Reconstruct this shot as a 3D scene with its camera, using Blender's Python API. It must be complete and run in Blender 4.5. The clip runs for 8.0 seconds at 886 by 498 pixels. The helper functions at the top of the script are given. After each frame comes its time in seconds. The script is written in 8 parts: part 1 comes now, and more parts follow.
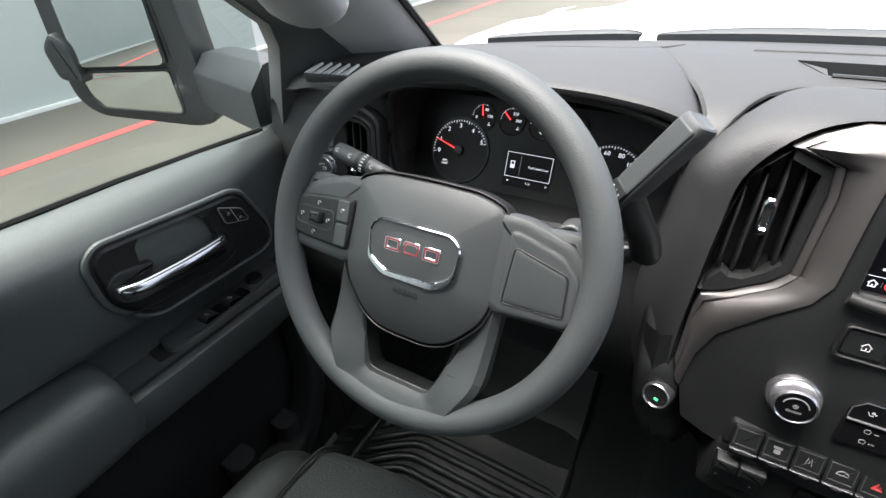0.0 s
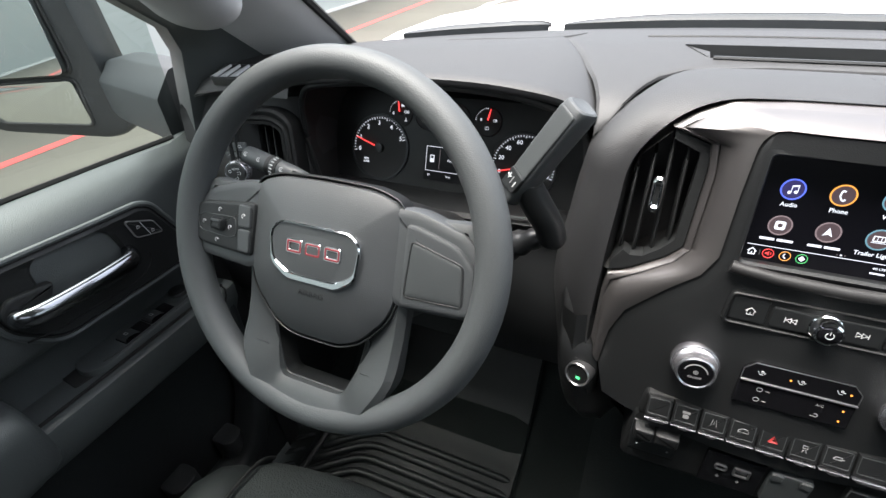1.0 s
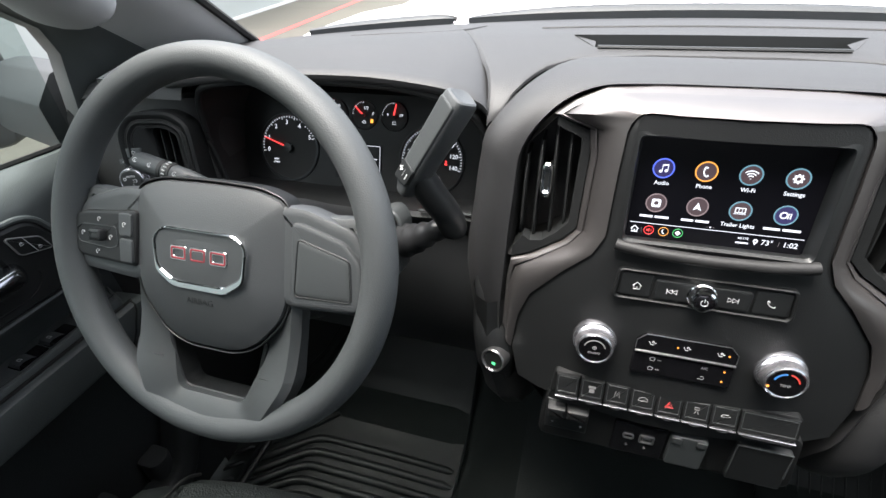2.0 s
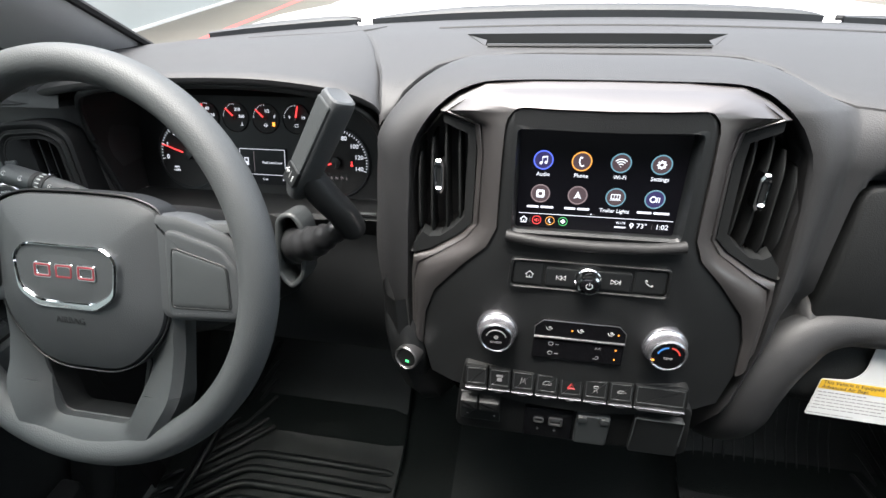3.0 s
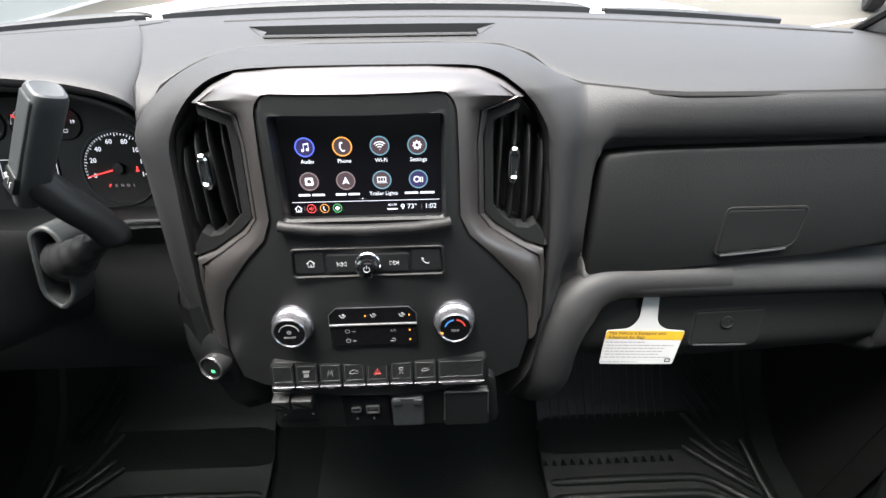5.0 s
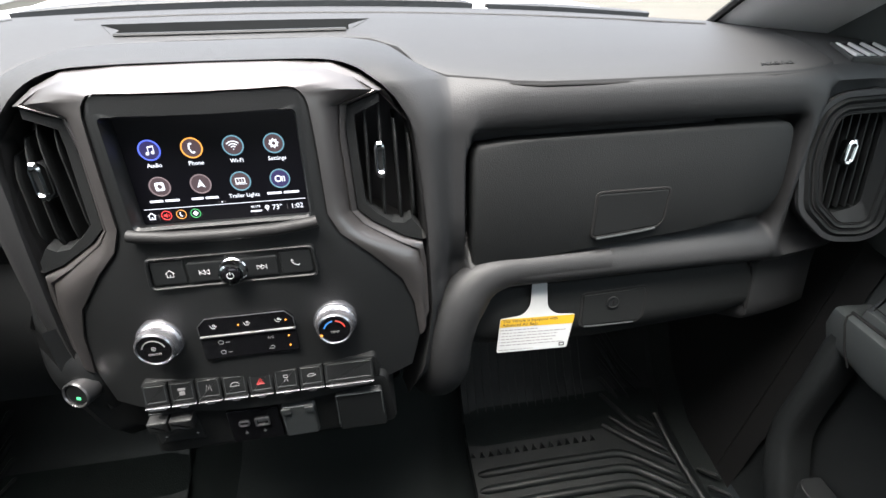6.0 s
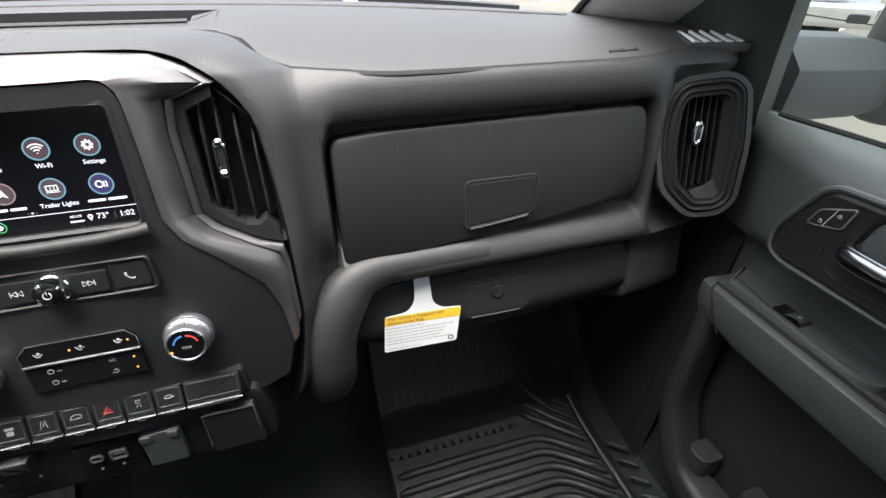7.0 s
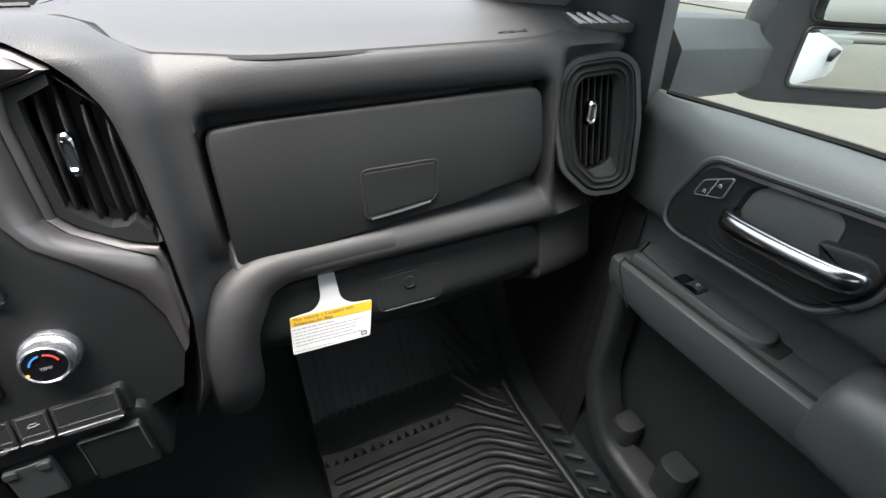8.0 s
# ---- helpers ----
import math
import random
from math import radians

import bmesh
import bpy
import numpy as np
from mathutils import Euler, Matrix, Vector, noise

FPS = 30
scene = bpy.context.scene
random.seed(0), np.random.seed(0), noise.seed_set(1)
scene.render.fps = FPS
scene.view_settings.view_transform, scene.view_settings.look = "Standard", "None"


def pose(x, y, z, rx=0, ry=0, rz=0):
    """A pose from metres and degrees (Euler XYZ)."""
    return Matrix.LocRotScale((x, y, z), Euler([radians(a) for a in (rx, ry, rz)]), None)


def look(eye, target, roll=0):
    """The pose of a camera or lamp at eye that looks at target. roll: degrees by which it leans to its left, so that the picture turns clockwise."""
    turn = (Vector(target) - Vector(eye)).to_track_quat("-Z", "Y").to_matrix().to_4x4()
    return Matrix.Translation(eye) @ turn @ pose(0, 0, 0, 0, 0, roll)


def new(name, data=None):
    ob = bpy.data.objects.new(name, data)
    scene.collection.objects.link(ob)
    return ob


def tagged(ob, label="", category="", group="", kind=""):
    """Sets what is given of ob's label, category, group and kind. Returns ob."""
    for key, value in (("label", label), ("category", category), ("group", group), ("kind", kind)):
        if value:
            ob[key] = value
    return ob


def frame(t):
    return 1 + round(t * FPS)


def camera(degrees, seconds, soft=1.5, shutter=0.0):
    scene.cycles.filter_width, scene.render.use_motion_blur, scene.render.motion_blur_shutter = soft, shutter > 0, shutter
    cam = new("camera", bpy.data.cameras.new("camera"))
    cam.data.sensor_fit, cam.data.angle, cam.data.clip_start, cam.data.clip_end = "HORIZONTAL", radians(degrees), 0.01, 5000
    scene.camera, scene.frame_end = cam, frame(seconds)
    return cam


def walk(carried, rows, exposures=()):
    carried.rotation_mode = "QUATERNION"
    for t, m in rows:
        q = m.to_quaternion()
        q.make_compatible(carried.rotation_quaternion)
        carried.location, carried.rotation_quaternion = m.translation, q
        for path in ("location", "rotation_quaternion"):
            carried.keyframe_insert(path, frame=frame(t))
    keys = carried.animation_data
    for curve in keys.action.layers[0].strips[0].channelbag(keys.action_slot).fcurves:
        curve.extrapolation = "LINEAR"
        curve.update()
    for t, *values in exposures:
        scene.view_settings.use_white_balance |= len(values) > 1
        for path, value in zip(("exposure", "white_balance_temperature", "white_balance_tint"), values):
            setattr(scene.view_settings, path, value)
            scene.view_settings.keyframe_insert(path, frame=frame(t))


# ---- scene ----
cam = camera(87.6, 8.0)
PATH = [
    (0, (-0.24, 0.246, 1.623), (-1.091, 1.639, 0.468), -3.1),
    (0.5, (-0.218, 0.257, 1.622), (-1.003, 1.684, 0.461), -3.5),
    (1, (-0.188, 0.27, 1.619), (-0.894, 1.728, 0.446), -4.0),
    (1.5, (-0.16, 0.28, 1.615), (-0.775, 1.77, 0.432), -3.9),
    (3, (-0.074, 0.295, 1.608), (-0.396, 1.869, 0.416), -2.6),
    (3.5, (-0.041, 0.298, 1.604), (-0.264, 1.891, 0.415), -1.8),
    (4, (-0.01, 0.298, 1.602), (-0.154, 1.897, 0.41), -1.4),
    (4.5, (0.025, 0.297, 1.595), (-0.022, 1.907, 0.409), -0.9),
    (6, (0.147, 0.288, 1.581), (0.42, 1.881, 0.403), 0.4),
    (6.5, (0.182, 0.284, 1.573), (0.579, 1.853, 0.399), 1.0),
    (7, (0.23, 0.277, 1.568), (0.754, 1.813, 0.399), 1.7),
    (7.5, (0.259, 0.274, 1.561), (0.902, 1.763, 0.391), 2.2),
    (8, (0.286, 0.262, 1.552), (1.013, 1.712, 0.383), 2.4),
]
walk(cam, [(t, look(eye, target, roll)) for t, eye, target, roll in PATH],
     [(0, 3.15), (4.5, 3.19), (6.0, 3.27), (7.0, 3.20), (7.5, 3.44), (8.0, 3.43)])

# ---- world and light: an overcast noon ----
SUN_UP, SUN_TURN = 78.0, 235.0
world = bpy.data.worlds.new("sky")
scene.world = world
world.use_nodes = True
wn = world.node_tree.nodes
sky = wn.new("ShaderNodeTexSky")
sky.sky_type, sky.sun_disc = "NISHITA", False
sky.sun_elevation, sky.sun_rotation = radians(SUN_UP), radians(SUN_TURN)
sky.air_density, sky.dust_density, sky.ozone_density = 0.8, 7.0, 0.6
cloud = wn.new("ShaderNodeHueSaturation")
cloud.inputs["Saturation"].default_value = 0.45
world.node_tree.links.new(sky.outputs[0], cloud.inputs["Color"])
world.node_tree.links.new(cloud.outputs[0], wn["Background"].inputs[0])
wn["Background"].inputs[1].default_value = 0.13
sun_data = bpy.data.lights.new("sun", "SUN")
sun_data.energy, sun_data.angle, sun_data.color = 0.08, radians(60), (0.97, 1.0, 1.0)
sun = new("sun", sun_data)
sun.rotation_euler = (radians(90 - SUN_UP), 0, radians(180 - SUN_TURN))


# ---- materials ----
def mat(name, colour, rough=0.5, metal=0.0, grain=0.0, depth=0.0, vary=0.15, patch=8.0, spec=0.5, coat=0.0, cells=False):
    """A surface: base colour that varies in broad patches and fine grain, with a fine relief of grain per metre."""
    m = bpy.data.materials.new(name)
    m.use_nodes = True
    nt = m.node_tree
    b = nt.nodes["Principled BSDF"]
    b.inputs["Roughness"].default_value, b.inputs["Metallic"].default_value = rough, metal
    b.inputs["Specular IOR Level"].default_value = spec
    b.inputs["Coat Weight"].default_value = coat
    b.inputs["Coat Roughness"].default_value = 0.05
    co = nt.nodes.new("ShaderNodeTexCoord")
    broad = nt.nodes.new("ShaderNodeTexNoise")
    broad.inputs["Scale"].default_value, broad.inputs["Detail"].default_value = patch, 6
    nt.links.new(co.outputs["Object"], broad.inputs["Vector"])
    ramp = nt.nodes.new("ShaderNodeMapRange")
    ramp.inputs["From Min"].default_value, ramp.inputs["From Max"].default_value = 0.3, 0.7
    ramp.inputs["To Min"].default_value, ramp.inputs["To Max"].default_value = 1 - vary, 1 + vary
    nt.links.new(broad.outputs["Fac"], ramp.inputs["Value"])
    mul = nt.nodes.new("ShaderNodeVectorMath")
    mul.operation = "SCALE"
    mul.inputs[0].default_value = colour
    nt.links.new(ramp.outputs[0], mul.inputs["Scale"])
    nt.links.new(mul.outputs[0], b.inputs["Base Color"])
    rr = nt.nodes.new("ShaderNodeMapRange")
    rr.inputs["To Min"].default_value, rr.inputs["To Max"].default_value = max(0.02, rough * (1 - vary)), min(1, rough * (1 + vary))
    nt.links.new(broad.outputs["Fac"], rr.inputs["Value"])
    nt.links.new(rr.outputs[0], b.inputs["Roughness"])
    if grain:
        fine = nt.nodes.new("ShaderNodeTexVoronoi" if cells else "ShaderNodeTexNoise")
        fine.inputs["Scale"].default_value = grain
        nt.links.new(co.outputs["Object"], fine.inputs["Vector"])
        bump = nt.nodes.new("ShaderNodeBump")
        bump.inputs["Strength"].default_value, bump.inputs["Distance"].default_value = 1.0, depth
        nt.links.new(fine.outputs["Distance" if cells else "Fac"], bump.inputs["Height"])
        nt.links.new(bump.outputs[0], b.inputs["Normal"])
    return m


def glow(name, colour, strength):
    m = bpy.data.materials.new(name)
    m.use_nodes = True
    b = m.node_tree.nodes["Principled BSDF"]
    b.inputs["Base Color"].default_value = (0.01, 0.01, 0.01, 1)
    b.inputs["Emission Color"].default_value, b.inputs["Emission Strength"].default_value = (*colour, 1), strength
    return m


def clear(name, tint, gloss_share=0.05):
    """Thin glass: see-through, with a little gloss."""
    m = bpy.data.materials.new(name)
    m.use_nodes = True
    nt = m.node_tree
    nt.nodes.remove(nt.nodes["Principled BSDF"])
    see, gloss, mix = (nt.nodes.new("ShaderNode" + k) for k in ("BsdfTransparent", "BsdfGlossy", "MixShader"))
    see.inputs[0].default_value, gloss.inputs["Roughness"].default_value, mix.inputs[0].default_value = (*tint, 1), 0.01, gloss_share
    nt.links.new(see.outputs[0], mix.inputs[1])
    nt.links.new(gloss.outputs[0], mix.inputs[2])
    nt.links.new(mix.outputs[0], nt.nodes["Material Output"].inputs[0])
    return m


PAD = mat("soft_pad", (0.0245, 0.0252, 0.0260), 0.55, spec=0.54, grain=880, depth=0.0002, vary=0.07, cells=True)
HARD = mat("moulded_plastic", (0.0105, 0.0115, 0.0118), 0.48, spec=0.5, grain=1000, depth=0.00014, vary=0.1, cells=True)
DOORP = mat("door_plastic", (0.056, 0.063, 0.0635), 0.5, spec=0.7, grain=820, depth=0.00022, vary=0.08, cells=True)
LID = mat("lid_plastic", (0.0125, 0.0137, 0.0139), 0.62, spec=0.26, grain=820, depth=0.00024, vary=0.08, cells=True)
# the door plastic again, darkened for the shade under the armrest
SHADED_DOORP = mat("shaded_door_plastic", (0.0175, 0.0198, 0.0202), 0.5, spec=0.55, grain=800, depth=0.0003, vary=0.1, cells=True)
SMOOTH = mat("smooth_black_plastic", (0.0125, 0.0138, 0.0142), 0.40, grain=1500, depth=0.00008, vary=0.1)
CLIM = mat("climate_panel_black", (0.008, 0.0088, 0.009), 0.5, grain=1400, depth=0.00006, vary=0.1, spec=0.4)
DARK = mat("deep_black_plastic", (0.014, 0.014, 0.014), 0.6, vary=0.2)
PIANO = mat("gloss_black", (0.006, 0.006, 0.007), 0.12, vary=0.1, coat=0.4)
RIMSKIN = mat("wheel_rim_urethane", (0.056, 0.062, 0.0635), 0.56, spec=0.55, grain=900, depth=0.00017, vary=0.07, cells=True)
HUBSKIN = mat("wheel_hub_plastic", (0.046, 0.0505, 0.0525), 0.44, spec=0.6, grain=1200, depth=0.00012, vary=0.08, cells=True)
GREYSP = mat("grey_spoke_plastic", (0.044, 0.049, 0.05), 0.42, grain=1400, depth=0.0002, vary=0.06)
SILVER = mat("dark_silver_trim", (0.150, 0.142, 0.139), 0.40, 0.78, grain=2500, depth=0.00002, vary=0.05, coat=0.35)
SATIN = mat("satin_silver", (0.33, 0.33, 0.335), 0.28, 0.9, vary=0.05)
CHROME = mat("chrome", (0.82, 0.83, 0.85), 0.07, 1.0, vary=0.04)
HANDLE = mat("handle_chrome", (0.30, 0.31, 0.33), 0.18, 1.0, vary=0.05)
KNURL = mat("knurled_metal", (0.62, 0.62, 0.65), 0.26, 0.95, vary=0.05)
BRIGHT = mat("bright_knob_metal", (0.66, 0.66, 0.70), 0.24, 0.95, vary=0.04)
TRIMGREY = mat("pillar_trim_grey", (0.48, 0.485, 0.49), 0.7, grain=900, depth=0.0003, vary=0.04)
LINER = mat("headliner_cloth", (0.30, 0.31, 0.31), 0.95, grain=1500, depth=0.0006, vary=0.05)
VINYL = mat("floor_vinyl", (0.0105, 0.0132, 0.0127), 0.7, spec=0.15, grain=420, depth=0.0007, vary=0.2)
RUBBER = mat("mat_rubber", (0.0085, 0.0104, 0.0106), 0.42, spec=0.36, grain=700, depth=0.0004, vary=0.25)
CLOTH = mat("seat_cloth", (0.021, 0.0245, 0.0245), 0.85, grain=360, depth=0.0012, vary=0.12, cells=True)
BOLSTER = mat("seat_vinyl", (0.023, 0.0262, 0.0262), 0.5, grain=700, depth=0.0004, vary=0.1, cells=True)
WHITE = mat("white_body_paint", (0.8, 0.8, 0.8), 0.3, vary=0.02, coat=0.6)
BLACKEXT = mat("exterior_black_plastic", (0.013, 0.0145, 0.016), 0.45, grain=900, depth=0.0003, vary=0.1)
GREYEXT = mat("mirror_arm_plastic", (0.024, 0.0275, 0.03), 0.5, grain=900, depth=0.0003, vary=0.06)
CONCRETE = mat("concrete", (0.0745, 0.0705, 0.0575), 0.85, grain=60, depth=0.002, vary=0.14, patch=0.9)
WALLP = mat("painted_wall", (0.36, 0.385, 0.366), 0.8, grain=40, depth=0.003, vary=0.04, patch=0.5)
REDP = mat("red_line_paint", (0.42, 0.06, 0.055), 0.7, grain=80, depth=0.001, vary=0.12, patch=6)
LINEP = mat("white_line_paint", (0.5, 0.5, 0.48), 0.7, grain=80, depth=0.001, vary=0.1, patch=6)
TYRE = mat("tyre_rubber", (0.02, 0.02, 0.02), 0.8, vary=0.2)
SEAM = mat("seam_shadow_gap", (0.006, 0.006, 0.006), 0.8, vary=0.1)
PAPER = mat("tag_paper", (0.52, 0.54, 0.54), 0.7, vary=0.03)
YELLOW = mat("tag_yellow", (0.62, 0.38, 0.02), 0.7, vary=0.03)
INK = mat("print_grey", (0.035, 0.035, 0.035), 0.8, vary=0.1)
MARK = mat("printed_white", (0.55, 0.56, 0.56), 0.6, vary=0.03)
DIMMARK = mat("printed_grey", (0.22, 0.22, 0.22), 0.6, vary=0.03)
REDMARK = mat("hazard_red", (0.35, 0.03, 0.03), 0.5, vary=0.05)
MIRROR = mat("mirror_glass", (0.66, 0.69, 0.68), 0.01, 1.0, vary=0.0)
GLASS = clear("windshield_glass", (0.97, 0.985, 0.975))
SIDEGLASS = clear("tinted_side_glass", (0.60, 0.665, 0.645))
SCREENB = mat("screen_black", (0.004, 0.004, 0.006), 0.3, vary=0.05, spec=0.3)
L_WHITE = glow("lit_white", (0.85, 0.9, 1.0), 0.20)
L_DIAL = glow("lit_dial_white", (0.85, 0.9, 1.0), 0.13)
L_BLUE = glow("lit_blue", (0.10, 0.16, 0.9), 0.2)
L_ORANGE = glow("lit_orange", (1.0, 0.42, 0.08), 0.17)
L_RED = glow("lit_red", (1.0, 0.06, 0.06), 0.22)
L_GREEN = glow("lit_green", (0.08, 0.6, 0.18), 0.16)
L_CYAN = glow("lit_cyan", (0.25, 0.55, 0.7), 0.09)
L_GREY = glow("lit_grey", (0.5, 0.45, 0.47), 0.06)
L_AMBER = glow("lit_amber", (1.0, 0.35, 0.05), 0.28)


# ---- builders ----
def thing(name, at, label, category, group="", kind=""):
    e = new(name)
    e.location = at
    e.empty_display_size = 0.05
    return tagged(e, label, category, group, kind)


def part(name, bm, material, parent=None, label="", flat=None, angle=38):
    """Links a bmesh, in world metres, as one mesh object under a thing or under a part."""
    me = bpy.data.meshes.new(name)
    bmesh.ops.recalc_face_normals(bm, faces=bm.faces)
    bm.to_mesh(me)
    bm.free()
    me.materials.append(material)
    if not flat:
        me.shade_smooth()
        me.set_sharp_from_angle(angle=radians(angle))
    ob = new(name, me)
    if parent is not None:
        ob.parent = parent
        if parent.type == "EMPTY":
            ob.matrix_parent_inverse = Matrix.Translation(-parent.location)
    if label:
        ob["label"] = label
    return ob


def plane_at(x, y, z, k=0.2, turn=0.0):
    """A frame on a leaning face: u to the right, v up the face, w out of it towards the cabin. k: how far it leans forward per metre of height."""
    v = Vector((0, k, 1)).normalized()
    u = Vector((1, 0, 0))
    w = u.cross(v)
    m = Matrix((u, v, w)).transposed().to_4x4()
    return Matrix.Translation((x, y, z)) @ Matrix.Rotation(radians(turn), 4, "Z") @ m


def side_at(s, x, y, z):
    """A frame on a door's inner face, s = 1 for the passenger's: u ahead, v up, w into the cabin."""
    u, v, w = Vector((0, 1, 0)), Vector((0, 0, 1)), Vector((-s, 0, 0))
    m = Matrix((u, v, w)).transposed().to_4x4()
    return Matrix.Translation((s * x, y, z)) @ m


def rounded(pts, r=0.005, n=5):
    """A polygon with rounded corners."""
    out, c = [], len(pts)
    for i in range(c):
        p, a, b = (Vector(pts[j % c]).to_2d() for j in (i, i - 1, i + 1))
        rad = r[i] if isinstance(r, (list, tuple)) else r
        da, db = (a - p), (b - p)
        d = min(rad, da.length * 0.48, db.length * 0.48)
        s, e = p + da.normalized() * d, p + db.normalized() * d
        for k in range(n + 1):
            t = k / n
            out.append((1 - t) ** 2 * s + 2 * t * (1 - t) * p + t * t * e)
    return out


def box2(u0, v0, u1, v1, r=0.002, n=4):
    return rounded([(u0, v0), (u1, v0), (u1, v1), (u0, v1)], r, n)


def area(loop):
    return sum(a[0] * b[1] - b[0] * a[1] for a, b in zip(loop, loop[1:] + loop[:1])) / 2


def inset(loop, d):
    loop = [Vector(p).to_2d() for p in loop]
    sgn, out, c = (1 if area(loop) > 0 else -1), [], len(loop)
    for i in range(c):
        t = loop[(i + 1) % c] - loop[i - 1]
        nrm = Vector((-t.y, t.x)).normalized() * sgn if t.length > 1e-9 else Vector((0, 0))
        out.append(loop[i] + nrm * d)
    return out


def verts(bm, loop, w, m):
    return [bm.verts.new(m @ Vector((p[0], p[1], w))) for p in loop]


def bridge(bm, a, b, closed=True):
    c = len(a)
    for i in range(c if closed else c - 1):
        j = (i + 1) % c
        try:
            bm.faces.new((a[i], a[j], b[j], b[i]))
        except ValueError:
            pass


def slab(bm, loop, w0, w1, m, bevel=0.001, dome=0.0):
    """A plate with the outline loop from w0 to w1 and a rounded front edge; dome: how far its middle stands proud."""
    rows = [(0, w0), (0, w1 - bevel), (0.3 * bevel, w1 - 0.3 * bevel), (bevel, w1)]
    if dome:
        cx = sum(p[0] for p in loop) / len(loop)
        cy = sum(p[1] for p in loop) / len(loop)
    if not dome:
        rows.append((1.5 * bevel, w1))
    rings = [verts(bm, inset(loop, d), w, m) for d, w in rows]
    if dome:
        edge = inset(loop, bevel)
        for f in (0.85, 0.65, 0.4, 0.15):
            rings.append(verts(bm, [(cx + (p[0] - cx) * f, cy + (p[1] - cy) * f) for p in edge], w1 + dome * (1 - f * f), m))
    for a, b in zip(rings, rings[1:]):
        bridge(bm, a, b)
    bm.faces.new(rings[-1])
    bm.faces.new(rings[0])
    return bm


def star(outer, inner):
    """Two loops round a common middle, sampled along the same rays."""
    cx = sum(p[0] for p in inner) / len(inner)
    cy = sum(p[1] for p in inner) / len(inner)
    angles = sorted({round(math.atan2(p[1] - cy, p[0] - cx), 4) for lp in (outer, inner) for p in lp})

    def hit(lp, a):
        dx, dy, best = math.cos(a), math.sin(a), None
        for p, q in zip(lp, list(lp[1:]) + [lp[0]]):
            ex, ey = q[0] - p[0], q[1] - p[1]
            den = dx * ey - dy * ex
            if abs(den) < 1e-12:
                continue
            t = ((p[0] - cx) * ey - (p[1] - cy) * ex) / den
            s = ((p[0] - cx) * dy - (p[1] - cy) * dx) / den
            if t > 0 and -2e-3 <= s <= 1 + 2e-3 and (best is None or t > best):
                best = t
        best = best or 0.001
        return (cx + dx * best, cy + dy * best)
    return [hit(outer, a) for a in angles], [hit(inner, a) for a in angles]


def ring(bm, outer, inner, w0, w1, m, bevel=0.001, w_in=None):
    """A frame between two outlines; w_in: the front height at its inner edge."""
    o, i = star(outer, inner)
    wi = w1 if w_in is None else w_in
    rows = [verts(bm, o, w0, m), verts(bm, o, w1 - bevel, m), verts(bm, inset(o, bevel), w1, m),
            verts(bm, inset(i, -bevel), wi, m), verts(bm, i, wi - bevel, m), verts(bm, i, w0, m)]
    for a, b in zip(rows, rows[1:] + rows[:1]):
        bridge(bm, a, b)
    return bm


def lathe(bm, profile, m, n=32):
    """Turns (radius, w) round the frame's w axis."""
    rings = []
    for r, w in profile:
        rings.append([bm.verts.new(m @ Vector((r * math.cos(2 * math.pi * i / n), r * math.sin(2 * math.pi * i / n), w))) for i in range(n)])
    for a, b in zip(rings, rings[1:]):
        bridge(bm, a, b)
    bm.faces.new(rings[0])
    bm.faces.new(rings[-1])
    return bm


def loft(bm, rows, closed=False, caps=False):
    """A skin through rows of world points."""
    vs = [[bm.verts.new(p) for p in r] for r in rows]
    for a, b in zip(vs, vs[1:]):
        bridge(bm, a, b, closed)
    if caps:
        bm.faces.new(vs[0])
        bm.faces.new(vs[-1])
    return bm


def smooth_path(pts, n=6):
    """Points along a soft curve through pts."""
    pts = [Vector(p) for p in pts]
    out = []
    for i in range(len(pts) - 1):
        p0, p1, p2, p3 = pts[max(i - 1, 0)], pts[i], pts[i + 1], pts[min(i + 2, len(pts) - 1)]
        for k in range(n):
            t = k / n
            out.append(0.5 * ((2 * p1) + (p2 - p0) * t + (2 * p0 - 5 * p1 + 4 * p2 - p3) * t * t + (3 * p1 - p0 - 3 * p2 + p3) * t ** 3))
    out.append(pts[-1])
    return out


def tube(bm, path, r, n=8, closed=False, flat=1.0, up=(0, 0, 1)):
    """A round or flattened bar along a path; r: a radius or one for each point."""
    path = [Vector(p) for p in path]
    rings, c = [], len(path)
    for i, p in enumerate(path):
        a = path[i - 1] if (i or closed) else p
        b = path[(i + 1) % c] if (i < c - 1 or closed) else p
        t = (b - a).normalized()
        s = t.cross(Vector(up))
        s = s.normalized() if s.length > 1e-5 else Vector((1, 0, 0))
        q = s.cross(t)
        rad = r[i] if isinstance(r, (list, tuple)) else r
        rings.append([bm.verts.new(p + s * (rad * math.cos(2 * math.pi * k / n)) + q * (rad * flat * math.sin(2 * math.pi * k / n))) for k in range(n)])
    for a, b in zip(rings, rings[1:] + (rings[:1] if closed else [])):
        bridge(bm, a, b)
    if not closed:
        bm.faces.new(rings[0])
        bm.faces.new(rings[-1])
    return bm


def block(bm, x0, y0, z0, x1, y1, z1, r=0.004, m=None):
    """A box with rounded upright edges and rounded top."""
    slab(bm, box2(x0, y0, x1, y1, max(r, 1e-4), 3), z0, z1, m or Matrix(), min(r, (z1 - z0) * 0.45))
    return bm


def nb():
    return bmesh.new()


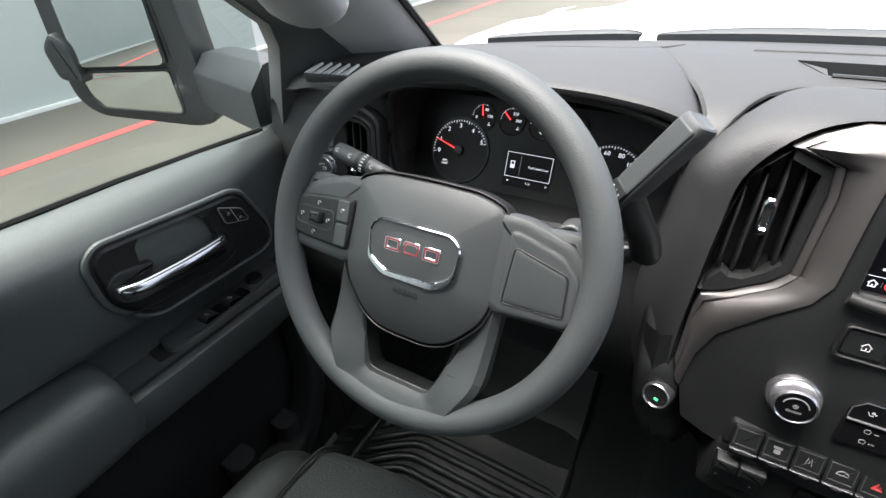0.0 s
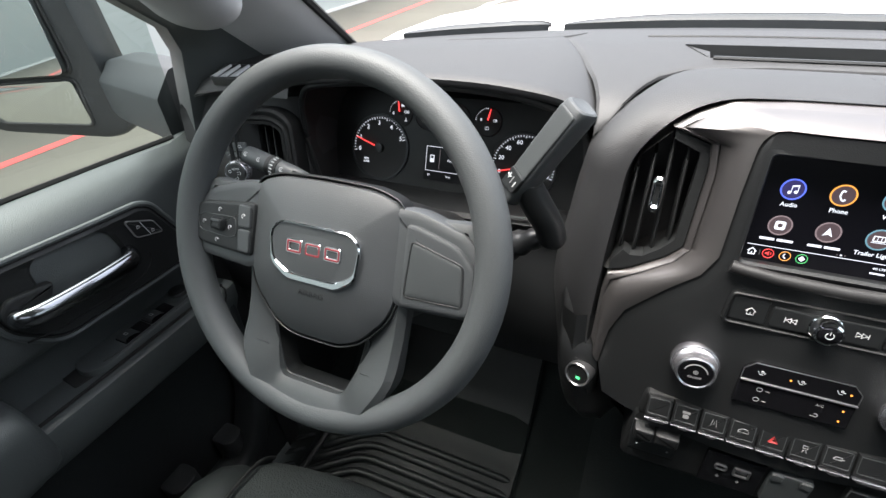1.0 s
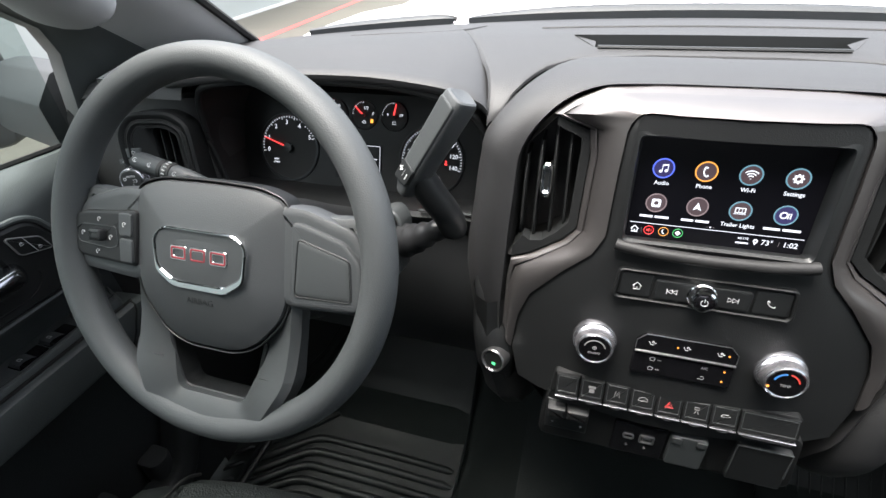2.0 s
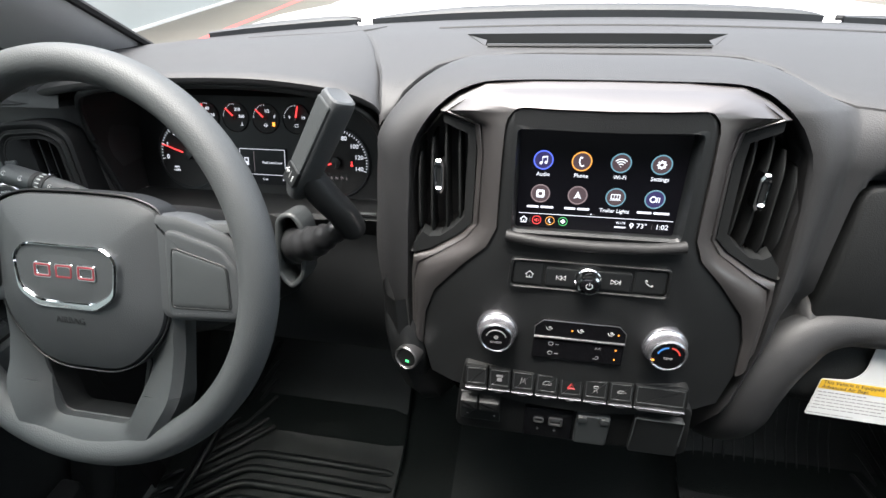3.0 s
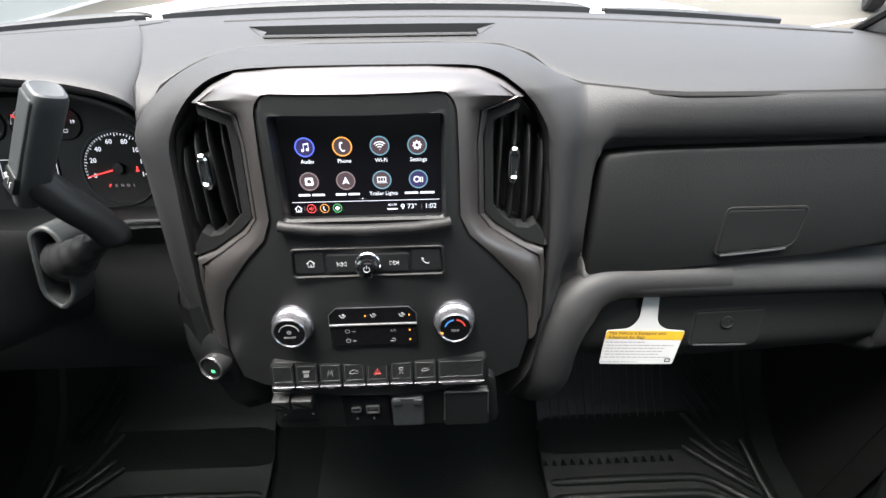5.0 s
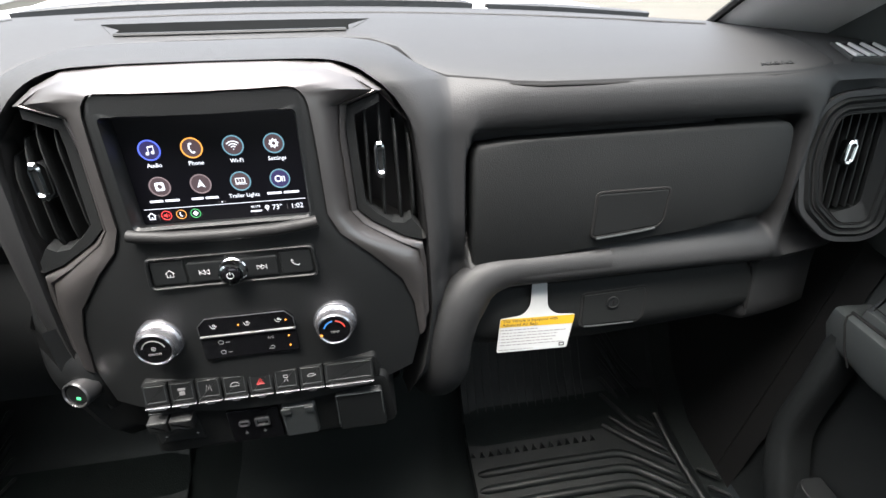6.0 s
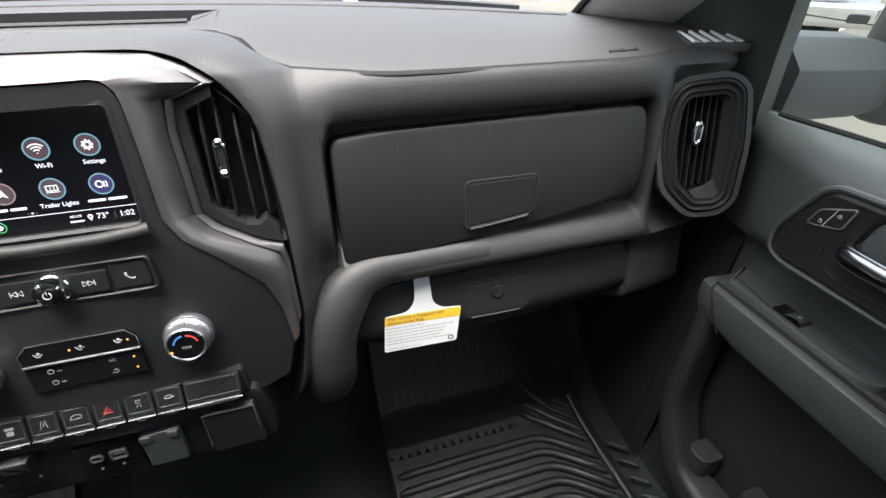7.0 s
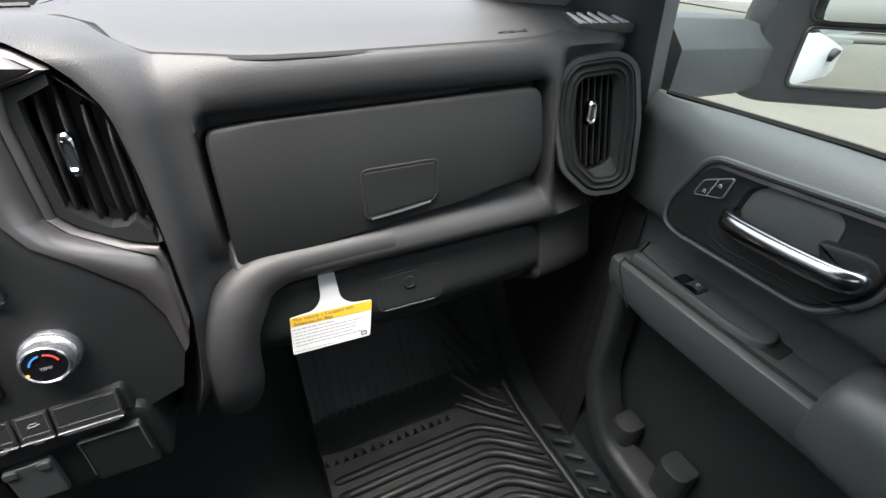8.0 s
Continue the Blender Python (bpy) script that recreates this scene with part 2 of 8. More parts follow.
def text(name, words, size, m, material, parent=None, depth=0.0002, align="CENTER", shear=0.0, wide=1.0):
    """Raised or printed letters in the built-in font, on a frame."""
    cu = bpy.data.curves.new(name, "FONT")
    cu.body, cu.size, cu.extrude, cu.align_x, cu.align_y, cu.shear = words, size, depth, align, "CENTER", shear
    cu.resolution_u = 2
    tmp = new(name, cu)
    bpy.context.view_layer.update()
    me = bpy.data.meshes.new_from_object(tmp.evaluated_get(bpy.context.evaluated_depsgraph_get()))
    bpy.data.objects.remove(tmp)
    bpy.data.curves.remove(cu)
    me.transform(m @ Matrix.Diagonal((wide, 1, 1, 1)))
    me.materials.clear()
    me.materials.append(material)
    ob = new(name, me)
    if parent is not None:
        ob.parent = parent
        if parent.type == "EMPTY":
            ob.matrix_parent_inverse = Matrix.Translation(-parent.location)
    return ob


def at_uv(m, u, v, w=0.0):
    return m @ Matrix.Translation((u, v, w))



def arc(cu, cv_, r, a0, a1, n=8):
    return [(cu + r * math.cos(radians(a0 + (a1 - a0) * k / n)), cv_ + r * math.sin(radians(a0 + (a1 - a0) * k / n))) for k in range(n + 1)]


def disc(cu, cv_, r, n=14):
    return arc(cu, cv_, r, 0, 360 - 360 / n, n - 1)


# ---- the place outside ----
bm = nb()
N = 24
loft(bm, [[(-400 + 800 * i / N, -400 + 800 * j / N, 0) for i in range(N + 1)] for j in range(N + 1)])
ground = tagged(part("ground", bm, CONCRETE), "pale worn concrete car park paving", "paving", kind="structure")


def ground_line(name, x0, y0, x1, y1, half, material, label):
    a, b = Vector((x0, y0, 0)), Vector((x1, y1, 0))
    s = Vector((-(b - a).y, (b - a).x, 0)).normalized() * half
    bm = nb()
    up = Vector((0, 0, 0.004))
    n = 30
    lo, hi = [], []
    for i in range(n + 1):
        p = a.lerp(b, i / n) + up
        lo.append(p - s * (1 + 0.06 * noise.noise(p * 3)))
        hi.append(p + s * (1 + 0.06 * noise.noise(p * 3 + Vector((9, 0, 0)))))
    loft(bm, [lo, hi])
    return tagged(part(name, bm, material), label, "road marking", kind="structure")


ground_line("fire_lane_line", -6.1, -130, -5.35, 26, 0.075, REDP, "red fire lane line painted on the concrete")
ground_line("fire_lane_line", 0.1, 8.0, 1.2, 17, 0.075, REDP, "red line painted on the concrete ahead of the hood")
ground_line("fire_lane_line", 3.2, -22, 3.2, -1.2, 0.075, REDP, "red line painted along the parking bays")
for i in range(7):
    ground_line("bay_line", 3.3, -19 + 2.8 * i, 8.6, -19 + 2.8 * i, 0.05, LINEP, "white parking bay line painted on the concrete")
for i in range(1, 4):
    ground_line("bay_line", 6.2, 2.4 + 2.9 * i, 11.4, 4.6 + 2.9 * i, 0.05, LINEP, "white parking bay line painted on the concrete")

bm = nb()
block(bm, -7.4, -140, 0, -7.12, 60, 5.2, 0.02)
wall = tagged(part("wall_west", bm, WALLP), "tall pale painted wall beside the lane", "wall", kind="structure")
bm = nb()
block(bm, -7.118, -140, 0, -7.06, 60, 0.05, 0.01)
tagged(part("baseboard", bm, LINEP), "narrow white kerb strip along the wall's foot", "kerb", kind="structure")


def parked_truck(x, y, turn, paint, label):
    """A pickup seen from outside: body with arches, cab, glass, bumpers, lamps, mirrors and wheels."""
    t = thing("pickup_truck", (x, y, 0), label, "pickup truck")
    m = Matrix.Translation((x, y, 0)) @ Matrix.Rotation(radians(turn), 4, "Z")

    def prof(pts, w, name, material, par=t, lab="", bev=0.03):
        f = m @ Matrix(((0, 0, 1, 0), (1, 0, 0, 0), (0, 1, 0, 0), (0, 0, 0, 1)))
        b = nb()
        lp = rounded(pts, 0.06, 3)
        rows = [verts(b, inset(lp, d), ww, f) for d, ww in ((bev, -w), (0, -w + bev), (0, w - bev), (bev, w))]
        for a, c in zip(rows, rows[1:]):
            bridge(b, a, c)
        b.faces.new(rows[0])
        b.faces.new(rows[-1])
        return part(name, b, material, par, lab)
    body = prof([(-2.9, 0.62), (-2.2, 0.6), (-2.15, 0.95), (-1.25, 0.95), (-1.2, 0.52), (1.25, 0.52), (1.3, 0.95), (2.2, 0.95), (2.25, 0.62), (2.85, 0.62), (2.9, 1.15), (2.8, 1.3), (0.9, 1.36), (-2.88, 1.32)], 0.98, "body", paint)
    cab = prof([(1.25, 1.33), (0.45, 1.93), (-0.2, 1.99), (-0.95, 1.95), (-1.05, 1.33)], 0.82, "cab", paint, t, "", 0.08)
    for s in (-1, 1):
        b = nb()
        f = m @ Matrix(((0, 0, s, 0), (1, 0, 0, 0), (0, 1, 0, 0), (0, 0, 0, 1)))
        slab(b, rounded([(1.0, 1.38), (0.42, 1.84), (-0.85, 1.86), (-0.92, 1.38)], 0.05), 0.8, 0.826, f, 0.004)
        part("side_window", b, PIANO, cab)
        b = nb()
        slab(b, box2(0.62, 1.36, 0.85, 1.66, 0.05), 1.0, 1.2, m @ Matrix(((s, 0, 0, 0), (0, 0, 1, 0), (0, 1, 0, 0), (0, 0, 0, 1))) @ Matrix.Translation((0.35, 0, -0.3)), 0.03)
        part("mirror", b, BLACKEXT, t)
        for yy in (1.75, -1.68):
            wm = m @ Matrix.Translation((s * 0.99, yy, 0.42)) @ Matrix.Rotation(radians(90 * s), 4, "Y")
            b = nb()
            lathe(b, [(0.22, -0.26), (0.38, -0.26), (0.42, -0.22), (0.42, -0.05), (0.38, -0.01), (0.26, -0.01), (0.25, -0.03)], wm, 36)
            ty_ = part("tyre", b, TYRE, t)
            b = nb()
            lathe(b, [(0.25, -0.2), (0.26, -0.02), (0.23, -0.03), (0.2, -0.08), (0.08, -0.06), (0.06, -0.02), (0.02, -0.02)], wm, 30)
            part("rim", b, SATIN, t)
            b = nb()
            for k in range(6):
                a = k * math.pi / 3
                slab(b, rounded([(0.03, -0.035), (0.24, -0.05), (0.24, 0.05), (0.03, 0.035)], 0.015, 2), -0.07, -0.025, wm @ Matrix.Rotation(a, 4, "Z"), 0.01)
            part("spoke", b, SATIN, t)
    fy = m @ Matrix(((1, 0, 0, 0), (0, 0, 1, 0), (0, 1, 0, 0), (0, 0, 0, 1)))
    b = nb()
    slab(b, rounded([(-0.98, 0.5), (0.98, 0.5), (1.0, 0.62), (0.98, 0.8), (-0.98, 0.8), (-1.0, 0.62)], 0.05), 2.78, 3.02, fy, 0.05)
    part("bumper", b, CHROME, t, "chrome front bumper")
    b = nb()
    ring(b, box2(-0.62, 0.84, 0.62, 1.22, 0.08), box2(-0.55, 0.9, 0.55, 1.16, 0.05), 2.84, 2.96, fy, 0.02)
    part("grille_frame", b, CHROME, t)
    b = nb()
    for k in range(6):
        slab(b, box2(-0.55, 0.905 + 0.043 * k, 0.55, 0.93 + 0.043 * k, 0.006), 2.86, 2.93, fy, 0.005)
    part("grille", b, BLACKEXT, t)
    for s in (-1, 1):
        b = nb()
        slab(b, box2(min(s * 0.64, s * 0.95), 0.95, max(s * 0.64, s * 0.95), 1.2, 0.05), 2.8, 2.925, fy, 0.03)
        part("headlight", b, SATIN, t)
        b = nb()
        slab(b, box2(min(s * 0.6, s * 0.86), 0.57, max(s * 0.6, s * 0.86), 0.68, 0.04), 2.95, 3.03, fy, 0.01)
        part("fog_lamp", b, DARK, t)
    wm = m @ Matrix.Translation((0, 0.86, 1.64)) @ Matrix.Rotation(radians(53), 4, "X")
    b = nb()
    slab(b, rounded([(-0.72, -0.42), (0.72, -0.42), (0.62, 0.38), (-0.62, 0.38)], 0.06), -0.02, 0.012, wm, 0.004)
    part("windscreen", b, PIANO, t)
    return t


parked_truck(8.3, 7.8, 148, mat("silver_body_paint", (0.5, 0.51, 0.52), 0.3, 0.5, vary=0.03, coat=0.6), "silver pickup truck with chrome bumper parked in a bay")
parked_truck(7.4, -13.4, 90, WHITE, "white pickup truck parked behind in a bay")

# ---- the truck's own shell: hood, cowl, glass, roof ----
YB = lambda x: 1.06 - 0.175 * x * x


def fall(x, y):
    """How far the dashboard falls away towards the sides, near the windshield."""
    t = max(0.0, min(1.0, (y - 0.82) / 0.2))
    return 0.045 * x * x * t * t * (3 - 2 * t)


own = thing("truck_body", (0, 1.5, 0.0), "white pickup truck body seen from its own cab", "pickup truck")
bm = nb()
rows = []
for i in range(25):
    x = -0.86 + 1.72 * i / 24
    crown = 1.415 - 0.05 * (abs(x) / 0.86) ** 2.5
    bulge = 0.022 * max(0, min(1, (0.62 - abs(x)) / 0.12))
    r = []
    for y, dz in ((1.42, -0.03), (1.46, -0.004), (1.6, 0.0), (1.9, -0.01), (2.3, -0.05), (2.55, -0.11), (2.62, -0.25)):
        r.append((x, y - 0.18 * x * x, crown + dz + bulge * (1 if y > 1.5 else 0.3)))
    rows.append(r)
loft(bm, rows)
part("hood", bm, WHITE, own, "white painted hood")
for s in (-1, 1):
    bm = nb()
    loft(bm, [[(s * 0.865, y, 1.36 - 0.02 * (y - 1.2) ** 2 - 0.03), (s * 0.96, y, 1.28), (s * 1.0, y, 1.1), (s * 1.0, y, 0.7)] for y in (0.95, 1.3, 1.7, 2.1, 2.5)])
    part("fender", bm, WHITE, own)
bm = nb()
rows = []
for i in range(21):
    x = -0.84 + 1.68 * i / 20
    yb = YB(x)
    rows.append([(x, yb + 0.03, 1.44 - 0.04 * x * x), (x, yb + 0.08, 1.44 - 0.045 * x * x), (x, yb + 0.14, 1.432 - 0.045 * x * x), (x, yb + 0.20, 1.42 - 0.05 * x * x), (x, yb + 0.24, 1.41 - 0.05 * x * x), (x, yb + 0.36, 1.39 - 0.05 * x * x), (x, yb + 0.4, 1.33)])
loft(bm, rows)
part("cowl", bm, BLACKEXT, own, "dark plastic cowl under the windshield")
# two wipers that lie along the foot of the glass
for pts in (((-0.62, 0.004, 0.010), (-0.55, 0.012, 0.014), (-0.48, 0.014, 0.014), (-0.42, 0.014, 0.012), (-0.385, 0.010, 0.008), (-0.37, 0.002, 0.002)), ((-0.345, 0.0, 0.002), (-0.31, 0.008, 0.009), (-0.24, 0.016, 0.013), (-0.16, 0.020, 0.016), (0.0, 0.021, 0.016), (0.18, 0.020, 0.015), (0.30, 0.014, 0.010), (0.335, 0.002, 0.003)), ((0.36, 0.002, 0.004), (0.48, 0.008, 0.010), (0.62, 0.006, 0.010))):
    bm = nb()
    rows = []
    for x, up_, wd in pts:
        up_ *= 0.5
        y, z = YB(x) + 0.075, 1.4655 - fall(x, 1.05)
        rows.append([(x, y - wd * 0.6, z - 0.035), (x, y - wd * 0.7, z + up_ * 0.4), (x, y - wd * 0.3, z + up_ * 0.9), (x, y, z + up_), (x, y + wd * 0.6, z + up_ * 0.7), (x, y + wd, z - 0.035)])
    loft(bm, [smooth_path([r[k] for r in rows], 4) for k in range(6)])
    w_ = part("wiper_blade", bm, GREYEXT, own, "grey-black wiper blade")
    bm = nb()
    tube(bm, smooth_path([(x, YB(x) + 0.095, 1.460 - fall(x, 1.05) + up_ * 0.5) for x, up_, wd in pts], 4), 0.004, 6)
    part("wiper_arm", bm, DARK, w_)
bm = nb()
rows = []
for i in range(21):
    f = -1 + 2 * i / 20
    rows.append([(f * (0.80 - 0.13 * t), YB(f * 0.8) + 0.025 - (0.76 - 0.06 * f * f) * t, 1.463 + 0.49 * t - 0.05 * t * t) for t in (0, 0.25, 0.5, 0.75, 1)])
loft(bm, rows)
ws = tagged(part("window_1", bm, GLASS), "clear windshield glass", "windshield", kind="structure")
ws.visible_shadow = False
bm = nb()
for d0, d1 in ((0.012, 0.03),):
    rows = []
    for i in range(31):
        x = -0.80 + 1.6 * i / 30
        rows.append([(x, YB(x) + dy, z - fall(x, 1.05)) for dy, z in ((-0.004, 1.460), (0.002, 1.467), (0.022, 1.4665), (0.028, 1.44))])
    loft(bm, rows)
part("windshield_seal", bm, DARK, own, "black rubber windshield seal")

# roof, rear wall and floor of the cab
bm = nb()
rows = []
for j in range(9):
    y = 0.42 - 1.08 * j / 8
    rows.append([(-0.78 + 1.56 * i / 12, y + 0.02 - 0.08 * (-1 + i / 6) ** 2 * (1 if j == 0 else 0), 1.905 - 0.05 * (-1 + i / 6) ** 4) for i in range(13)])
rows2 = [[(p[0], p[1], p[2] + 0.05) for p in r] for r in rows]
loft(bm, rows)
loft(bm, rows2)
tagged(part("ceiling", bm, LINER), "light grey cloth headliner", "headliner", kind="structure")
# unseen rear wall, set close with a slit window to limit light from behind
bm = nb()
block(bm, -0.9, -0.66, 0.4, 0.9, -0.61, 1.67, 0.01)
block(bm, -0.9, -0.66, 1.80, 0.9, -0.61, 1.96, 0.01)
for s in (-1, 1):
    block(bm, min(s * 0.5, s * 0.9), -0.66, 1.67, max(s * 0.5, s * 0.9), -0.61, 1.80, 0.01)
tagged(part("wall_rear", bm, BOLSTER), "unseen dark rear wall of the cab, its back window kept small to limit light", "cab wall", kind="structure")
bm = nb()
rows = []
for y, dz in ((-0.66, 0.0), (0.3, 0.0), (0.70, 0.0), (0.86, 0.02), (0.98, 0.10), (1.08, 0.24), (1.12, 0.45), (1.12, 0.8)):
    r = []
    for x in (-0.9, -0.5, -0.30, -0.24, -0.17, 0.0, 0.2, 0.26, 0.31, 0.5, 0.9):
        hump = 0.12 * max(0, min(1, (0.29 - abs(x - 0.02)) / 0.07))
        r.append((x, y, 0.53 + dz * (1 if dz < 0.2 else 1) + hump * (1 if dz < 0.3 else 0.4)))
    rows.append(r)
loft(bm, rows)
tagged(part("floor", bm, VINYL), "black vinyl cab floor with a raised tunnel", "cab floor", kind="structure")

# pillars
for s in (-1, 1):
    p = thing("windshield_pillar", (s * 0.8, 0.9, 1.4), "grey trimmed windshield pillar with dark door side", "pillar", "windshield pillars")

    def edge(t):
        return 0.68 - 0.10 * t, 0.972 - 0.65 * t, 1.455 + 0.45 * t
    bm = nb()
    rows = []
    for t in (-0.12, 0.0, 0.08, 0.16, 0.25, 0.4, 0.6, 0.85, 1.0):
        bx, by, bz = edge(t)
        rows.append([Vector((s * bx, by, bz)), Vector((s * (bx + 0.006), by - 0.012, bz - 0.004)), Vector((s * (bx + 0.03), by - 0.035, bz - 0.010)), Vector((s * (bx + 0.065), by - 0.062, bz - 0.013)), Vector((s * (bx + 0.105), by - 0.085, bz - 0.012))])
    loft(bm, rows)
    part("pillar_trim", bm, TRIMGREY, p)
    bm = nb()
    tube(bm, [Vector((s * (edge(t)[0] - 0.002), edge(t)[1] + 0.004, edge(t)[2])) for t in (-0.05, 0.0, 0.1, 0.25, 0.5, 0.75, 1.0)], 0.006, 6)
    part("pillar_seal", bm, SEAM, p)
    bm = nb()
    rows = []
    for t in (-0.4, -0.2, -0.08, 0.0, 0.08, 0.16, 0.25, 0.4, 0.6, 0.85, 1.0):
        bx, by, bz = edge(t)
        z = bz - 0.014
        yr = min(0.770 if s < 0 else 0.759 - 0.14 * max(0, z - 1.36), by - 0.115)
        xr = 0.868 - 0.28 * (z - 1.345)
        rows.append([Vector((s * (bx + 0.103), by - 0.084, z + 0.002)), Vector((s * (0.5 * (bx + 0.103 + xr) - 0.004), 0.5 * (by - 0.084 + yr) - 0.008, z)), Vector((s * (xr - 0.004), yr + 0.006, z)), Vector((s * xr, yr, z)), Vector((s * (xr + 0.03), yr + 0.004, z)), Vector((s * (xr + 0.035), by - 0.05, z))])
    loft(bm, rows)
    part("door_side", bm, DOORP, p, "dark door-side cover")
    bm = nb()
    gp_ = smooth_path([(s * 0.708, 0.738, 1.534), (s * 0.704, 0.722, 1.546), (s * 0.694, 0.690, 1.572), (s * 0.678, 0.62, 1.628), (s * 0.664, 0.53, 1.70), (s * 0.652, 0.46, 1.76)], 5)
    tube(bm, gp_, [0.014, 0.030, 0.038, 0.044, 0.048, 0.051, 0.053, 0.055] + [0.056] * (len(gp_) - 8), 20, flat=0.55)
    part("grab_handle", bm, TRIMGREY, p, "grey grab handle")

# ---- dashboard ----
dash = thing("dashboard", (0, 0.95, 1.2), "black grained plastic truck dashboard with padded top", "dashboard")


def sy(z):
    return 0.684 + 0.2 * (z - 1.288)


def ty(z):
    return 0.722 + 0.2 * (z - 1.273)


def curv(x):
    return 0.04 * (abs(x) / 0.19) ** 2.2


def topz(y):
    """Height of the padded top at its distance ahead."""
    return 1.4685 - 0.34 * max(0, 0.985 - y) ** 1.5


# padded top: centre and passenger's side, with a long slot for the speaker
def front_edge(x):
    pts = [(-0.228, 0.780), (-0.215, 0.787), (-0.205, 0.804), (-0.19, 0.841), (-0.178, 0.865), (-0.16, 0.886), (-0.10, 0.902), (0.1, 0.902), (0.16, 0.893), (0.19, 0.865), (0.205, 0.826), (0.22, 0.806), (0.236, 0.7935), (0.26, 0.7875), (0.28, 0.7835), (0.31, 0.7755), (0.34, 0.7715), (0.40, 0.770), (0.62, 0.770), (0.66, 0.7725), (0.69, 0.778), (0.71, 0.7855)]
    for (a, ya), (b, yb) in zip(pts, pts[1:]):
        if x <= b:
            f = (x - a) / (b - a)
            return ya + (yb - ya) * f
    return pts[-1][1]


def hood_seam(y):
    """Where the hood over the gauges meets the middle pad."""
    return -0.236 - 0.09 * max(0.0, (y - 0.77) / 0.234) ** 1.6


cols = [-0.228, -0.2255, -0.221, -0.215, -0.205, -0.195, -0.188, -0.178, -0.16, -0.135, -0.07, 0, 0.07, 0.135, 0.16, 0.178, 0.19, 0.197, 0.205, 0.215, 0.225, 0.236, 0.247, 0.26, 0.28, 0.295, 0.31, 0.325, 0.34, 0.4, 0.5, 0.6, 0.64, 0.66, 0.675, 0.69, 0.70, 0.71]
grid = []
for x in cols:
    yf, yb = front_edge(x), YB(x)
    col = []
    r0, r1 = max(yf + 0.014, 0.920), 0.966
    m0 = r0 if abs(x) < 0.15 else 0.5 * (yf + 0.005 + r0)
    ys = [yf, yf + 0.0015, yf + 0.005, yf + 0.005 + (m0 - yf - 0.005) / 3, yf + 0.005 + (m0 - yf - 0.005) * 2 / 3, m0, (r0 + r1) / 2 if abs(x) < 0.15 else r0, r1, r1 + 0.02, 0.5 * (r1 + 0.02 + yb - 0.004), yb - 0.004]
    for k, y in enumerate(ys):
        xx = x + (0.028 * (1 if x > 0 else -1) if (k == 7 and abs(x) == 0.135) else 0)
        dz = (-0.0042, -0.0010, 0)[k] if k < 3 else 0
        if abs(x) <= 0.14 and k in (5, 7):
            dz = 0.001
        if x < -0.16:
            xx = -0.16 + (x + 0.16) / -0.068 * (hood_seam(y) - 0.004 + 0.16)
            dz -= 0.9 * max(0, 0.802 - y) + (0.0035 if x == -0.228 else 0)
        col.append(Vector((xx, y, topz(y) + dz - fall(xx, y))))
    grid.append(col)
bm = nb()
vs = [[bm.verts.new(p) for p in c] for c in grid]
i0, i1 = cols.index(-0.135), cols.index(0.135)
for i in range(len(cols) - 1):
    for k in range(len(grid[0]) - 1):
        if i0 <= i < i1 and k in (5, 6):
            continue
        bm.faces.new((vs[i][k], vs[i + 1][k], vs[i + 1][k + 1], vs[i][k + 1]))
top_pad = part("top_pad", bm, PAD, dash, "grained soft top pad")
bm = nb()
tube(bm, [(x, front_edge(x) + 0.0005, topz(front_edge(x)) - 0.0048) for x in [-0.155 + 0.0125 * k for k in range(70)]], 0.0017, 6)
part("pad_seam", bm, SEAM, dash)
bm = nb()
rim = [Vector(grid[i][5]) for i in range(i0, i1 + 1)] + [Vector(grid[i][7]) for i in range(i1, i0 - 1, -1)]
low = [Vector((p.x * 0.985, p.y - (0.004 if p.y > 0.95 else -0.012), p.z - 0.028)) for p in rim]
va, vb = [bm.verts.new(p) for p in rim], [bm.verts.new(p) for p in low]
bridge(bm, va, vb)
bm.faces.new(vb)
part("speaker_slot", bm, SMOOTH, dash, "recessed dark speaker slot")
bm = nb()
tube(bm, [(x, 0.918, topz(0.918) + 0.0015) for x in (-0.132, -0.06, 0.06, 0.132)], 0.0025, 6)
tube(bm, [(x, 0.934, topz(0.93) - 0.012) for x in (-0.132, -0.06, 0.06, 0.132)], 0.002, 6)
part("slot_rib", bm, SMOOTH, dash)
# shallow line near the windshield
bm = nb()
tube(bm, [(x, YB(x) - 0.045, topz(YB(x) - 0.045) + 0.0004 - fall(x, YB(x) - 0.045)) for x in [-0.21 + 0.05 * k for k in range(18)]], 0.0016, 6)
part("top_crease", bm, PAD, dash)
bm = nb()
tube(bm, smooth_path([(x, y, topz(y) - fall(x, y) + dz) for x, y, dz in ((-0.50, 0.985, -0.0005), (-0.44, 0.984, 0.0008), (-0.36, 0.988, 0.0008), (-0.32, 1.002, 0.0006), (-0.295, 1.03, -0.0005))], 5), 0.0016, 6)
part("top_crease", bm, PAD, dash)

# under-skin that closes the joints
bm = nb()
loft(bm, [[(x, y, topz(y) - 0.014 - fall(x, y)) for y in (0.81, 0.86, 0.92, 0.98, 1.03)] for x in (-0.72, -0.5, -0.2)])
loft(bm, [[(x, y, topz(y) - 0.012) for y in (0.81, 0.86, 0.912)] for x in (-0.23, 0.0, 0.23)])
loft(bm, [[(x, y, topz(y) - 0.014 - fall(x, y)) for y in (0.783, 0.86, 0.92, 0.96)] for x in (0.2, 0.35, 0.5, 0.65, 0.8)])
part("joint_backing", bm, SEAM, dash)

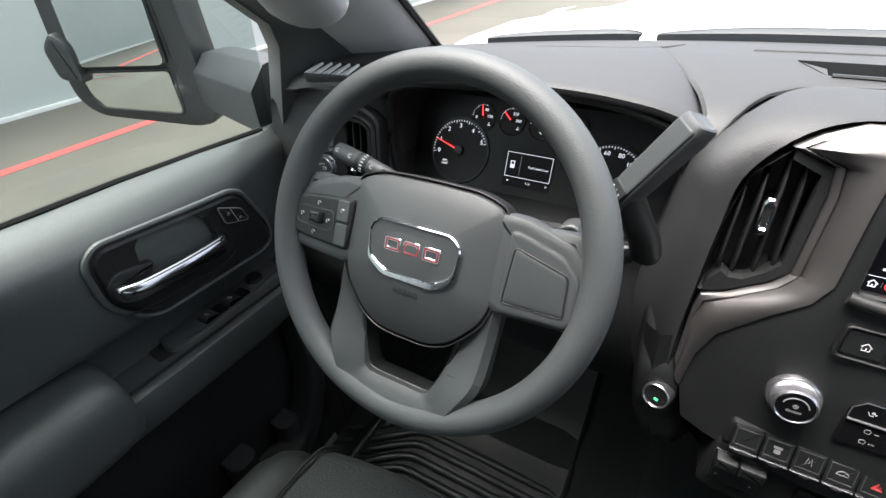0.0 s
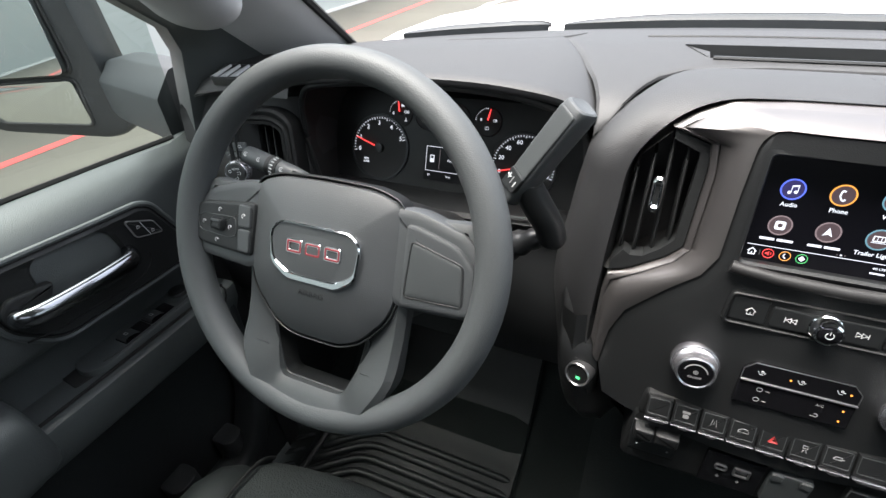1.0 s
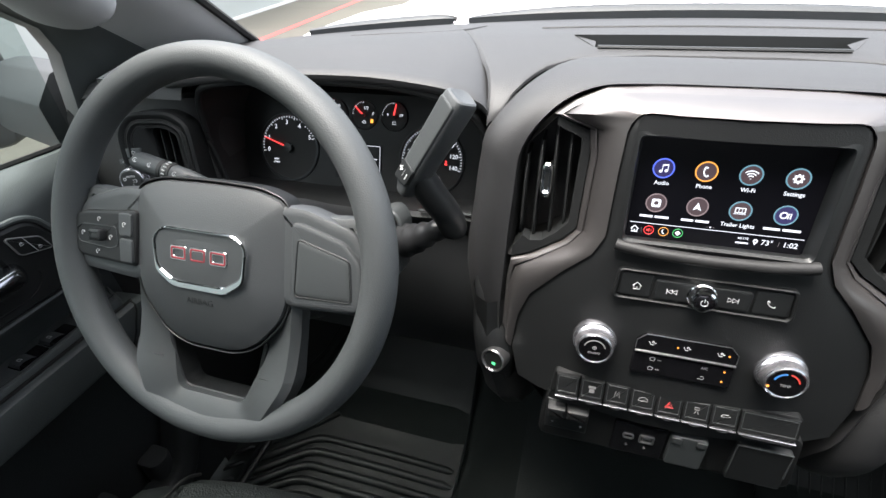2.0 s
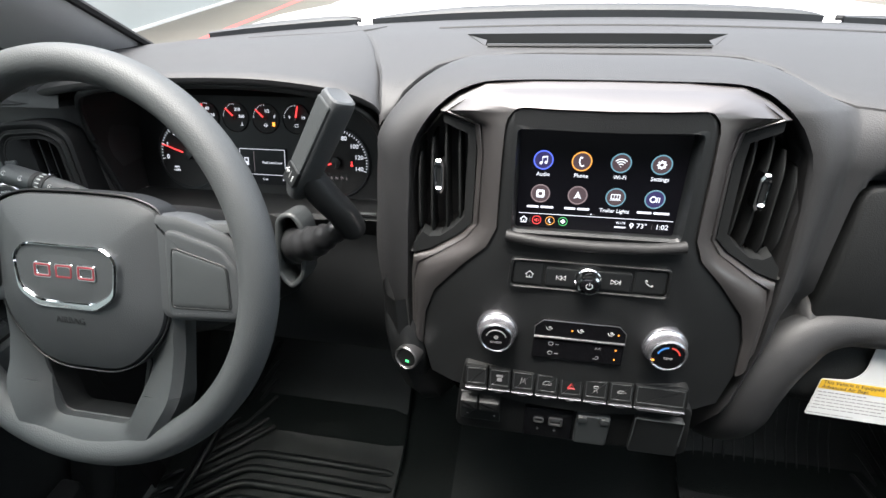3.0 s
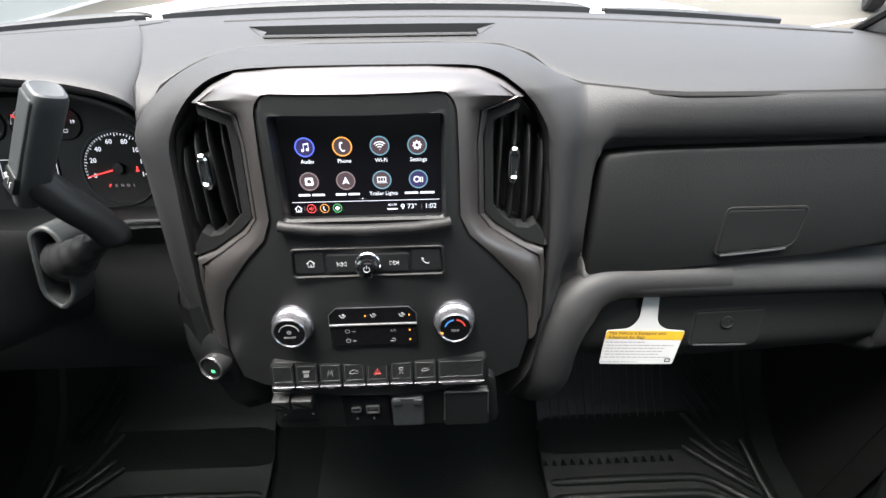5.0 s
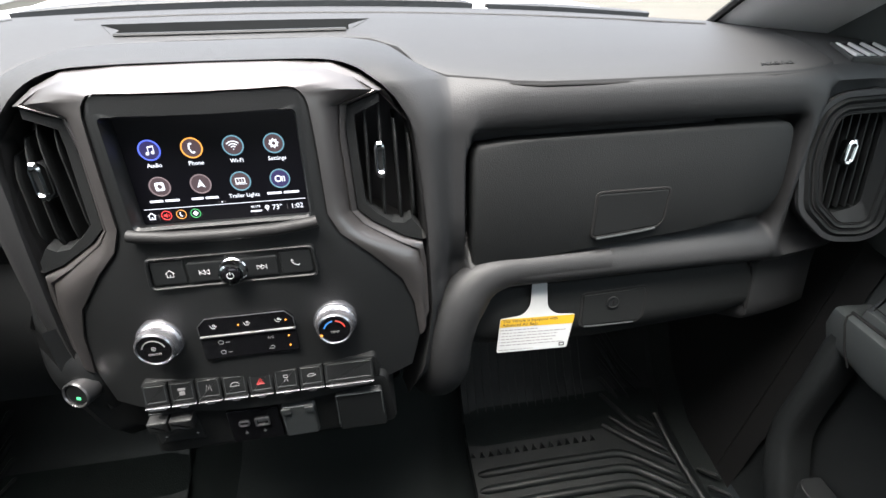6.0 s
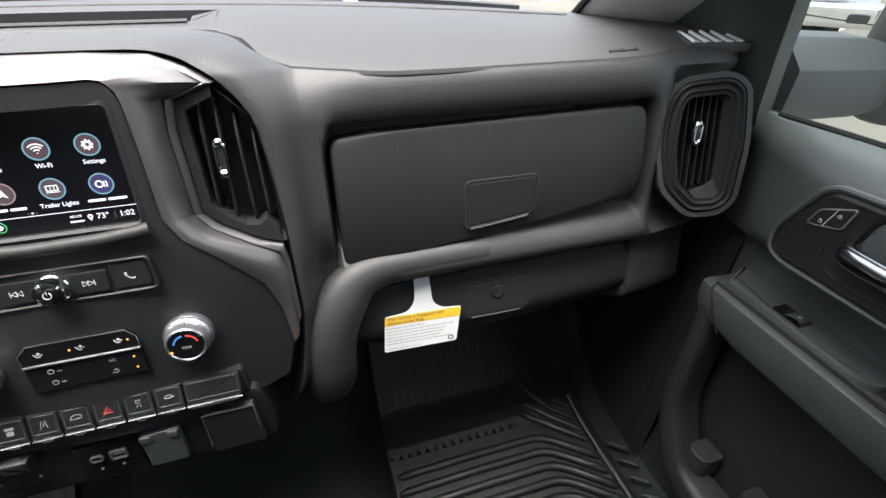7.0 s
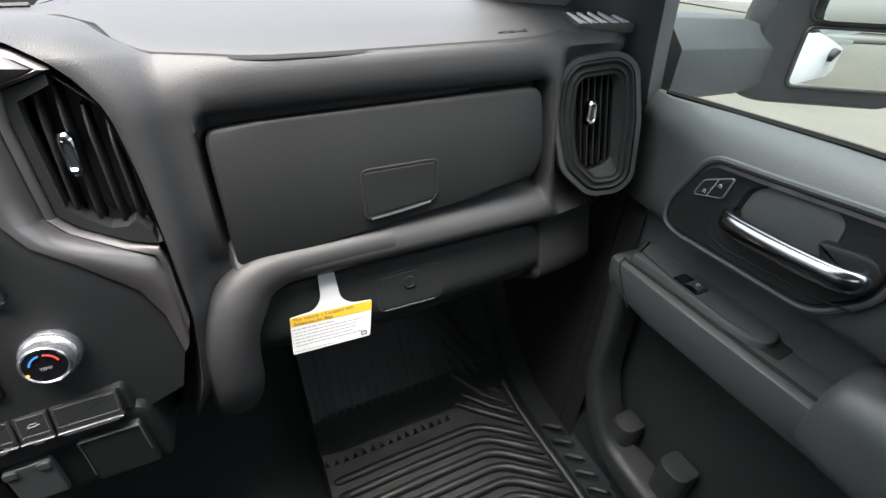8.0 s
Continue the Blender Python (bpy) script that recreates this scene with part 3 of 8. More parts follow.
# passenger's end with the side-window slots
bm = nb()
rows = []
for x in (0.713, 0.722, 0.76, 0.80, 0.84, 0.87, 0.885):
    drop = 0.0 if x < 0.8 else 0.9 * (x - 0.8) ** 1.4
    rows.append([(x, y, topz(y) - drop - fall(x, y) + dz - (0.004 if x == 0.713 else 0)) for y, dz in ((0.776 + 12 * max(0.0, x - 0.8) ** 2, -0.016), (0.781 + 12 * max(0.0, x - 0.8) ** 2, -0.007), (0.79 + 9 * max(0.0, x - 0.8) ** 2, -0.001), (0.84, 0), (0.90, 0), (0.96, 0), (YB(x) - 0.002 if YB(x) > 0.96 else 0.965, 0))])
loft(bm, rows)
part("end_cap", bm, PAD, dash)


def side_demister(s):
    b = nb()
    f = Matrix.Translation((0.782 if s > 0 else -0.757, 0.803, topz(0.803) + 0.002)) @ Matrix.Rotation(s * radians(-8), 4, "Z") @ Matrix.Rotation(radians(11), 4, "X") @ Matrix.Diagonal((0.72, 0.75, 1, 1))
    ring(b, box2(-0.062, -0.03, 0.066, 0.032, 0.006), box2(-0.056, -0.024, 0.06, 0.026, 0.004), -0.01, 0.002, f, 0.001)
    d = part("demister_frame", b, HARD, dash)
    b = nb()
    slab(b, box2(-0.055, -0.023, 0.059, 0.025, 0.003), -0.012, -0.004, f, 0.0005)
    part("demister_backing", b, DARK, d)
    for k in range(5):
        b = nb()
        x0 = -0.05 + 0.0225 * k
        g = f @ Matrix.Translation((x0, 0, 0.001)) @ Matrix.Rotation(s * radians(12), 4, "Z") @ Matrix.Rotation(s * radians(10), 4, "Y")
        slab(b, rounded([(-0.0105, -0.025), (0.0105, -0.023), (0.003, 0.024), (-0.003, 0.025)], 0.001, 2), -0.001, 0.0022, g, 0.0004)
        part("demister_slat", b, TRIMGREY, d, "light grey slat")


side_demister(1)
side_demister(-1)

# passenger's front: brow, recess for the upper box, rolled ledge, recess for the glove box
FULL = [(0.7705, 1.4318), (0.7685, 1.4302), (0.7655, 1.4262), (0.7632, 1.4185), (0.762, 1.408), (0.7615, 1.392), (0.761, 1.384), (0.759, 1.37), (0.755, 1.34), (0.748, 1.29), (0.742, 1.25), (0.738, 1.226), (0.733, 1.212), (0.7285, 1.200), (0.728, 1.188), (0.733, 1.178), (0.742, 1.166), (0.7385, 1.146), (0.7255, 1.10), (0.7205, 1.082), (0.7265, 1.068), (0.75, 1.052), (0.86, 1.03)]
CUT = [(0.7705, 1.4318), (0.7685, 1.4302), (0.7655, 1.4262), (0.7632, 1.4185), (0.7622, 1.404), (0.7645, 1.389), (0.769, 1.382), (0.792, 1.379), (0.795, 1.34), (0.795, 1.29), (0.795, 1.245), (0.776, 1.232), (0.750, 1.225), (0.7335, 1.212), (0.7265, 1.199), (0.7265, 1.189), (0.7315, 1.181), (0.778, 1.178), (0.77, 1.10), (0.763, 1.07), (0.763, 1.05), (0.785, 1.03), (0.86, 1.01)]


def ease(t):
    t = max(0.0, min(1.0, t))
    return t * t * (3 - 2 * t)


EDGE_IN = [(0.1635, 0.757, 1.4435), (0.175, 0.755, 1.432), (0.1835, 0.752, 1.42), (0.1935, 0.748, 1.402), (0.2, 0.738, 1.35), (0.204, 0.724, 1.28), (0.206, 0.705, 1.18), (0.192, 0.69, 1.09), (0.17, 0.70, 1.03), (0.17, 0.80, 1.0)]


def edge_in(z):
    """Inner edge of the padded band beside the vent, at a height."""
    for p, q in zip(EDGE_IN, EDGE_IN[1:]):
        if z >= q[2]:
            f = (z - p[2]) / (q[2] - p[2])
            return Vector(p).lerp(Vector(q), max(0, f))
    return Vector(EDGE_IN[-1])


X_BAND = 0.236
stations = [0.24, 0.245, 0.249, 0.2515, 0.2535, 0.2555, 0.2575, 0.2595, 0.2615, 0.264, 0.267, 0.271, 0.277, 0.285, 0.30, 0.45, 0.60, 0.65, 0.66, 0.668, 0.674, 0.679, 0.683, 0.687, 0.691, 0.695, 0.70, 0.71, 0.72, 0.76, 0.81, 0.85, 0.88]
skin = []
for k, ((ya, za), (yc, zc)) in enumerate(zip(FULL, CUT)):
    a_ = edge_in(za + (0.012 if k == 0 else 0.008 if k == 1 else 0.004 if k == 2 else 0))
    tuck = 0.020 * ease((1.245 - za) / 0.03)
    brow = (1.0, 1.0, 0.8, 0.5, 0.2)[k] if k < 5 else 0.0
    o_ = Vector((X_BAND, ya + tuck + 0.023 * brow, za + 0.0055 * brow))
    low = max(0.0, min(1.0, (za - 1.15) / 0.1))
    g_ = Vector((0.004, -0.009, 0.003 if k < 3 else 0)) * (0.35 + 0.65 * low)
    row = [a_ + Vector((-0.007, 0.032, -0.002)), a_ + g_ * 0.2]
    for f in (0.1, 0.22, 0.4, 0.6, 0.8):
        row.append(a_.lerp(o_, f) + g_ * (4.6 * f ** 0.8 * (1 - f) ** 2))
    row.append(o_)
    # round corners where the brow and the ledge run into the uprights of the recess
    corner = 0.009 * ease((za - 1.345) / 0.05)
    for x in stations:
        f = ease((x - 0.2515 - corner) / (0.009 + corner)) * (1 - ease((x - 0.683 + 2 * corner) / (0.012 + corner)))
        y, z = ya + (yc - ya) * f + (tuck * (1 - f) if x < 0.4 else 0), za + (zc - za) * f
        y += (front_edge(min(x, 0.71)) - 0.770) * brow
        z += 0.24 * (front_edge(min(x, 0.71)) - 0.770) * brow
        y += 18 * max(0.0, x - 0.80) ** 2
        if x > 0.70:
            if x < 0.84 and 1.19 < z < 1.415:
                y += 0.016 * min(1, (x - 0.70) / 0.02)
            y += 0.30 * (x - 0.70) ** 1.3 * (1 if z < 1.40 else 0.5) * (1.0 if z < 1.22 else 0.2)
            z -= 0.9 * max(0, x - 0.8) ** 1.4 * (1 if z > 1.35 else 0)
        row.append(Vector((x, y, z)))
    skin.append(row)
bm = nb()
loft(bm, skin)
# the band runs on, up and over the stack
over = []
for a, o, g in (((0, 0.7625, 1.4685), (0, 0.898, 1.4580), (0, 0, 0.007)), ((0.08, 0.762, 1.468), (0.10, 0.898, 1.4580), (0, 0, 0.007)), ((0.115, 0.7615, 1.4665), (0.142, 0.893, 1.4574), (0.001, -0.001, 0.007)), ((0.137, 0.7605, 1.4605), (0.175, 0.876, 1.4552), (0.003, -0.003, 0.007)), ((0.151, 0.758, 1.4522), (0.203, 0.828, 1.447), (0.006, -0.006, 0.007))):
    a, o, g = Vector(a), Vector(o), Vector(g)
    over.append([a + Vector((-0.003 if a.x > 0.1 else 0, 0.032, -0.006)), a + g * 0.15] + [a.lerp(o, f) + g * (1 - abs(2 * f - 1) ** 2.6) for f in (0.1, 0.22, 0.4, 0.6, 0.8)] + [o])
over.append(skin[0][:8])
cols_ = [smooth_path([r[k] for r in over], 4) for k in range(8)]
loft(bm, cols_)
bmesh.ops.remove_doubles(bm, verts=bm.verts, dist=0.0002)
part("passenger_front", bm, PAD, dash, "grained passenger-side facing that flows into the band round the stack", angle=60)

# upper box door with its finger latch
GM = plane_at(0, 0.765, 1.36, 0.15)
GL = 1.0112
door_loop = rounded([(0.262, (1.190 - 1.36) * GL), (0.30, (1.214 - 1.36) * GL), (0.664, (1.250 - 1.36) * GL), (0.679, (1.280 - 1.36) * GL), (0.677, (1.374 - 1.36) * GL), (0.262, (1.370 - 1.36) * GL)], [0.006, 0.05, 0.02, 0.02, 0.02, 0.02], 6)
bm = nb()
# the face swells gently, so that its upper half looks up and its lower half tucks under
v_lo, v_hi = min(p[1] for p in door_loop), max(p[1] for p in door_loop)


def swell(v):
    f = (v - v_lo) / (v_hi - v_lo)
    return 0.0095 * 4 * f * (1 - f)


rows = []
for k in range(27):
    v = v_lo + (v_hi - v_lo) * (0.004 + 0.992 * (1 - math.cos(math.pi * k / 26)) / 2)
    cut = []
    for p, q in zip(door_loop, door_loop[1:] + door_loop[:1]):
        if (p[1] - v) * (q[1] - v) <= 0 and p[1] != q[1]:
            cut.append(p[0] + (q[0] - p[0]) * (v - p[1]) / (q[1] - p[1]))
    a, b_ = min(cut), max(cut)
    drop = 0.004 * max(0, 1 - (v_hi - v) / 0.004) ** 2
    r = [(a, -0.02), (a, -0.004)]
    for e in (0.001, 0.0025, 0.005):
        r.append((min(a + e, b_), -0.004 * (1 - e / 0.005) ** 2))
    r += [(a + (b_ - a) * i / 8, 0.0) for i in range(1, 8)]
    for e in (0.005, 0.0025, 0.001):
        r.append((max(b_ - e, a), -0.004 * (1 - e / 0.005) ** 2))
    r += [(b_, -0.004), (b_, -0.02)]
    rows.append([GM @ Vector((u, v, w - drop + (swell(v) if w > -0.01 else 0))) for u, w in r])
rows.append([p + Vector((0, 0.02, 0)) for p in rows[-1]])
loft(bm, rows)
ud = part("upper_box_door", bm, LID, dash, angle=60)
LM_ = at_uv(GM, 0, 0, swell(-0.088))
latch = rounded([(0.4185, -0.118), (0.506, -0.1095), (0.5125, -0.103), (0.5142, -0.0595), (0.4185, -0.0592)], 0.006, 4)
bm = nb()
ring(bm, inset(latch, -0.0034), latch, -0.006, 0.0010, LM_, 0.0006)
part("latch_frame", bm, SEAM, ud)
bm = nb()
slab(bm, latch, -0.006, 0.0012, LM_, 0.002)
part("latch", bm, LID, ud)
bm = nb()
tube(bm, [LM_ @ Vector((u, v, 0.001)) for u, v in ((0.424, -0.1205), (0.465, -0.117), (0.504, -0.1125))], 0.0017, 6)
part("latch_lip", bm, GREYSP, ud)

# glove box lid
BM_ = plane_at(0, 0.7405, 1.155, 0.28)
bm = nb()
rows = []
top_e = [(0.253, 1.112), (0.257, 1.142), (0.268, 1.156), (0.29, 1.163), (0.45, 1.1665), (0.66, 1.1665), (0.684, 1.163), (0.691, 1.153), (0.693, 1.126)]
for x, zt in top_e:
    r = []
    for k in range(10):
        f = k / 9
        z = zt - (zt - 1.062 - 0.02 * ((x - 0.47) / 0.22) ** 4) * f
        y = 0.7405 + 0.28 * (z - 1.155) + (0.004 if k == 0 else 0) + 0.05 * max(0, f - 0.55) ** 2 * 2
        r.append((x, y, z))
    rows.append([(x, 0.785, zt), (x, 0.7545 + 0.2 * (zt - 1.169), zt)] + r + [(x, 0.80, r[-1][2] - 0.003)])
loft(bm, rows)
gl = part("glove_box_lid", bm, LID, dash)
bm = nb()
tube(bm, smooth_path([(x, 0.7425 + 0.28 * (zt - 1.155), zt + 0.0018) for x, zt in [(0.252, 1.085)] + top_e + [(0.6935, 1.09)]], 3), 0.0022, 6, up=(0, 1, 0))
part("lid_gap", bm, SEAM, gl)
gp = [(0.4252, -0.0592), (0.512, -0.0605), (0.5185, -0.053), (0.5212, -0.0085), (0.4258, -0.0113)]
bm = nb()
ring(bm, inset(rounded(gp, 0.005), -0.0036), rounded(gp, 0.005), -0.006, 0.0006, BM_, 0.0003)
part("latch_frame", bm, SEAM, gl)
bm = nb()
slab(bm, rounded(gp, 0.005), -0.006, 0.002, BM_, 0.0015)
part("latch", bm, LID, gl)
bm = nb()
tube(bm, [BM_ @ Vector((u, v, 0.001)) for u, v in ((0.430, -0.0615), (0.47, -0.0625), (0.506, -0.0628))], 0.0014, 6)
part("latch_lip", bm, GREYSP, gl)
bm = nb()
lathe(bm, [(0.009, 0.0), (0.009, 0.0035), (0.0075, 0.004), (0.007, 0.003), (0.001, 0.003)], at_uv(BM_, 0.4703, -0.0258, 0.001), 24)
lk = part("lock_cylinder", bm, SMOOTH, gl, "round key lock")
bm = nb()
slab(bm, box2(-0.0012, -0.0035, 0.0012, 0.0035, 0.0004), 0, 0.0012, at_uv(BM_, 0.4703, -0.0258, 0.004), 0.0002)
part("keyhole", bm, SEAM, lk)

# raised word on the pad
am = Matrix.Translation((0.632, 0.786, topz(0.786) + 0.0008)) @ Matrix.Rotation(radians(11), 4, "X") @ Matrix.Rotation(radians(2), 4, "Z")
text("airbag_word", "AIRBAG", 0.0105, am, PAD, dash, 0.0005, wide=1.25)

# hanging warning tag
TG = plane_at(0, 0.7165, 1.088, 0.28)
tag = thing("warning_tag", (0.355, 0.72, 1.08), "white paper warning tag with a yellow band on the glove box", "paper tag")
lp = [(0.298, -0.0135), (0.4025, -0.018), (0.4125, 0.0352), (0.384, 0.0385), (0.3715, 0.050), (0.3692, 0.0885), (0.348, 0.0895), (0.3465, 0.055), (0.335, 0.0415), (0.3035, 0.0400)]
bm = nb()
slab(bm, rounded(lp, [0.003, 0.003, 0.003, 0.008, 0.012, 0.002, 0.002, 0.012, 0.008, 0.003], 4), -0.0005, 0.0005, TG, 0.0002)
part("tag_card", bm, PAPER, tag)
bm = nb()
slab(bm, rounded([(0.3025, 0.0268), (0.4100, 0.0208), (0.4122, 0.0346), (0.3037, 0.0396)], [0.0003, 0.0003, 0.0026, 0.0026], 3), 0.0005, 0.0008, TG, 0.0001)
part("yellow_band", bm, YELLOW, tag)
tilt = Matrix.Rotation(radians(-2.7), 4, "Z")
text("heading", "This Vehicle is Equipped with", 0.0068, at_uv(TG, 0.3065, 0.0360, 0.0010) @ tilt, INK, tag, 0.0001, "LEFT")
text("heading", "Advanced Air Bags", 0.0068, at_uv(TG, 0.3062, 0.0298, 0.0010) @ tilt, INK, tag, 0.0001, "LEFT")
rnd = random.Random(7)
for k, (u1, hh) in enumerate(((0.358, 0.0015), (0.400, 0.0012), (0.388, 0.0012), (0.385, 0.0012), (0.380, 0.0012), (0.396, 0.0012), (0.352, 0.0009))):
    bm = nb()
    v0 = 0.0212 - 0.0048 * k - (0.0028 if k == 6 else 0)
    u = 0.3035 - 0.0006 * k + (0.0025 if 0 < k < 6 else 0)
    if 0 < k < 6:
        slab(bm, disc(u - 0.0020, v0 + 0.0006, 0.0006, 6), 0.0005, 0.0008, TG, 0.0001)
    while u < u1:
        wd = min(rnd.uniform(0.003, 0.0095), u1 - u)
        d0, d1 = -0.047 * (u - 0.303), -0.047 * (u + wd - 0.303)
        slab(bm, [(u, v0 + d0), (u + wd, v0 + d1), (u + wd, v0 + d1 + hh), (u, v0 + d0 + hh)], 0.0005, 0.0008, TG, 0.0001)
        u += wd + 0.0012
    part("print_line", bm, DIMMARK, tag)
bm = nb()
ring(bm, box2(0.3905, -0.0142, 0.3985, -0.0082, 0.0006), box2(0.392, -0.0127, 0.397, -0.0097, 0.0004), 0.0005, 0.0008, TG, 0.0001)
part("print_mark", bm, INK, tag)

# ---- centre stack ----
stack = thing("centre_stack", (0, 0.72, 1.05), "black centre stack with dark silver surround", "centre console")
SM = plane_at(0, 0.684, 1.288, 0.2)
CM = plane_at(0, 0.73, 1.40, 0.2)
SL = 1.0198


def sv(z):
    return (z - 1.288) * SL


def cv(z):
    return (z - 1.40) * SL


def half(z):
    pts = [(1.454, 0.082), (1.449, 0.090), (1.437, 0.095), (1.332, 0.0985), (1.309, 0.109), (1.281, 0.135), (1.235, 0.171), (1.20, 0.183), (1.15, 0.188), (1.11, 0.176)]
    for (a, ha), (b, hb) in zip(pts, pts[1:]):
        if z >= b:
            return ha + (hb - ha) * (z - a) / (b - a)
    return pts[-1][1]


zrows = [1.454, 1.449, 1.437, 1.41, 1.38, 1.355, 1.332, 1.32, 1.309, 1.295, 1.281, 1.26, 1.235, 1.218, 1.20, 1.175, 1.15, 1.13, 1.11]
inner = [-0.0835, -0.055, -0.028, 0, 0.028, 0.055, 0.0835]
bm = nb()
vs = []
for z in zrows:
    h = half(z)
    e = max(h, 0.0845) if z < 1.449 else h
    sc = 1 if e > 0.0836 else e / 0.0855
    xs = [-e, -(0.0835 * sc * 0.3 + e * 0.7), -(0.0835 * sc * 0.7 + e * 0.3)] + [x * sc for x in inner] + [0.0835 * sc * 0.7 + e * 0.3, 0.0835 * sc * 0.3 + e * 0.7, e]
    row = [bm.verts.new((x, sy(z) + curv(x) + (0.002 if abs(abs(x) - e) < 1e-6 else 0), z)) for x in xs]
    back = [bm.verts.new((x * 1.0, sy(z) + curv(x) + 0.05, z)) for x in (xs[0], xs[-1])]
    vs.append([back[0]] + row + [back[1]])
r0, r1 = zrows.index(1.437), zrows.index(1.332)
for i in range(len(vs) - 1):
    for k in range(len(vs[0]) - 1):
        if r0 <= i < r1 and 4 <= k < 10:
            continue
        bm.faces.new((vs[i][k], vs[i + 1][k], vs[i + 1][k + 1], vs[i][k + 1]))
panel = part("stack_panel", bm, HARD, stack, "matt black panel")
# funnel round the screen
bm = nb()
def funnel_row(hx, zt, zb, dy, r):
    lp = rounded([(-hx, zb), (hx, zb), (hx, zt), (-hx, zt)], r, 5)
    return [Vector((p[0], sy(p[1]) + curv(p[0]) + dy, p[1])) for p in lp]
def flat_row(hx, zt, zb, dy, r):
    lp = rounded([(-hx, zb), (hx, zb), (hx, zt), (-hx, zt)], r, 5)
    return [Vector((p[0], 0.73 + 0.2 * (p[1] - 1.40) + dy, p[1])) for p in lp]
loft(bm, [funnel_row(0.0865, 1.4395, 1.3295, -0.0005, 0.004), funnel_row(0.0835, 1.4365, 1.3325, -0.001, 0.006), funnel_row(0.082, 1.4345, 1.334, 0.003, 0.006), flat_row(0.0795, 1.4305, 1.3285, -0.0005, 0.003)], closed=True)
part("screen_recess", bm, SMOOTH, stack)
bm = nb()
lip = [(x, sy(1.327) + curv(x) - 0.0035, 1.327 + 0.0025 * (abs(x) / 0.088) ** 6) for x in (-0.088, -0.08, -0.05, 0, 0.05, 0.08, 0.088)]
tube(bm, lip, 0.0062, 10)
part("screen_shelf", bm, DARK, stack)
bm = nb()
tube(bm, [(x, sy(1.4405) + curv(x) + 0.004, 1.4405 - 0.004 * (abs(x) / 0.075) ** 5) for x in (-0.075, -0.06, -0.03, 0, 0.03, 0.06, 0.075)], 0.0035, 8)
part("screen_visor", bm, HARD, stack)

# dark silver surround
S_IN = [(0, 1.456), (0.05, 1.456), (0.078, 1.456), (0.085, 1.4545), (0.0905, 1.4505), (0.0945, 1.445), (0.0965, 1.437), (0.0985, 1.40), (0.100, 1.333), (0.1105, 1.3095), (0.136, 1.2825), (0.172, 1.2365), (0.1845, 1.20), (0.1895, 1.15)]
S_OUT = [(0, 1.468), (0.07, 1.4675), (0.118, 1.4645), (0.145, 1.4525), (0.1645, 1.439), (0.150, 1.4335), (0.1285, 1.4265), (0.1245, 1.40), (0.1275, 1.318), (0.14, 1.304), (0.176, 1.281), (0.1975, 1.273), (0.2005, 1.25), (0.2015, 1.182)]
bm = nb()
for s in (-1, 1):
    rows = []
    for k, ((xi, zi), (xo, zo)) in enumerate(zip(S_IN, S_OUT)):
        a = Vector((s * (xi - 0.0012 if xi > 0.09 else xi), sy(zi) + curv(xi) - 0.0016, zi))
        b = Vector((s * xo, ty(zo), zo))
        step = 1.0 if 4 <= k <= 11 else 0.0
        fm = 1 - min(0.0118 / (b - a).length, 0.55)
        r = [a + Vector((0, 0.012, 0))]
        for q in range(6):
            g = q / 5
            r.append(a.lerp(b, fm * g) + Vector((s * (0.0022 if xi > 0 else 0), -0.0042 if zi < 1.44 else -0.0015, 0.0012 if zi > 1.44 else 0)) * (4 * g * (1 - g)))
        for g, dy in ((0.05, 0.0026), (0.14, 0.0026), (0.19, -0.0008), (0.32, -0.0022), (0.8, -0.0024), (0.94, -0.0014), (1.0, 0.0008)):
            r.append(a.lerp(b, fm + (1 - fm) * g) + Vector((0, dy * step, 0)))
        r.append(b + Vector((0, 0.02, 0)))
        rows.append(r)
    fine = []
    for k in range(len(rows) - 1):
        for q in range(3):
            fine.append([p.lerp(o, q / 3) for p, o in zip(rows[k], rows[k + 1])])
    fine.append(rows[-1])
    loft(bm, fine)
surround = part("silver_surround", bm, SILVER, stack, "dark metallic silver surround with a stepped lip round each vent", angle=30)

# padded band round the stack
B_IN = [(0, 0.7625, 1.4685), (0.08, 0.762, 1.468), (0.129, 0.761, 1.4635), (0.1655, 0.7565, 1.4425), (0.194, 0.748, 1.402), (0.2, 0.738, 1.35), (0.204, 0.724, 1.28), (0.206, 0.705, 1.18), (0.192, 0.69, 1.09)]
B_OUT_L = [(0, 0.898, 1.4580), (-0.10, 0.898, 1.4580), (-0.160, 0.884, 1.4568), (-0.203, 0.822, 1.445), (-0.2375, 0.782, 1.411), (-0.2485, 0.785, 1.372), (-0.257, 0.785, 1.31), (-0.268, 0.785, 1.21), (-0.25, 0.77, 1.10)]
BULGE = [(0, 0, 0.007), (0, 0, 0.007), (0.003, -0.003, 0.007), (0.007, -0.008, 0.006), (0.007, -0.013, 0.004), (0.004, -0.015, 0), (0.003, -0.014, 0), (0.002, -0.013, 0), (0, -0.01, 0)]
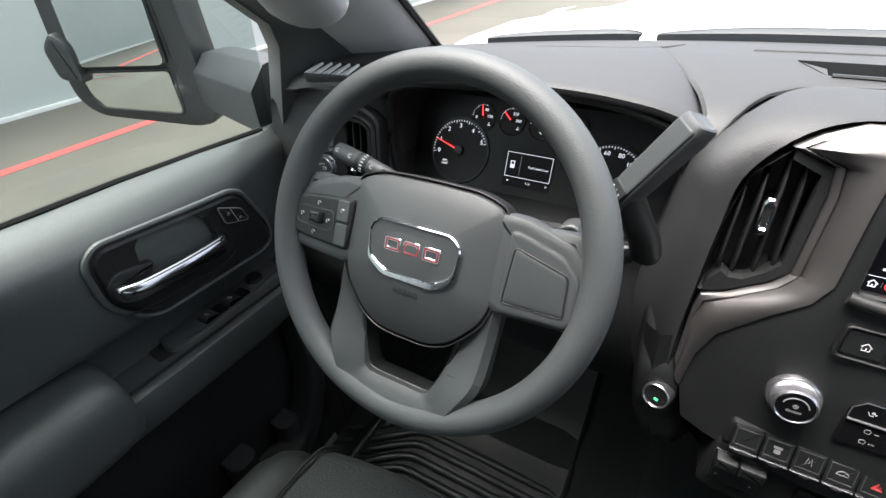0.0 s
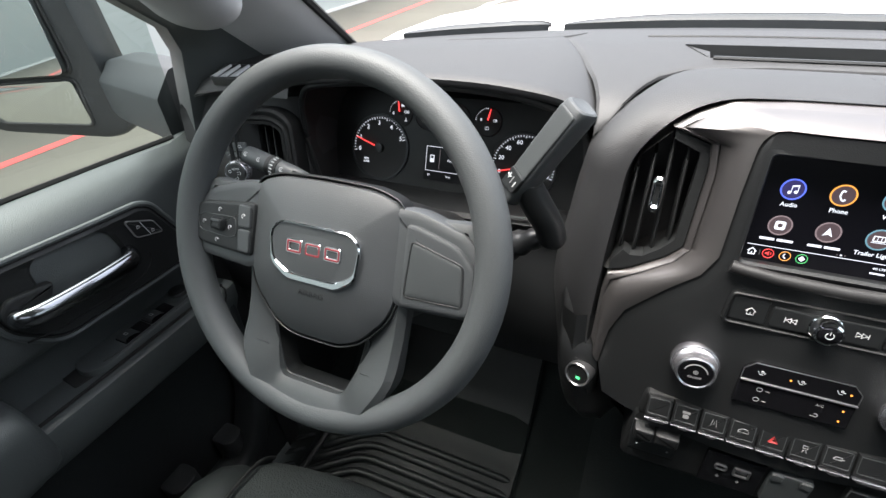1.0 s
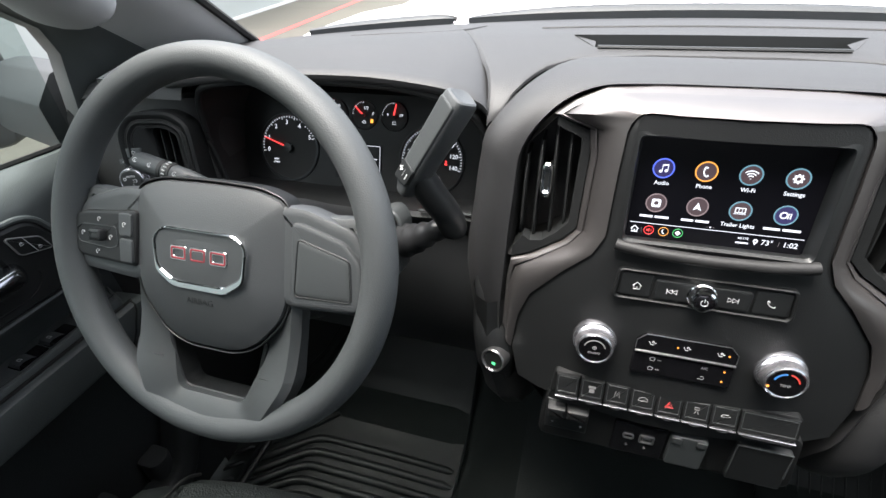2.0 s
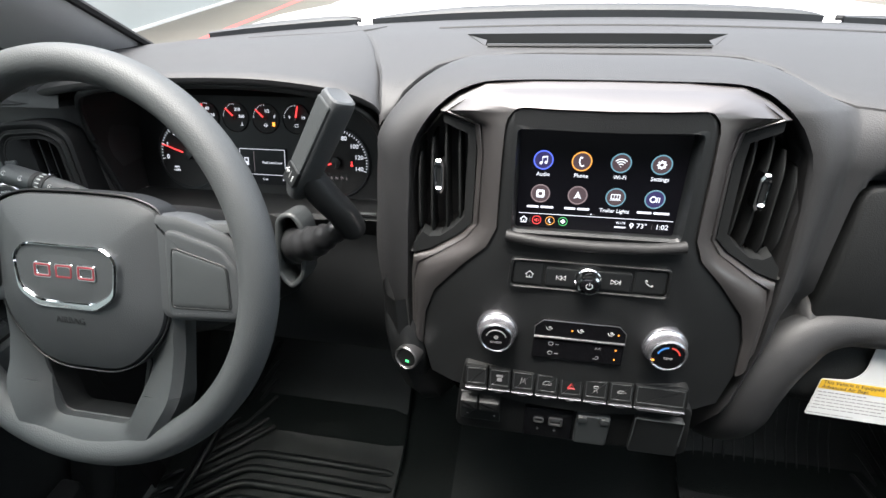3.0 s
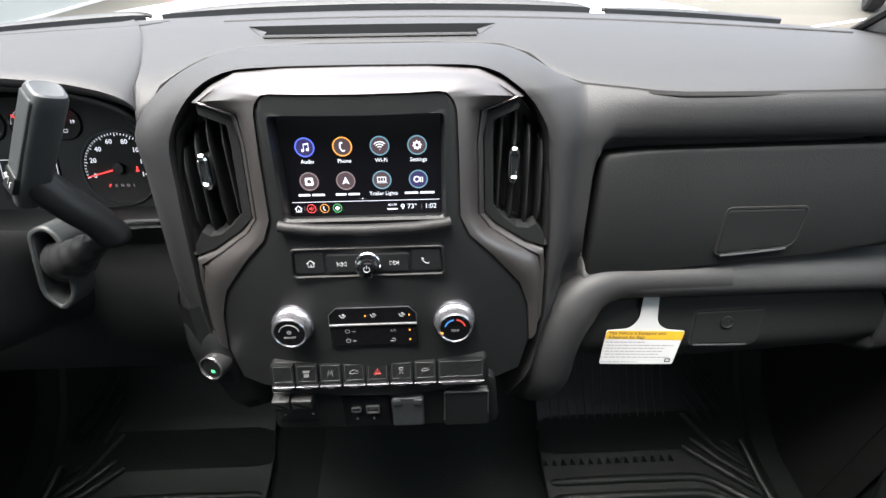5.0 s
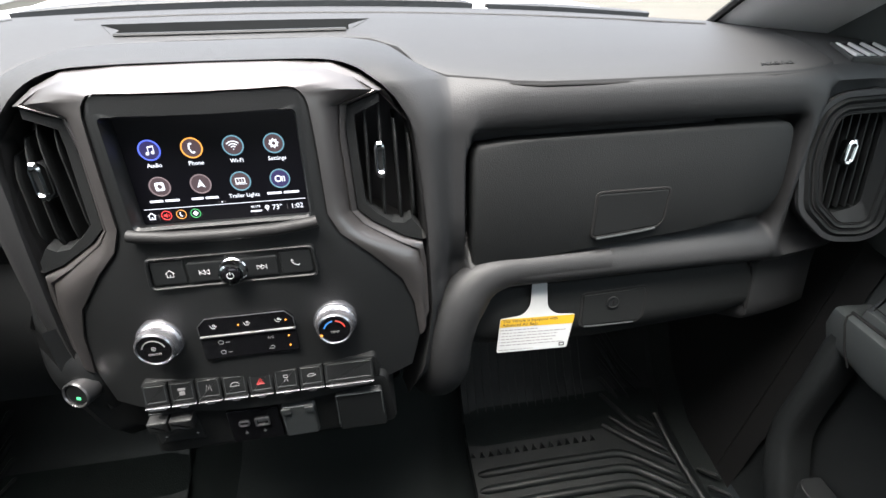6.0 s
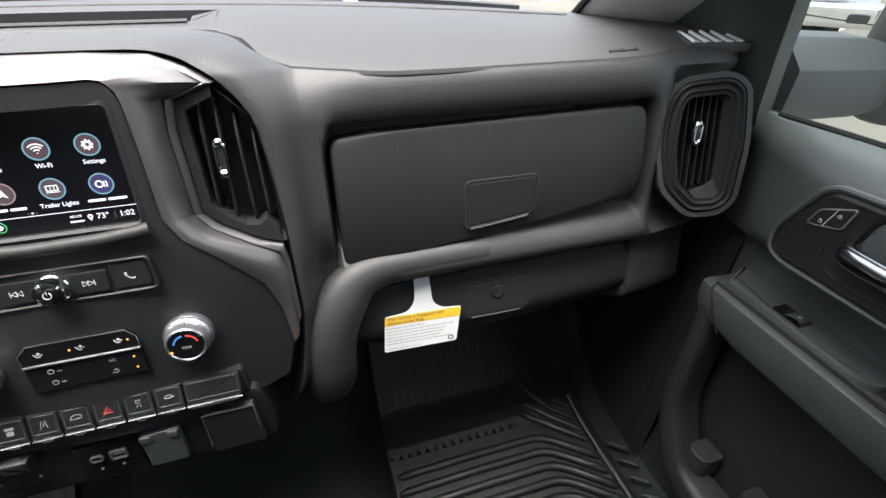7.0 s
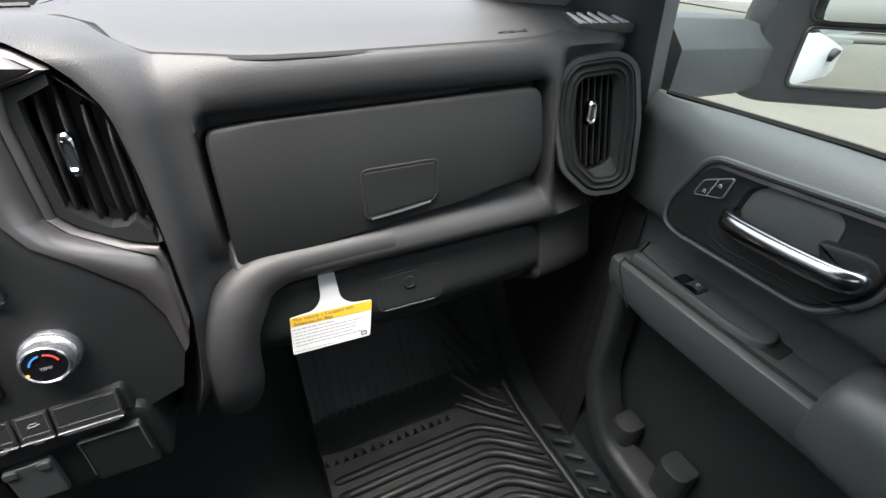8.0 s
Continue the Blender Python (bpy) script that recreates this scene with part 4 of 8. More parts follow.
for s, outs in ((-1, B_OUT_L),):
    rows = []
    for a, o, g in zip(B_IN, outs, BULGE):
        a, o, g = Vector((s * a[0], a[1], a[2])), Vector(o), Vector((s * g[0], g[1], g[2])) * (1.0 if s < 0 or a[2] > 1.42 else 0.6)
        r = [a + Vector((-s * (0.007 if a.z < 1.45 else 0.002), 0.032, -0.006 if a.z > 1.44 else 0)), a + g * 0.15]
        for f in (0.12, 0.3, 0.5, 0.7, 0.88):
            r.append(a.lerp(o, f) + g * (1 - abs(2 * f - 1) ** 2.6))
        r.append(o)
        r.append(o + (Vector((0, 0.006, -0.008)) if a.z > 1.44 else Vector((s * 0.003, 0.11 if s < 0 else 0.02, 0))))
        rows.append(r)
    cols_ = [smooth_path([r[k] for r in rows], 4) for k in range(len(rows[0]))]
    bm = nb()
    loft(bm, cols_)
    part("padded_band", bm, PAD, dash, "grained padded band round the centre stack")

# audio key strip
strip = thing("audio_keys", (0, 0.684, 1.275), "black audio key strip with a silver power knob", "audio controls")
bm = nb()
ring(bm, rounded([(-0.0835, sv(1.272)), (0.0835, sv(1.272)), (0.0805, sv(1.3065)), (-0.0805, sv(1.3065))], 0.006), rounded([(-0.080, sv(1.2745)), (0.080, sv(1.2745)), (0.0775, sv(1.304)), (-0.0775, sv(1.304))], 0.005), -0.012, 0.0015, SM, 0.001)
part("strip_frame", bm, CLIM, strip)
bm = nb()
slab(bm, rounded([(-0.080, sv(1.2745)), (0.080, sv(1.2745)), (0.0775, sv(1.304)), (-0.0775, sv(1.304))], 0.005), -0.012, -0.002, SM, 0.001)
part("strip_face", bm, SMOOTH, strip)
for u0, u1 in ((-0.0775, -0.046), (-0.0435, -0.001), (0.001, 0.0435), (0.046, 0.0775)):
    mid_ = abs(u0 + u1) < 0.06
    bm = nb()
    slab(bm, box2(u0, sv(1.2775 if mid_ else 1.2765), u1, sv(1.2985 if mid_ else 1.302), 0.003), -0.006, 0.0015 if mid_ else -0.0005, SM, 0.0012)
    part("audio_key", bm, SMOOTH, strip)
kf = at_uv(SM, 0, sv(1.2875), 0)
bm = nb()
lathe(bm, [(0.0135, -0.004), (0.0135, 0.002), (0.0125, 0.003), (0.0122, 0.010), (0.0115, 0.0125), (0.0095, 0.0135), (0.0085, 0.0125), (0.0005, 0.0125)], kf, 40)
pk = part("power_knob", bm, CHROME, strip, "chrome power knob")
bm = nb()
lathe(bm, [(0.009, 0.011), (0.009, 0.0138), (0.0085, 0.0142), (0.0005, 0.0145)], kf, 32)
part("knob_cap", bm, PIANO, pk)
bm = nb()
tube(bm, [kf @ Vector((0.0032 * math.sin(a), 0.0032 * math.cos(a), 0.0147)) for a in [0.6 + k * (2 * math.pi - 1.2) / 12 for k in range(13)]], 0.0004, 5)
tube(bm, [kf @ Vector((0, 0.001, 0.0147)), kf @ Vector((0, 0.0042, 0.0147))], 0.0004, 5)
part("power_mark", bm, MARK, pk)


def icon_lines(name, lines, m, material, parent, r=0.0004):
    b = nb()
    for ln in lines:
        tube(b, [m @ Vector((u, v, 0)) for u, v in ln], r, 5)
    return part(name, b, material, parent)


def icon_fill(name, loops, m, material, parent, h=0.0003):
    b = nb()
    for lp in loops:
        slab(b, lp, -0.0002, h, m, 0.00008)
    return part(name, b, material, parent)


HOUSE = [[(-0.0042, 0.0002), (0, 0.004), (0.0042, 0.0002)], [(-0.003, 0.001), (-0.003, -0.0036), (0.003, -0.0036), (0.003, 0.001)], [(0, -0.0034), (0, -0.001)]]
icon_lines("home_mark", HOUSE, at_uv(SM, -0.0605, sv(1.2885), 0), MARK, strip)
icon_lines("call_mark", [[(-0.0035, 0.0035), (-0.003, 0.001), (0.0, -0.002), (0.0032, -0.003), (0.0042, -0.0015)], [(-0.0035, 0.0035), (-0.0022, 0.0036), (-0.0016, 0.0018)]], at_uv(SM, 0.0605, sv(1.2885), 0), MARK, strip)
for s in (-1, 1):
    tri = lambda o: [[(o + s * -0.0025, 0.0024), (o + s * 0.0018, 0), (o + s * -0.0025, -0.0024), (o + s * -0.0025, 0.0024)]]
    icon_lines("skip_mark", tri(0) + tri(s * 0.0043) + [[(s * 0.0068, 0.0026), (s * 0.0068, -0.0026)]], at_uv(SM, s * 0.0255, sv(1.288), 0.0017), MARK, strip)

# climate controls on a gloss patch
clim = thing("climate_controls", (0, 0.67, 1.17), "gloss black climate panel with two knurled silver knobs", "climate controls")
for s in (-1, 1):
    kf = at_uv(plane_at(0, 0.684 + curv(0.0915) * 0.8, 1.288, 0.2), s * 0.0915, sv(1.2105), 0)
    kn = nb()
    n = 60
    prof = [(0.0225, -0.003), (0.0225, 0.003), (0.0218, 0.005), (0.0208, 0.007), (0.0205, 0.016), (0.0195, 0.0185), (0.0178, 0.0195), (0.0168, 0.019), (0.0165, 0.0165)]
    rings = []
    for j, (r, w) in enumerate(prof):
        rr = [r * (1 - (0.035 if (j in (3, 4) and i % 2) else 0)) for i in range(n * 2)]
        rings.append([kn.verts.new(kf @ Vector((rr[i] * math.cos(math.pi * i / n), rr[i] * math.sin(math.pi * i / n), w))) for i in range(n * 2)])
    for a, b in zip(rings, rings[1:]):
        bridge(kn, a, b)
    kn.faces.new(rings[0])
    kn.faces.new(rings[-1])
    ko = part("climate_knob", kn, KNURL, clim, "knurled silver rotary knob", angle=20)
    bm = nb()
    lathe(bm, [(0.0240, -0.004), (0.0240, 0.003), (0.0234, 0.0044), (0.0222, 0.0050), (0.0212, 0.0046), (0.0205, 0.0030)], kf, 56)
    part("knob_flange", bm, BRIGHT, ko, "bright smooth flange")
    bm = nb()
    ring(bm, disc(0, 0, 0.0186, 48), disc(0, 0, 0.0166, 48), 0.012, 0.0202, kf, 0.0008)
    part("knob_rim", bm, BRIGHT, ko)
    bm = nb()
    lathe(bm, [(0.0166, 0.012), (0.0166, 0.0185), (0.0155, 0.0195), (0.0005, 0.0197)], kf, 40)
    part("knob_face", bm, PIANO, ko)
    kt = at_uv(kf, 0, 0, 0.0199)
    if s < 0:
        text("on_off_word", "ON/OFF", 0.0036, at_uv(kt, 0, -0.0052), DIMMARK, ko)
        icon_lines("fan_mark", [arc(0, 0.0055, 0.0022, 0, 330, 10), [(-0.0022, 0.0055), (0.0022, 0.0055)], [(0, 0.0033), (0, 0.0077)]], at_uv(kt, 0, -0.004), DIMMARK, ko, 0.0003)
        icon_lines("speed_arc", [arc(0, 0, 0.0112, 165, 15, 14)], kt, DIMMARK, ko, 0.0006)
    else:
        text("temp_word", "TEMP", 0.0040, at_uv(kt, 0, -0.0030), DIMMARK, ko)
        icon_lines("cold_arc", [arc(0, 0, 0.0112, 165, 98, 10)], kt, glow("lit_cold", (0.05, 0.3, 0.8), 0.12), ko, 0.0009)
        icon_lines("warm_arc", [arc(0, 0, 0.0112, 82, 15, 10)], kt, glow("lit_warm", (0.8, 0.06, 0.04), 0.12), ko, 0.0009)
        icon_fill("pointer_lamp", [disc(-0.0145, -0.006, 0.0013)], kt, L_AMBER, ko)
HL = rounded([(-0.0505, sv(1.184)), (0.0495, sv(1.184)), (0.0485, sv(1.2265)), (0.0405, sv(1.2355)), (-0.0405, sv(1.2355)), (-0.0495, sv(1.2265))], [0.002, 0.002, 0.003, 0.003, 0.003, 0.003], 3)
bm = nb()
slab(bm, HL, -0.004, 0.0025, SM, 0.0012)
part("key_block", bm, PIANO, clim)
bm = nb()
slab(bm, box2(-0.0495, sv(1.2125), 0.049, sv(1.2148), 0.0006), 0.0, 0.0045, SM, 0.0008)
part("key_divider", bm, SATIN, clim, "satin silver divider")
bm = nb()
tube(bm, [SM @ Vector((u, v, 0.0026)) for u, v in ((-0.0495, sv(1.216)), (-0.0492, sv(1.2265)), (-0.0405, sv(1.2352)), (0.0405, sv(1.2352)), (0.0485, sv(1.2265)), (0.0488, sv(1.216)))], 0.0005, 5)
part("key_edge", bm, SATIN, clim)
for u, z in ((-0.034, 1.2245), (0.0, 1.2245), (0.032, 1.2245)):
    icon_lines("airflow_mark", [[(-0.003, 0.002), (-0.001, -0.0015), (0.002, -0.0015)], arc(0.001, 0.0018, 0.0011, 0, 360, 8), [(0.0025, 0.0), (0.004, 0.001)]], at_uv(SM, u, sv(z), 0.0026), MARK, clim, 0.00035)
for u, z in ((-0.030, 1.2045), (-0.030, 1.192)):
    icon_lines("defog_mark", [arc(0, 0, 0.0028, 20, 160, 6), [(-0.0026, 0.001), (-0.0018, -0.0016), (0.0018, -0.0016), (0.0026, 0.001)], [(0.005, 0), (0.009, 0)]], at_uv(SM, u, sv(z), 0.0026), DIMMARK, clim, 0.00035)
text("ac_word", "A/C", 0.004, at_uv(SM, 0.0215, sv(1.2045), 0.0026), DIMMARK, clim)
icon_lines("recirc_mark", [arc(0, 0, 0.002, -140, 140, 8), [(-0.004, -0.0015), (-0.001, -0.0015)]], at_uv(SM, 0.0215, sv(1.192), 0.0026), DIMMARK, clim, 0.00035)
for u, z in ((0.0405, 1.2245), (-0.0085, 1.2245), (0.0405, 1.2045), (0.0405, 1.192)):
    icon_fill("indicator_lamp", [disc(u, sv(z), 0.0010, 8)], at_uv(SM, 0, 0, 0.0027), L_AMBER, clim)

# row of rocker keys
TM = plane_at(0, 0.652, 1.131, 0.2)
keys = thing("rocker_keys", (0, 0.652, 1.125), "row of black rocker keys with bright lower edges", "switch row")
bm = nb()
slab(bm, rounded([(-0.133, -0.006), (0.135, -0.006), (0.131, 0.027), (-0.129, 0.027)], 0.006), -0.03, -0.007, TM, 0.003)
part("key_carrier", bm, CLIM, keys)
edges = [-0.127, -0.099, -0.0708, -0.0428, -0.0147, 0.0133, 0.0417, 0.0702, 0.1278]
for k, (a, b) in enumerate(zip(edges, edges[1:])):
    bm = nb()
    f = TM @ Matrix.Rotation(radians(-12), 4, "X")
    slab(bm, box2(a + 0.0008, 0.001, b - 0.0008, 0.0275, 0.0015), -0.012, 0.004, f, 0.0012)
    ky = part("rocker_key", bm, CLIM, keys)
    bm = nb()
    ring(bm, box2(a + 0.003, 0.0055, b - 0.003, 0.0255, 0.0015), box2(a + 0.0036, 0.0061, b - 0.0036, 0.0249, 0.0012), 0.003, 0.0044, f, 0.0002)
    part("key_groove", bm, GREYSP, ky)
    bm = nb()
    cut = 0.004 if k in (0, 7) else 0.0085
    slab(bm, [(a + 0.0012, -0.0008), (a + cut, -0.0008), (a + cut + 0.002, -0.0034), (b - cut - 0.002, -0.0034), (b - cut, -0.0008), (b - 0.0012, -0.0008), (b - 0.0012, 0.0006), (a + 0.0012, 0.0006)], 0.0, 0.0058, TM, 0.0005)
    part("key_edge", bm, BRIGHT, ky, "bright lower edge")
    im = at_uv(f, (a + b) / 2, 0.0155, 0.0041)
    if k == 1:
        icon_fill("key_mark", [box2(-0.004, 0.0012, 0.004, 0.0042, 0.0004), box2(-0.003, -0.0045, 0.003, 0.0002, 0.0015)], im, DIMMARK, ky)
    elif k == 2:
        icon_lines("key_mark", [[(-0.003, -0.004), (-0.0015, 0.004)], [(0.003, -0.004), (0.0015, 0.004)], [(0, -0.002), (0, 0.002)]], im, DIMMARK, ky)
    elif k == 3:
        icon_lines("key_mark", [[(-0.005, -0.0015), (-0.004, 0.0012), (-0.001, 0.003), (0.002, 0.003), (0.005, 0.001), (0.005, -0.0015), (-0.005, -0.0015)]], im, DIMMARK, ky)
    elif k == 4:
        icon_lines("hazard_mark", [[(-0.0042, -0.003), (0, 0.004), (0.0042, -0.003), (-0.0042, -0.003)], [(-0.0022, -0.0018), (0, 0.0018), (0.0022, -0.0018), (-0.0022, -0.0018)]], im, REDMARK, ky, 0.0006)
    elif k == 5:
        icon_lines("key_mark", [[(-0.0022, 0.004), (-0.0022, 0.001), (0.0022, 0.001), (0.0022, 0.004), (-0.0022, 0.004)], [(-0.002, -0.004), (-0.001, -0.001)], [(0.002, -0.004), (0.001, -0.001)]], im, DIMMARK, ky, 0.0005)
    elif k == 6:
        icon_lines("key_mark", [[(-0.004, 0.0), (-0.002, 0.002), (0.003, 0.002), (0.003, -0.001), (-0.004, -0.001), (-0.004, 0)], [(0.003, 0), (0.0055, 0)]], im, DIMMARK, ky, 0.0005)

# lower shelf: trailer brake control, sockets, flap
LM = plane_at(0, 0.65, 1.09, 0.1)
lower = part("lower_housing", slab(nb(), rounded([(-0.142, -0.05), (0.152, -0.05), (0.142, 0.038), (-0.134, 0.038)], 0.015), -0.12, -0.005, LM, 0.006), CLIM, stack)
bc = thing("trailer_brake_control", (-0.107, 0.645, 1.065), "black trailer brake control with a sliding paddle", "brake control")
bm = nb()
slab(bm, box2(-0.134, -0.03, -0.081, 0.022, 0.003), -0.02, -0.004, LM, 0.002)
part("housing", bm, SMOOTH, bc)
for u0, u1 in ((-0.132, -0.110), (-0.1085, -0.083)):
    bm = nb()
    slab(bm, box2(u0, 0.004, u1, 0.02, 0.002), -0.008, 0.010, LM, 0.0025)
    part("paddle", bm, HARD, bc)
icon_lines("plus_mark", [[(-0.0015, 0), (0.0015, 0)], [(0, -0.0015), (0, 0.0015)]], at_uv(LM, -0.089, -0.018, -0.0035), MARK, bc)
icon_lines("minus_mark", [[(-0.0015, 0), (0.0015, 0)]], at_uv(LM, -0.124, -0.018, -0.0035), MARK, bc)
us = thing("usb_panel", (-0.02, 0.648, 1.05), "black panel with two usb sockets", "usb sockets")
bm = nb()
slab(bm, box2(-0.051, -0.042, 0.009, 0.012, 0.004), -0.02, -0.001, LM, 0.0015)
part("face", bm, PIANO, us)
bm = nb()
ring(bm, box2(-0.0395, -0.014, -0.0265, -0.0055, 0.004), box2(-0.0380, -0.0125, -0.028, -0.0070, 0.0027), -0.004, 0.0012, LM, 0.0004)
part("small_socket", bm, SATIN, us)
bm = nb()
ring(bm, box2(-0.0205, -0.0165, -0.0035, -0.0035, 0.002), box2(-0.0185, -0.0145, -0.0055, -0.0055, 0.001), -0.004, 0.0012, LM, 0.0004)
part("large_socket", bm, SATIN, us)
bm = nb()
slab(bm, box2(-0.0175, -0.0105, -0.0065, -0.0075, 0.0005), -0.004, -0.0002, LM, 0.0004)
part("socket_tongue", bm, DIMMARK, us)
for u in (-0.033, -0.012):
    icon_lines("socket_mark", [[(0, -0.0025), (0, 0.0025)], [(-0.0018, 0), (0, -0.0012), (0.0018, 0.0002)]], at_uv(LM, u, -0.0265, -0.0007), DIMMARK, us, 0.0003)
oc = thing("outlet_cover", (0.032, 0.648, 1.05), "dark grey flip-up power outlet cover", "outlet cover")
bm = nb()
slab(bm, box2(0.0125, -0.041, 0.0525, 0.0095, 0.004), -0.02, 0.002, LM, 0.002)
cvr = part("cover", bm, GREYSP, oc)
for u in (0.0185, 0.0455):
    bm = nb()
    slab(bm, box2(u - 0.006, -0.001, u + 0.006, 0.0085, 0.003), 0.0, 0.004, LM, 0.0015)
    part("hinge", bm, GREYSP, cvr)
fp = thing("storage_flap", (0.107, 0.648, 1.05), "black hinged flap below the rocker keys", "flap")
bm = nb()
slab(bm, rounded([(0.079, -0.042), (0.137, -0.042), (0.134, 0.021), (0.079, 0.021)], 0.004), -0.02, 0.003, LM, 0.002)
part("flap", bm, SMOOTH, fp)
bm = nb()
tube(bm, [LM @ Vector((u, v, 0.003)) for u, v in ((0.079, -0.03), (0.079, 0.019), (0.133, 0.019), (0.1345, -0.02))], 0.0012, 6)
part("flap_edge", bm, GREYSP, fp)
# tunnel-side lower body under the stack
bm = nb()
rows = []
for z, h, y in ((1.05, 0.16, 0.70), (1.02, 0.163, 0.75), (0.95, 0.165, 0.84), (0.85, 0.165, 0.93), (0.7, 0.17, 1.0), (0.6, 0.18, 1.04)):
    rows.append([(-h, y + 0.25, z), (-h, y + 0.02, z), (-h + 0.02, y, z), (0, y, z), (h - 0.02, y, z), (h, y + 0.02, z), (h, y + 0.25, z)])
loft(bm, rows)
part("stack_foot", bm, DARK, stack)
# driver's flank below the band
for s in (-1,):
    bm = nb()
    rows = []
    for z, xi, yi, xo, yo in ((1.21, 0.2055, 0.712, 0.247, 0.735), (1.15, 0.2035, 0.70, 0.245, 0.725), (1.10, 0.194, 0.693, 0.238, 0.715), (1.06, 0.182, 0.69, 0.23, 0.715), (1.03, 0.17, 0.70, 0.225, 0.73), (1.0, 0.16, 0.74, 0.22, 0.77), (0.97, 0.16, 0.8, 0.22, 0.83)):
        rows.append([(s * (xi - 0.03), yi + 0.05, z), (s * xi, yi, z), (s * (xi * 0.6 + xo * 0.4), yi + 0.2 * (yo - yi) - 0.012, z), (s * (xi * 0.2 + xo * 0.8), yi + 0.6 * (yo - yi) - 0.010, z), (s * xo, yo, z), (s * (xo + 0.01), yo + 0.08, z)])
    loft(bm, rows)
    part("stack_flank", bm, HARD, dash)
# the rolled ledge runs on, down beside the stack
bm = nb()
rp = smooth_path([(0.45, 0.7445, 1.1995), (0.38, 0.7445, 1.1995), (0.31, 0.7435, 1.198), (0.274, 0.740, 1.188), (0.251, 0.732, 1.166), (0.235, 0.723, 1.136), (0.227, 0.717, 1.10), (0.224, 0.717, 1.055), (0.214, 0.737, 1.01), (0.20, 0.79, 0.97)], 5)
tube(bm, rp, [0.0213] * 9 + [0.022, 0.0232, 0.0245, 0.0258, 0.027, 0.0282, 0.0294, 0.0306, 0.0318, 0.0328, 0.0336] + [0.0345] * (len(rp) - 20), 20, flat=0.82, up=(0, 1, 0))
part("ledge_roll", bm, PAD, dash)

# ---- touchscreen ----
ts = thing("touchscreen", (0, 0.73, 1.33), "lit colour touchscreen showing two rows of round icons", "touchscreen")
bm = nb()
slab(bm, box2(-0.081, cv(1.3255), 0.081, cv(1.4315), 0.003), -0.01, 0.0, CM, 0.0006)
part("glass", bm, SCREENB, ts)


def ring_icon(u, z, r, edge, name="icon"):
    m = at_uv(CM, u, cv(z), 0.0003)
    b = nb()
    ring(b, disc(0, 0, r, 28), disc(0, 0, r * 0.88, 28), -0.0002, 0.0004, m, 0.0001)
    ic = part(name, b, edge, ts)
    return m, ic


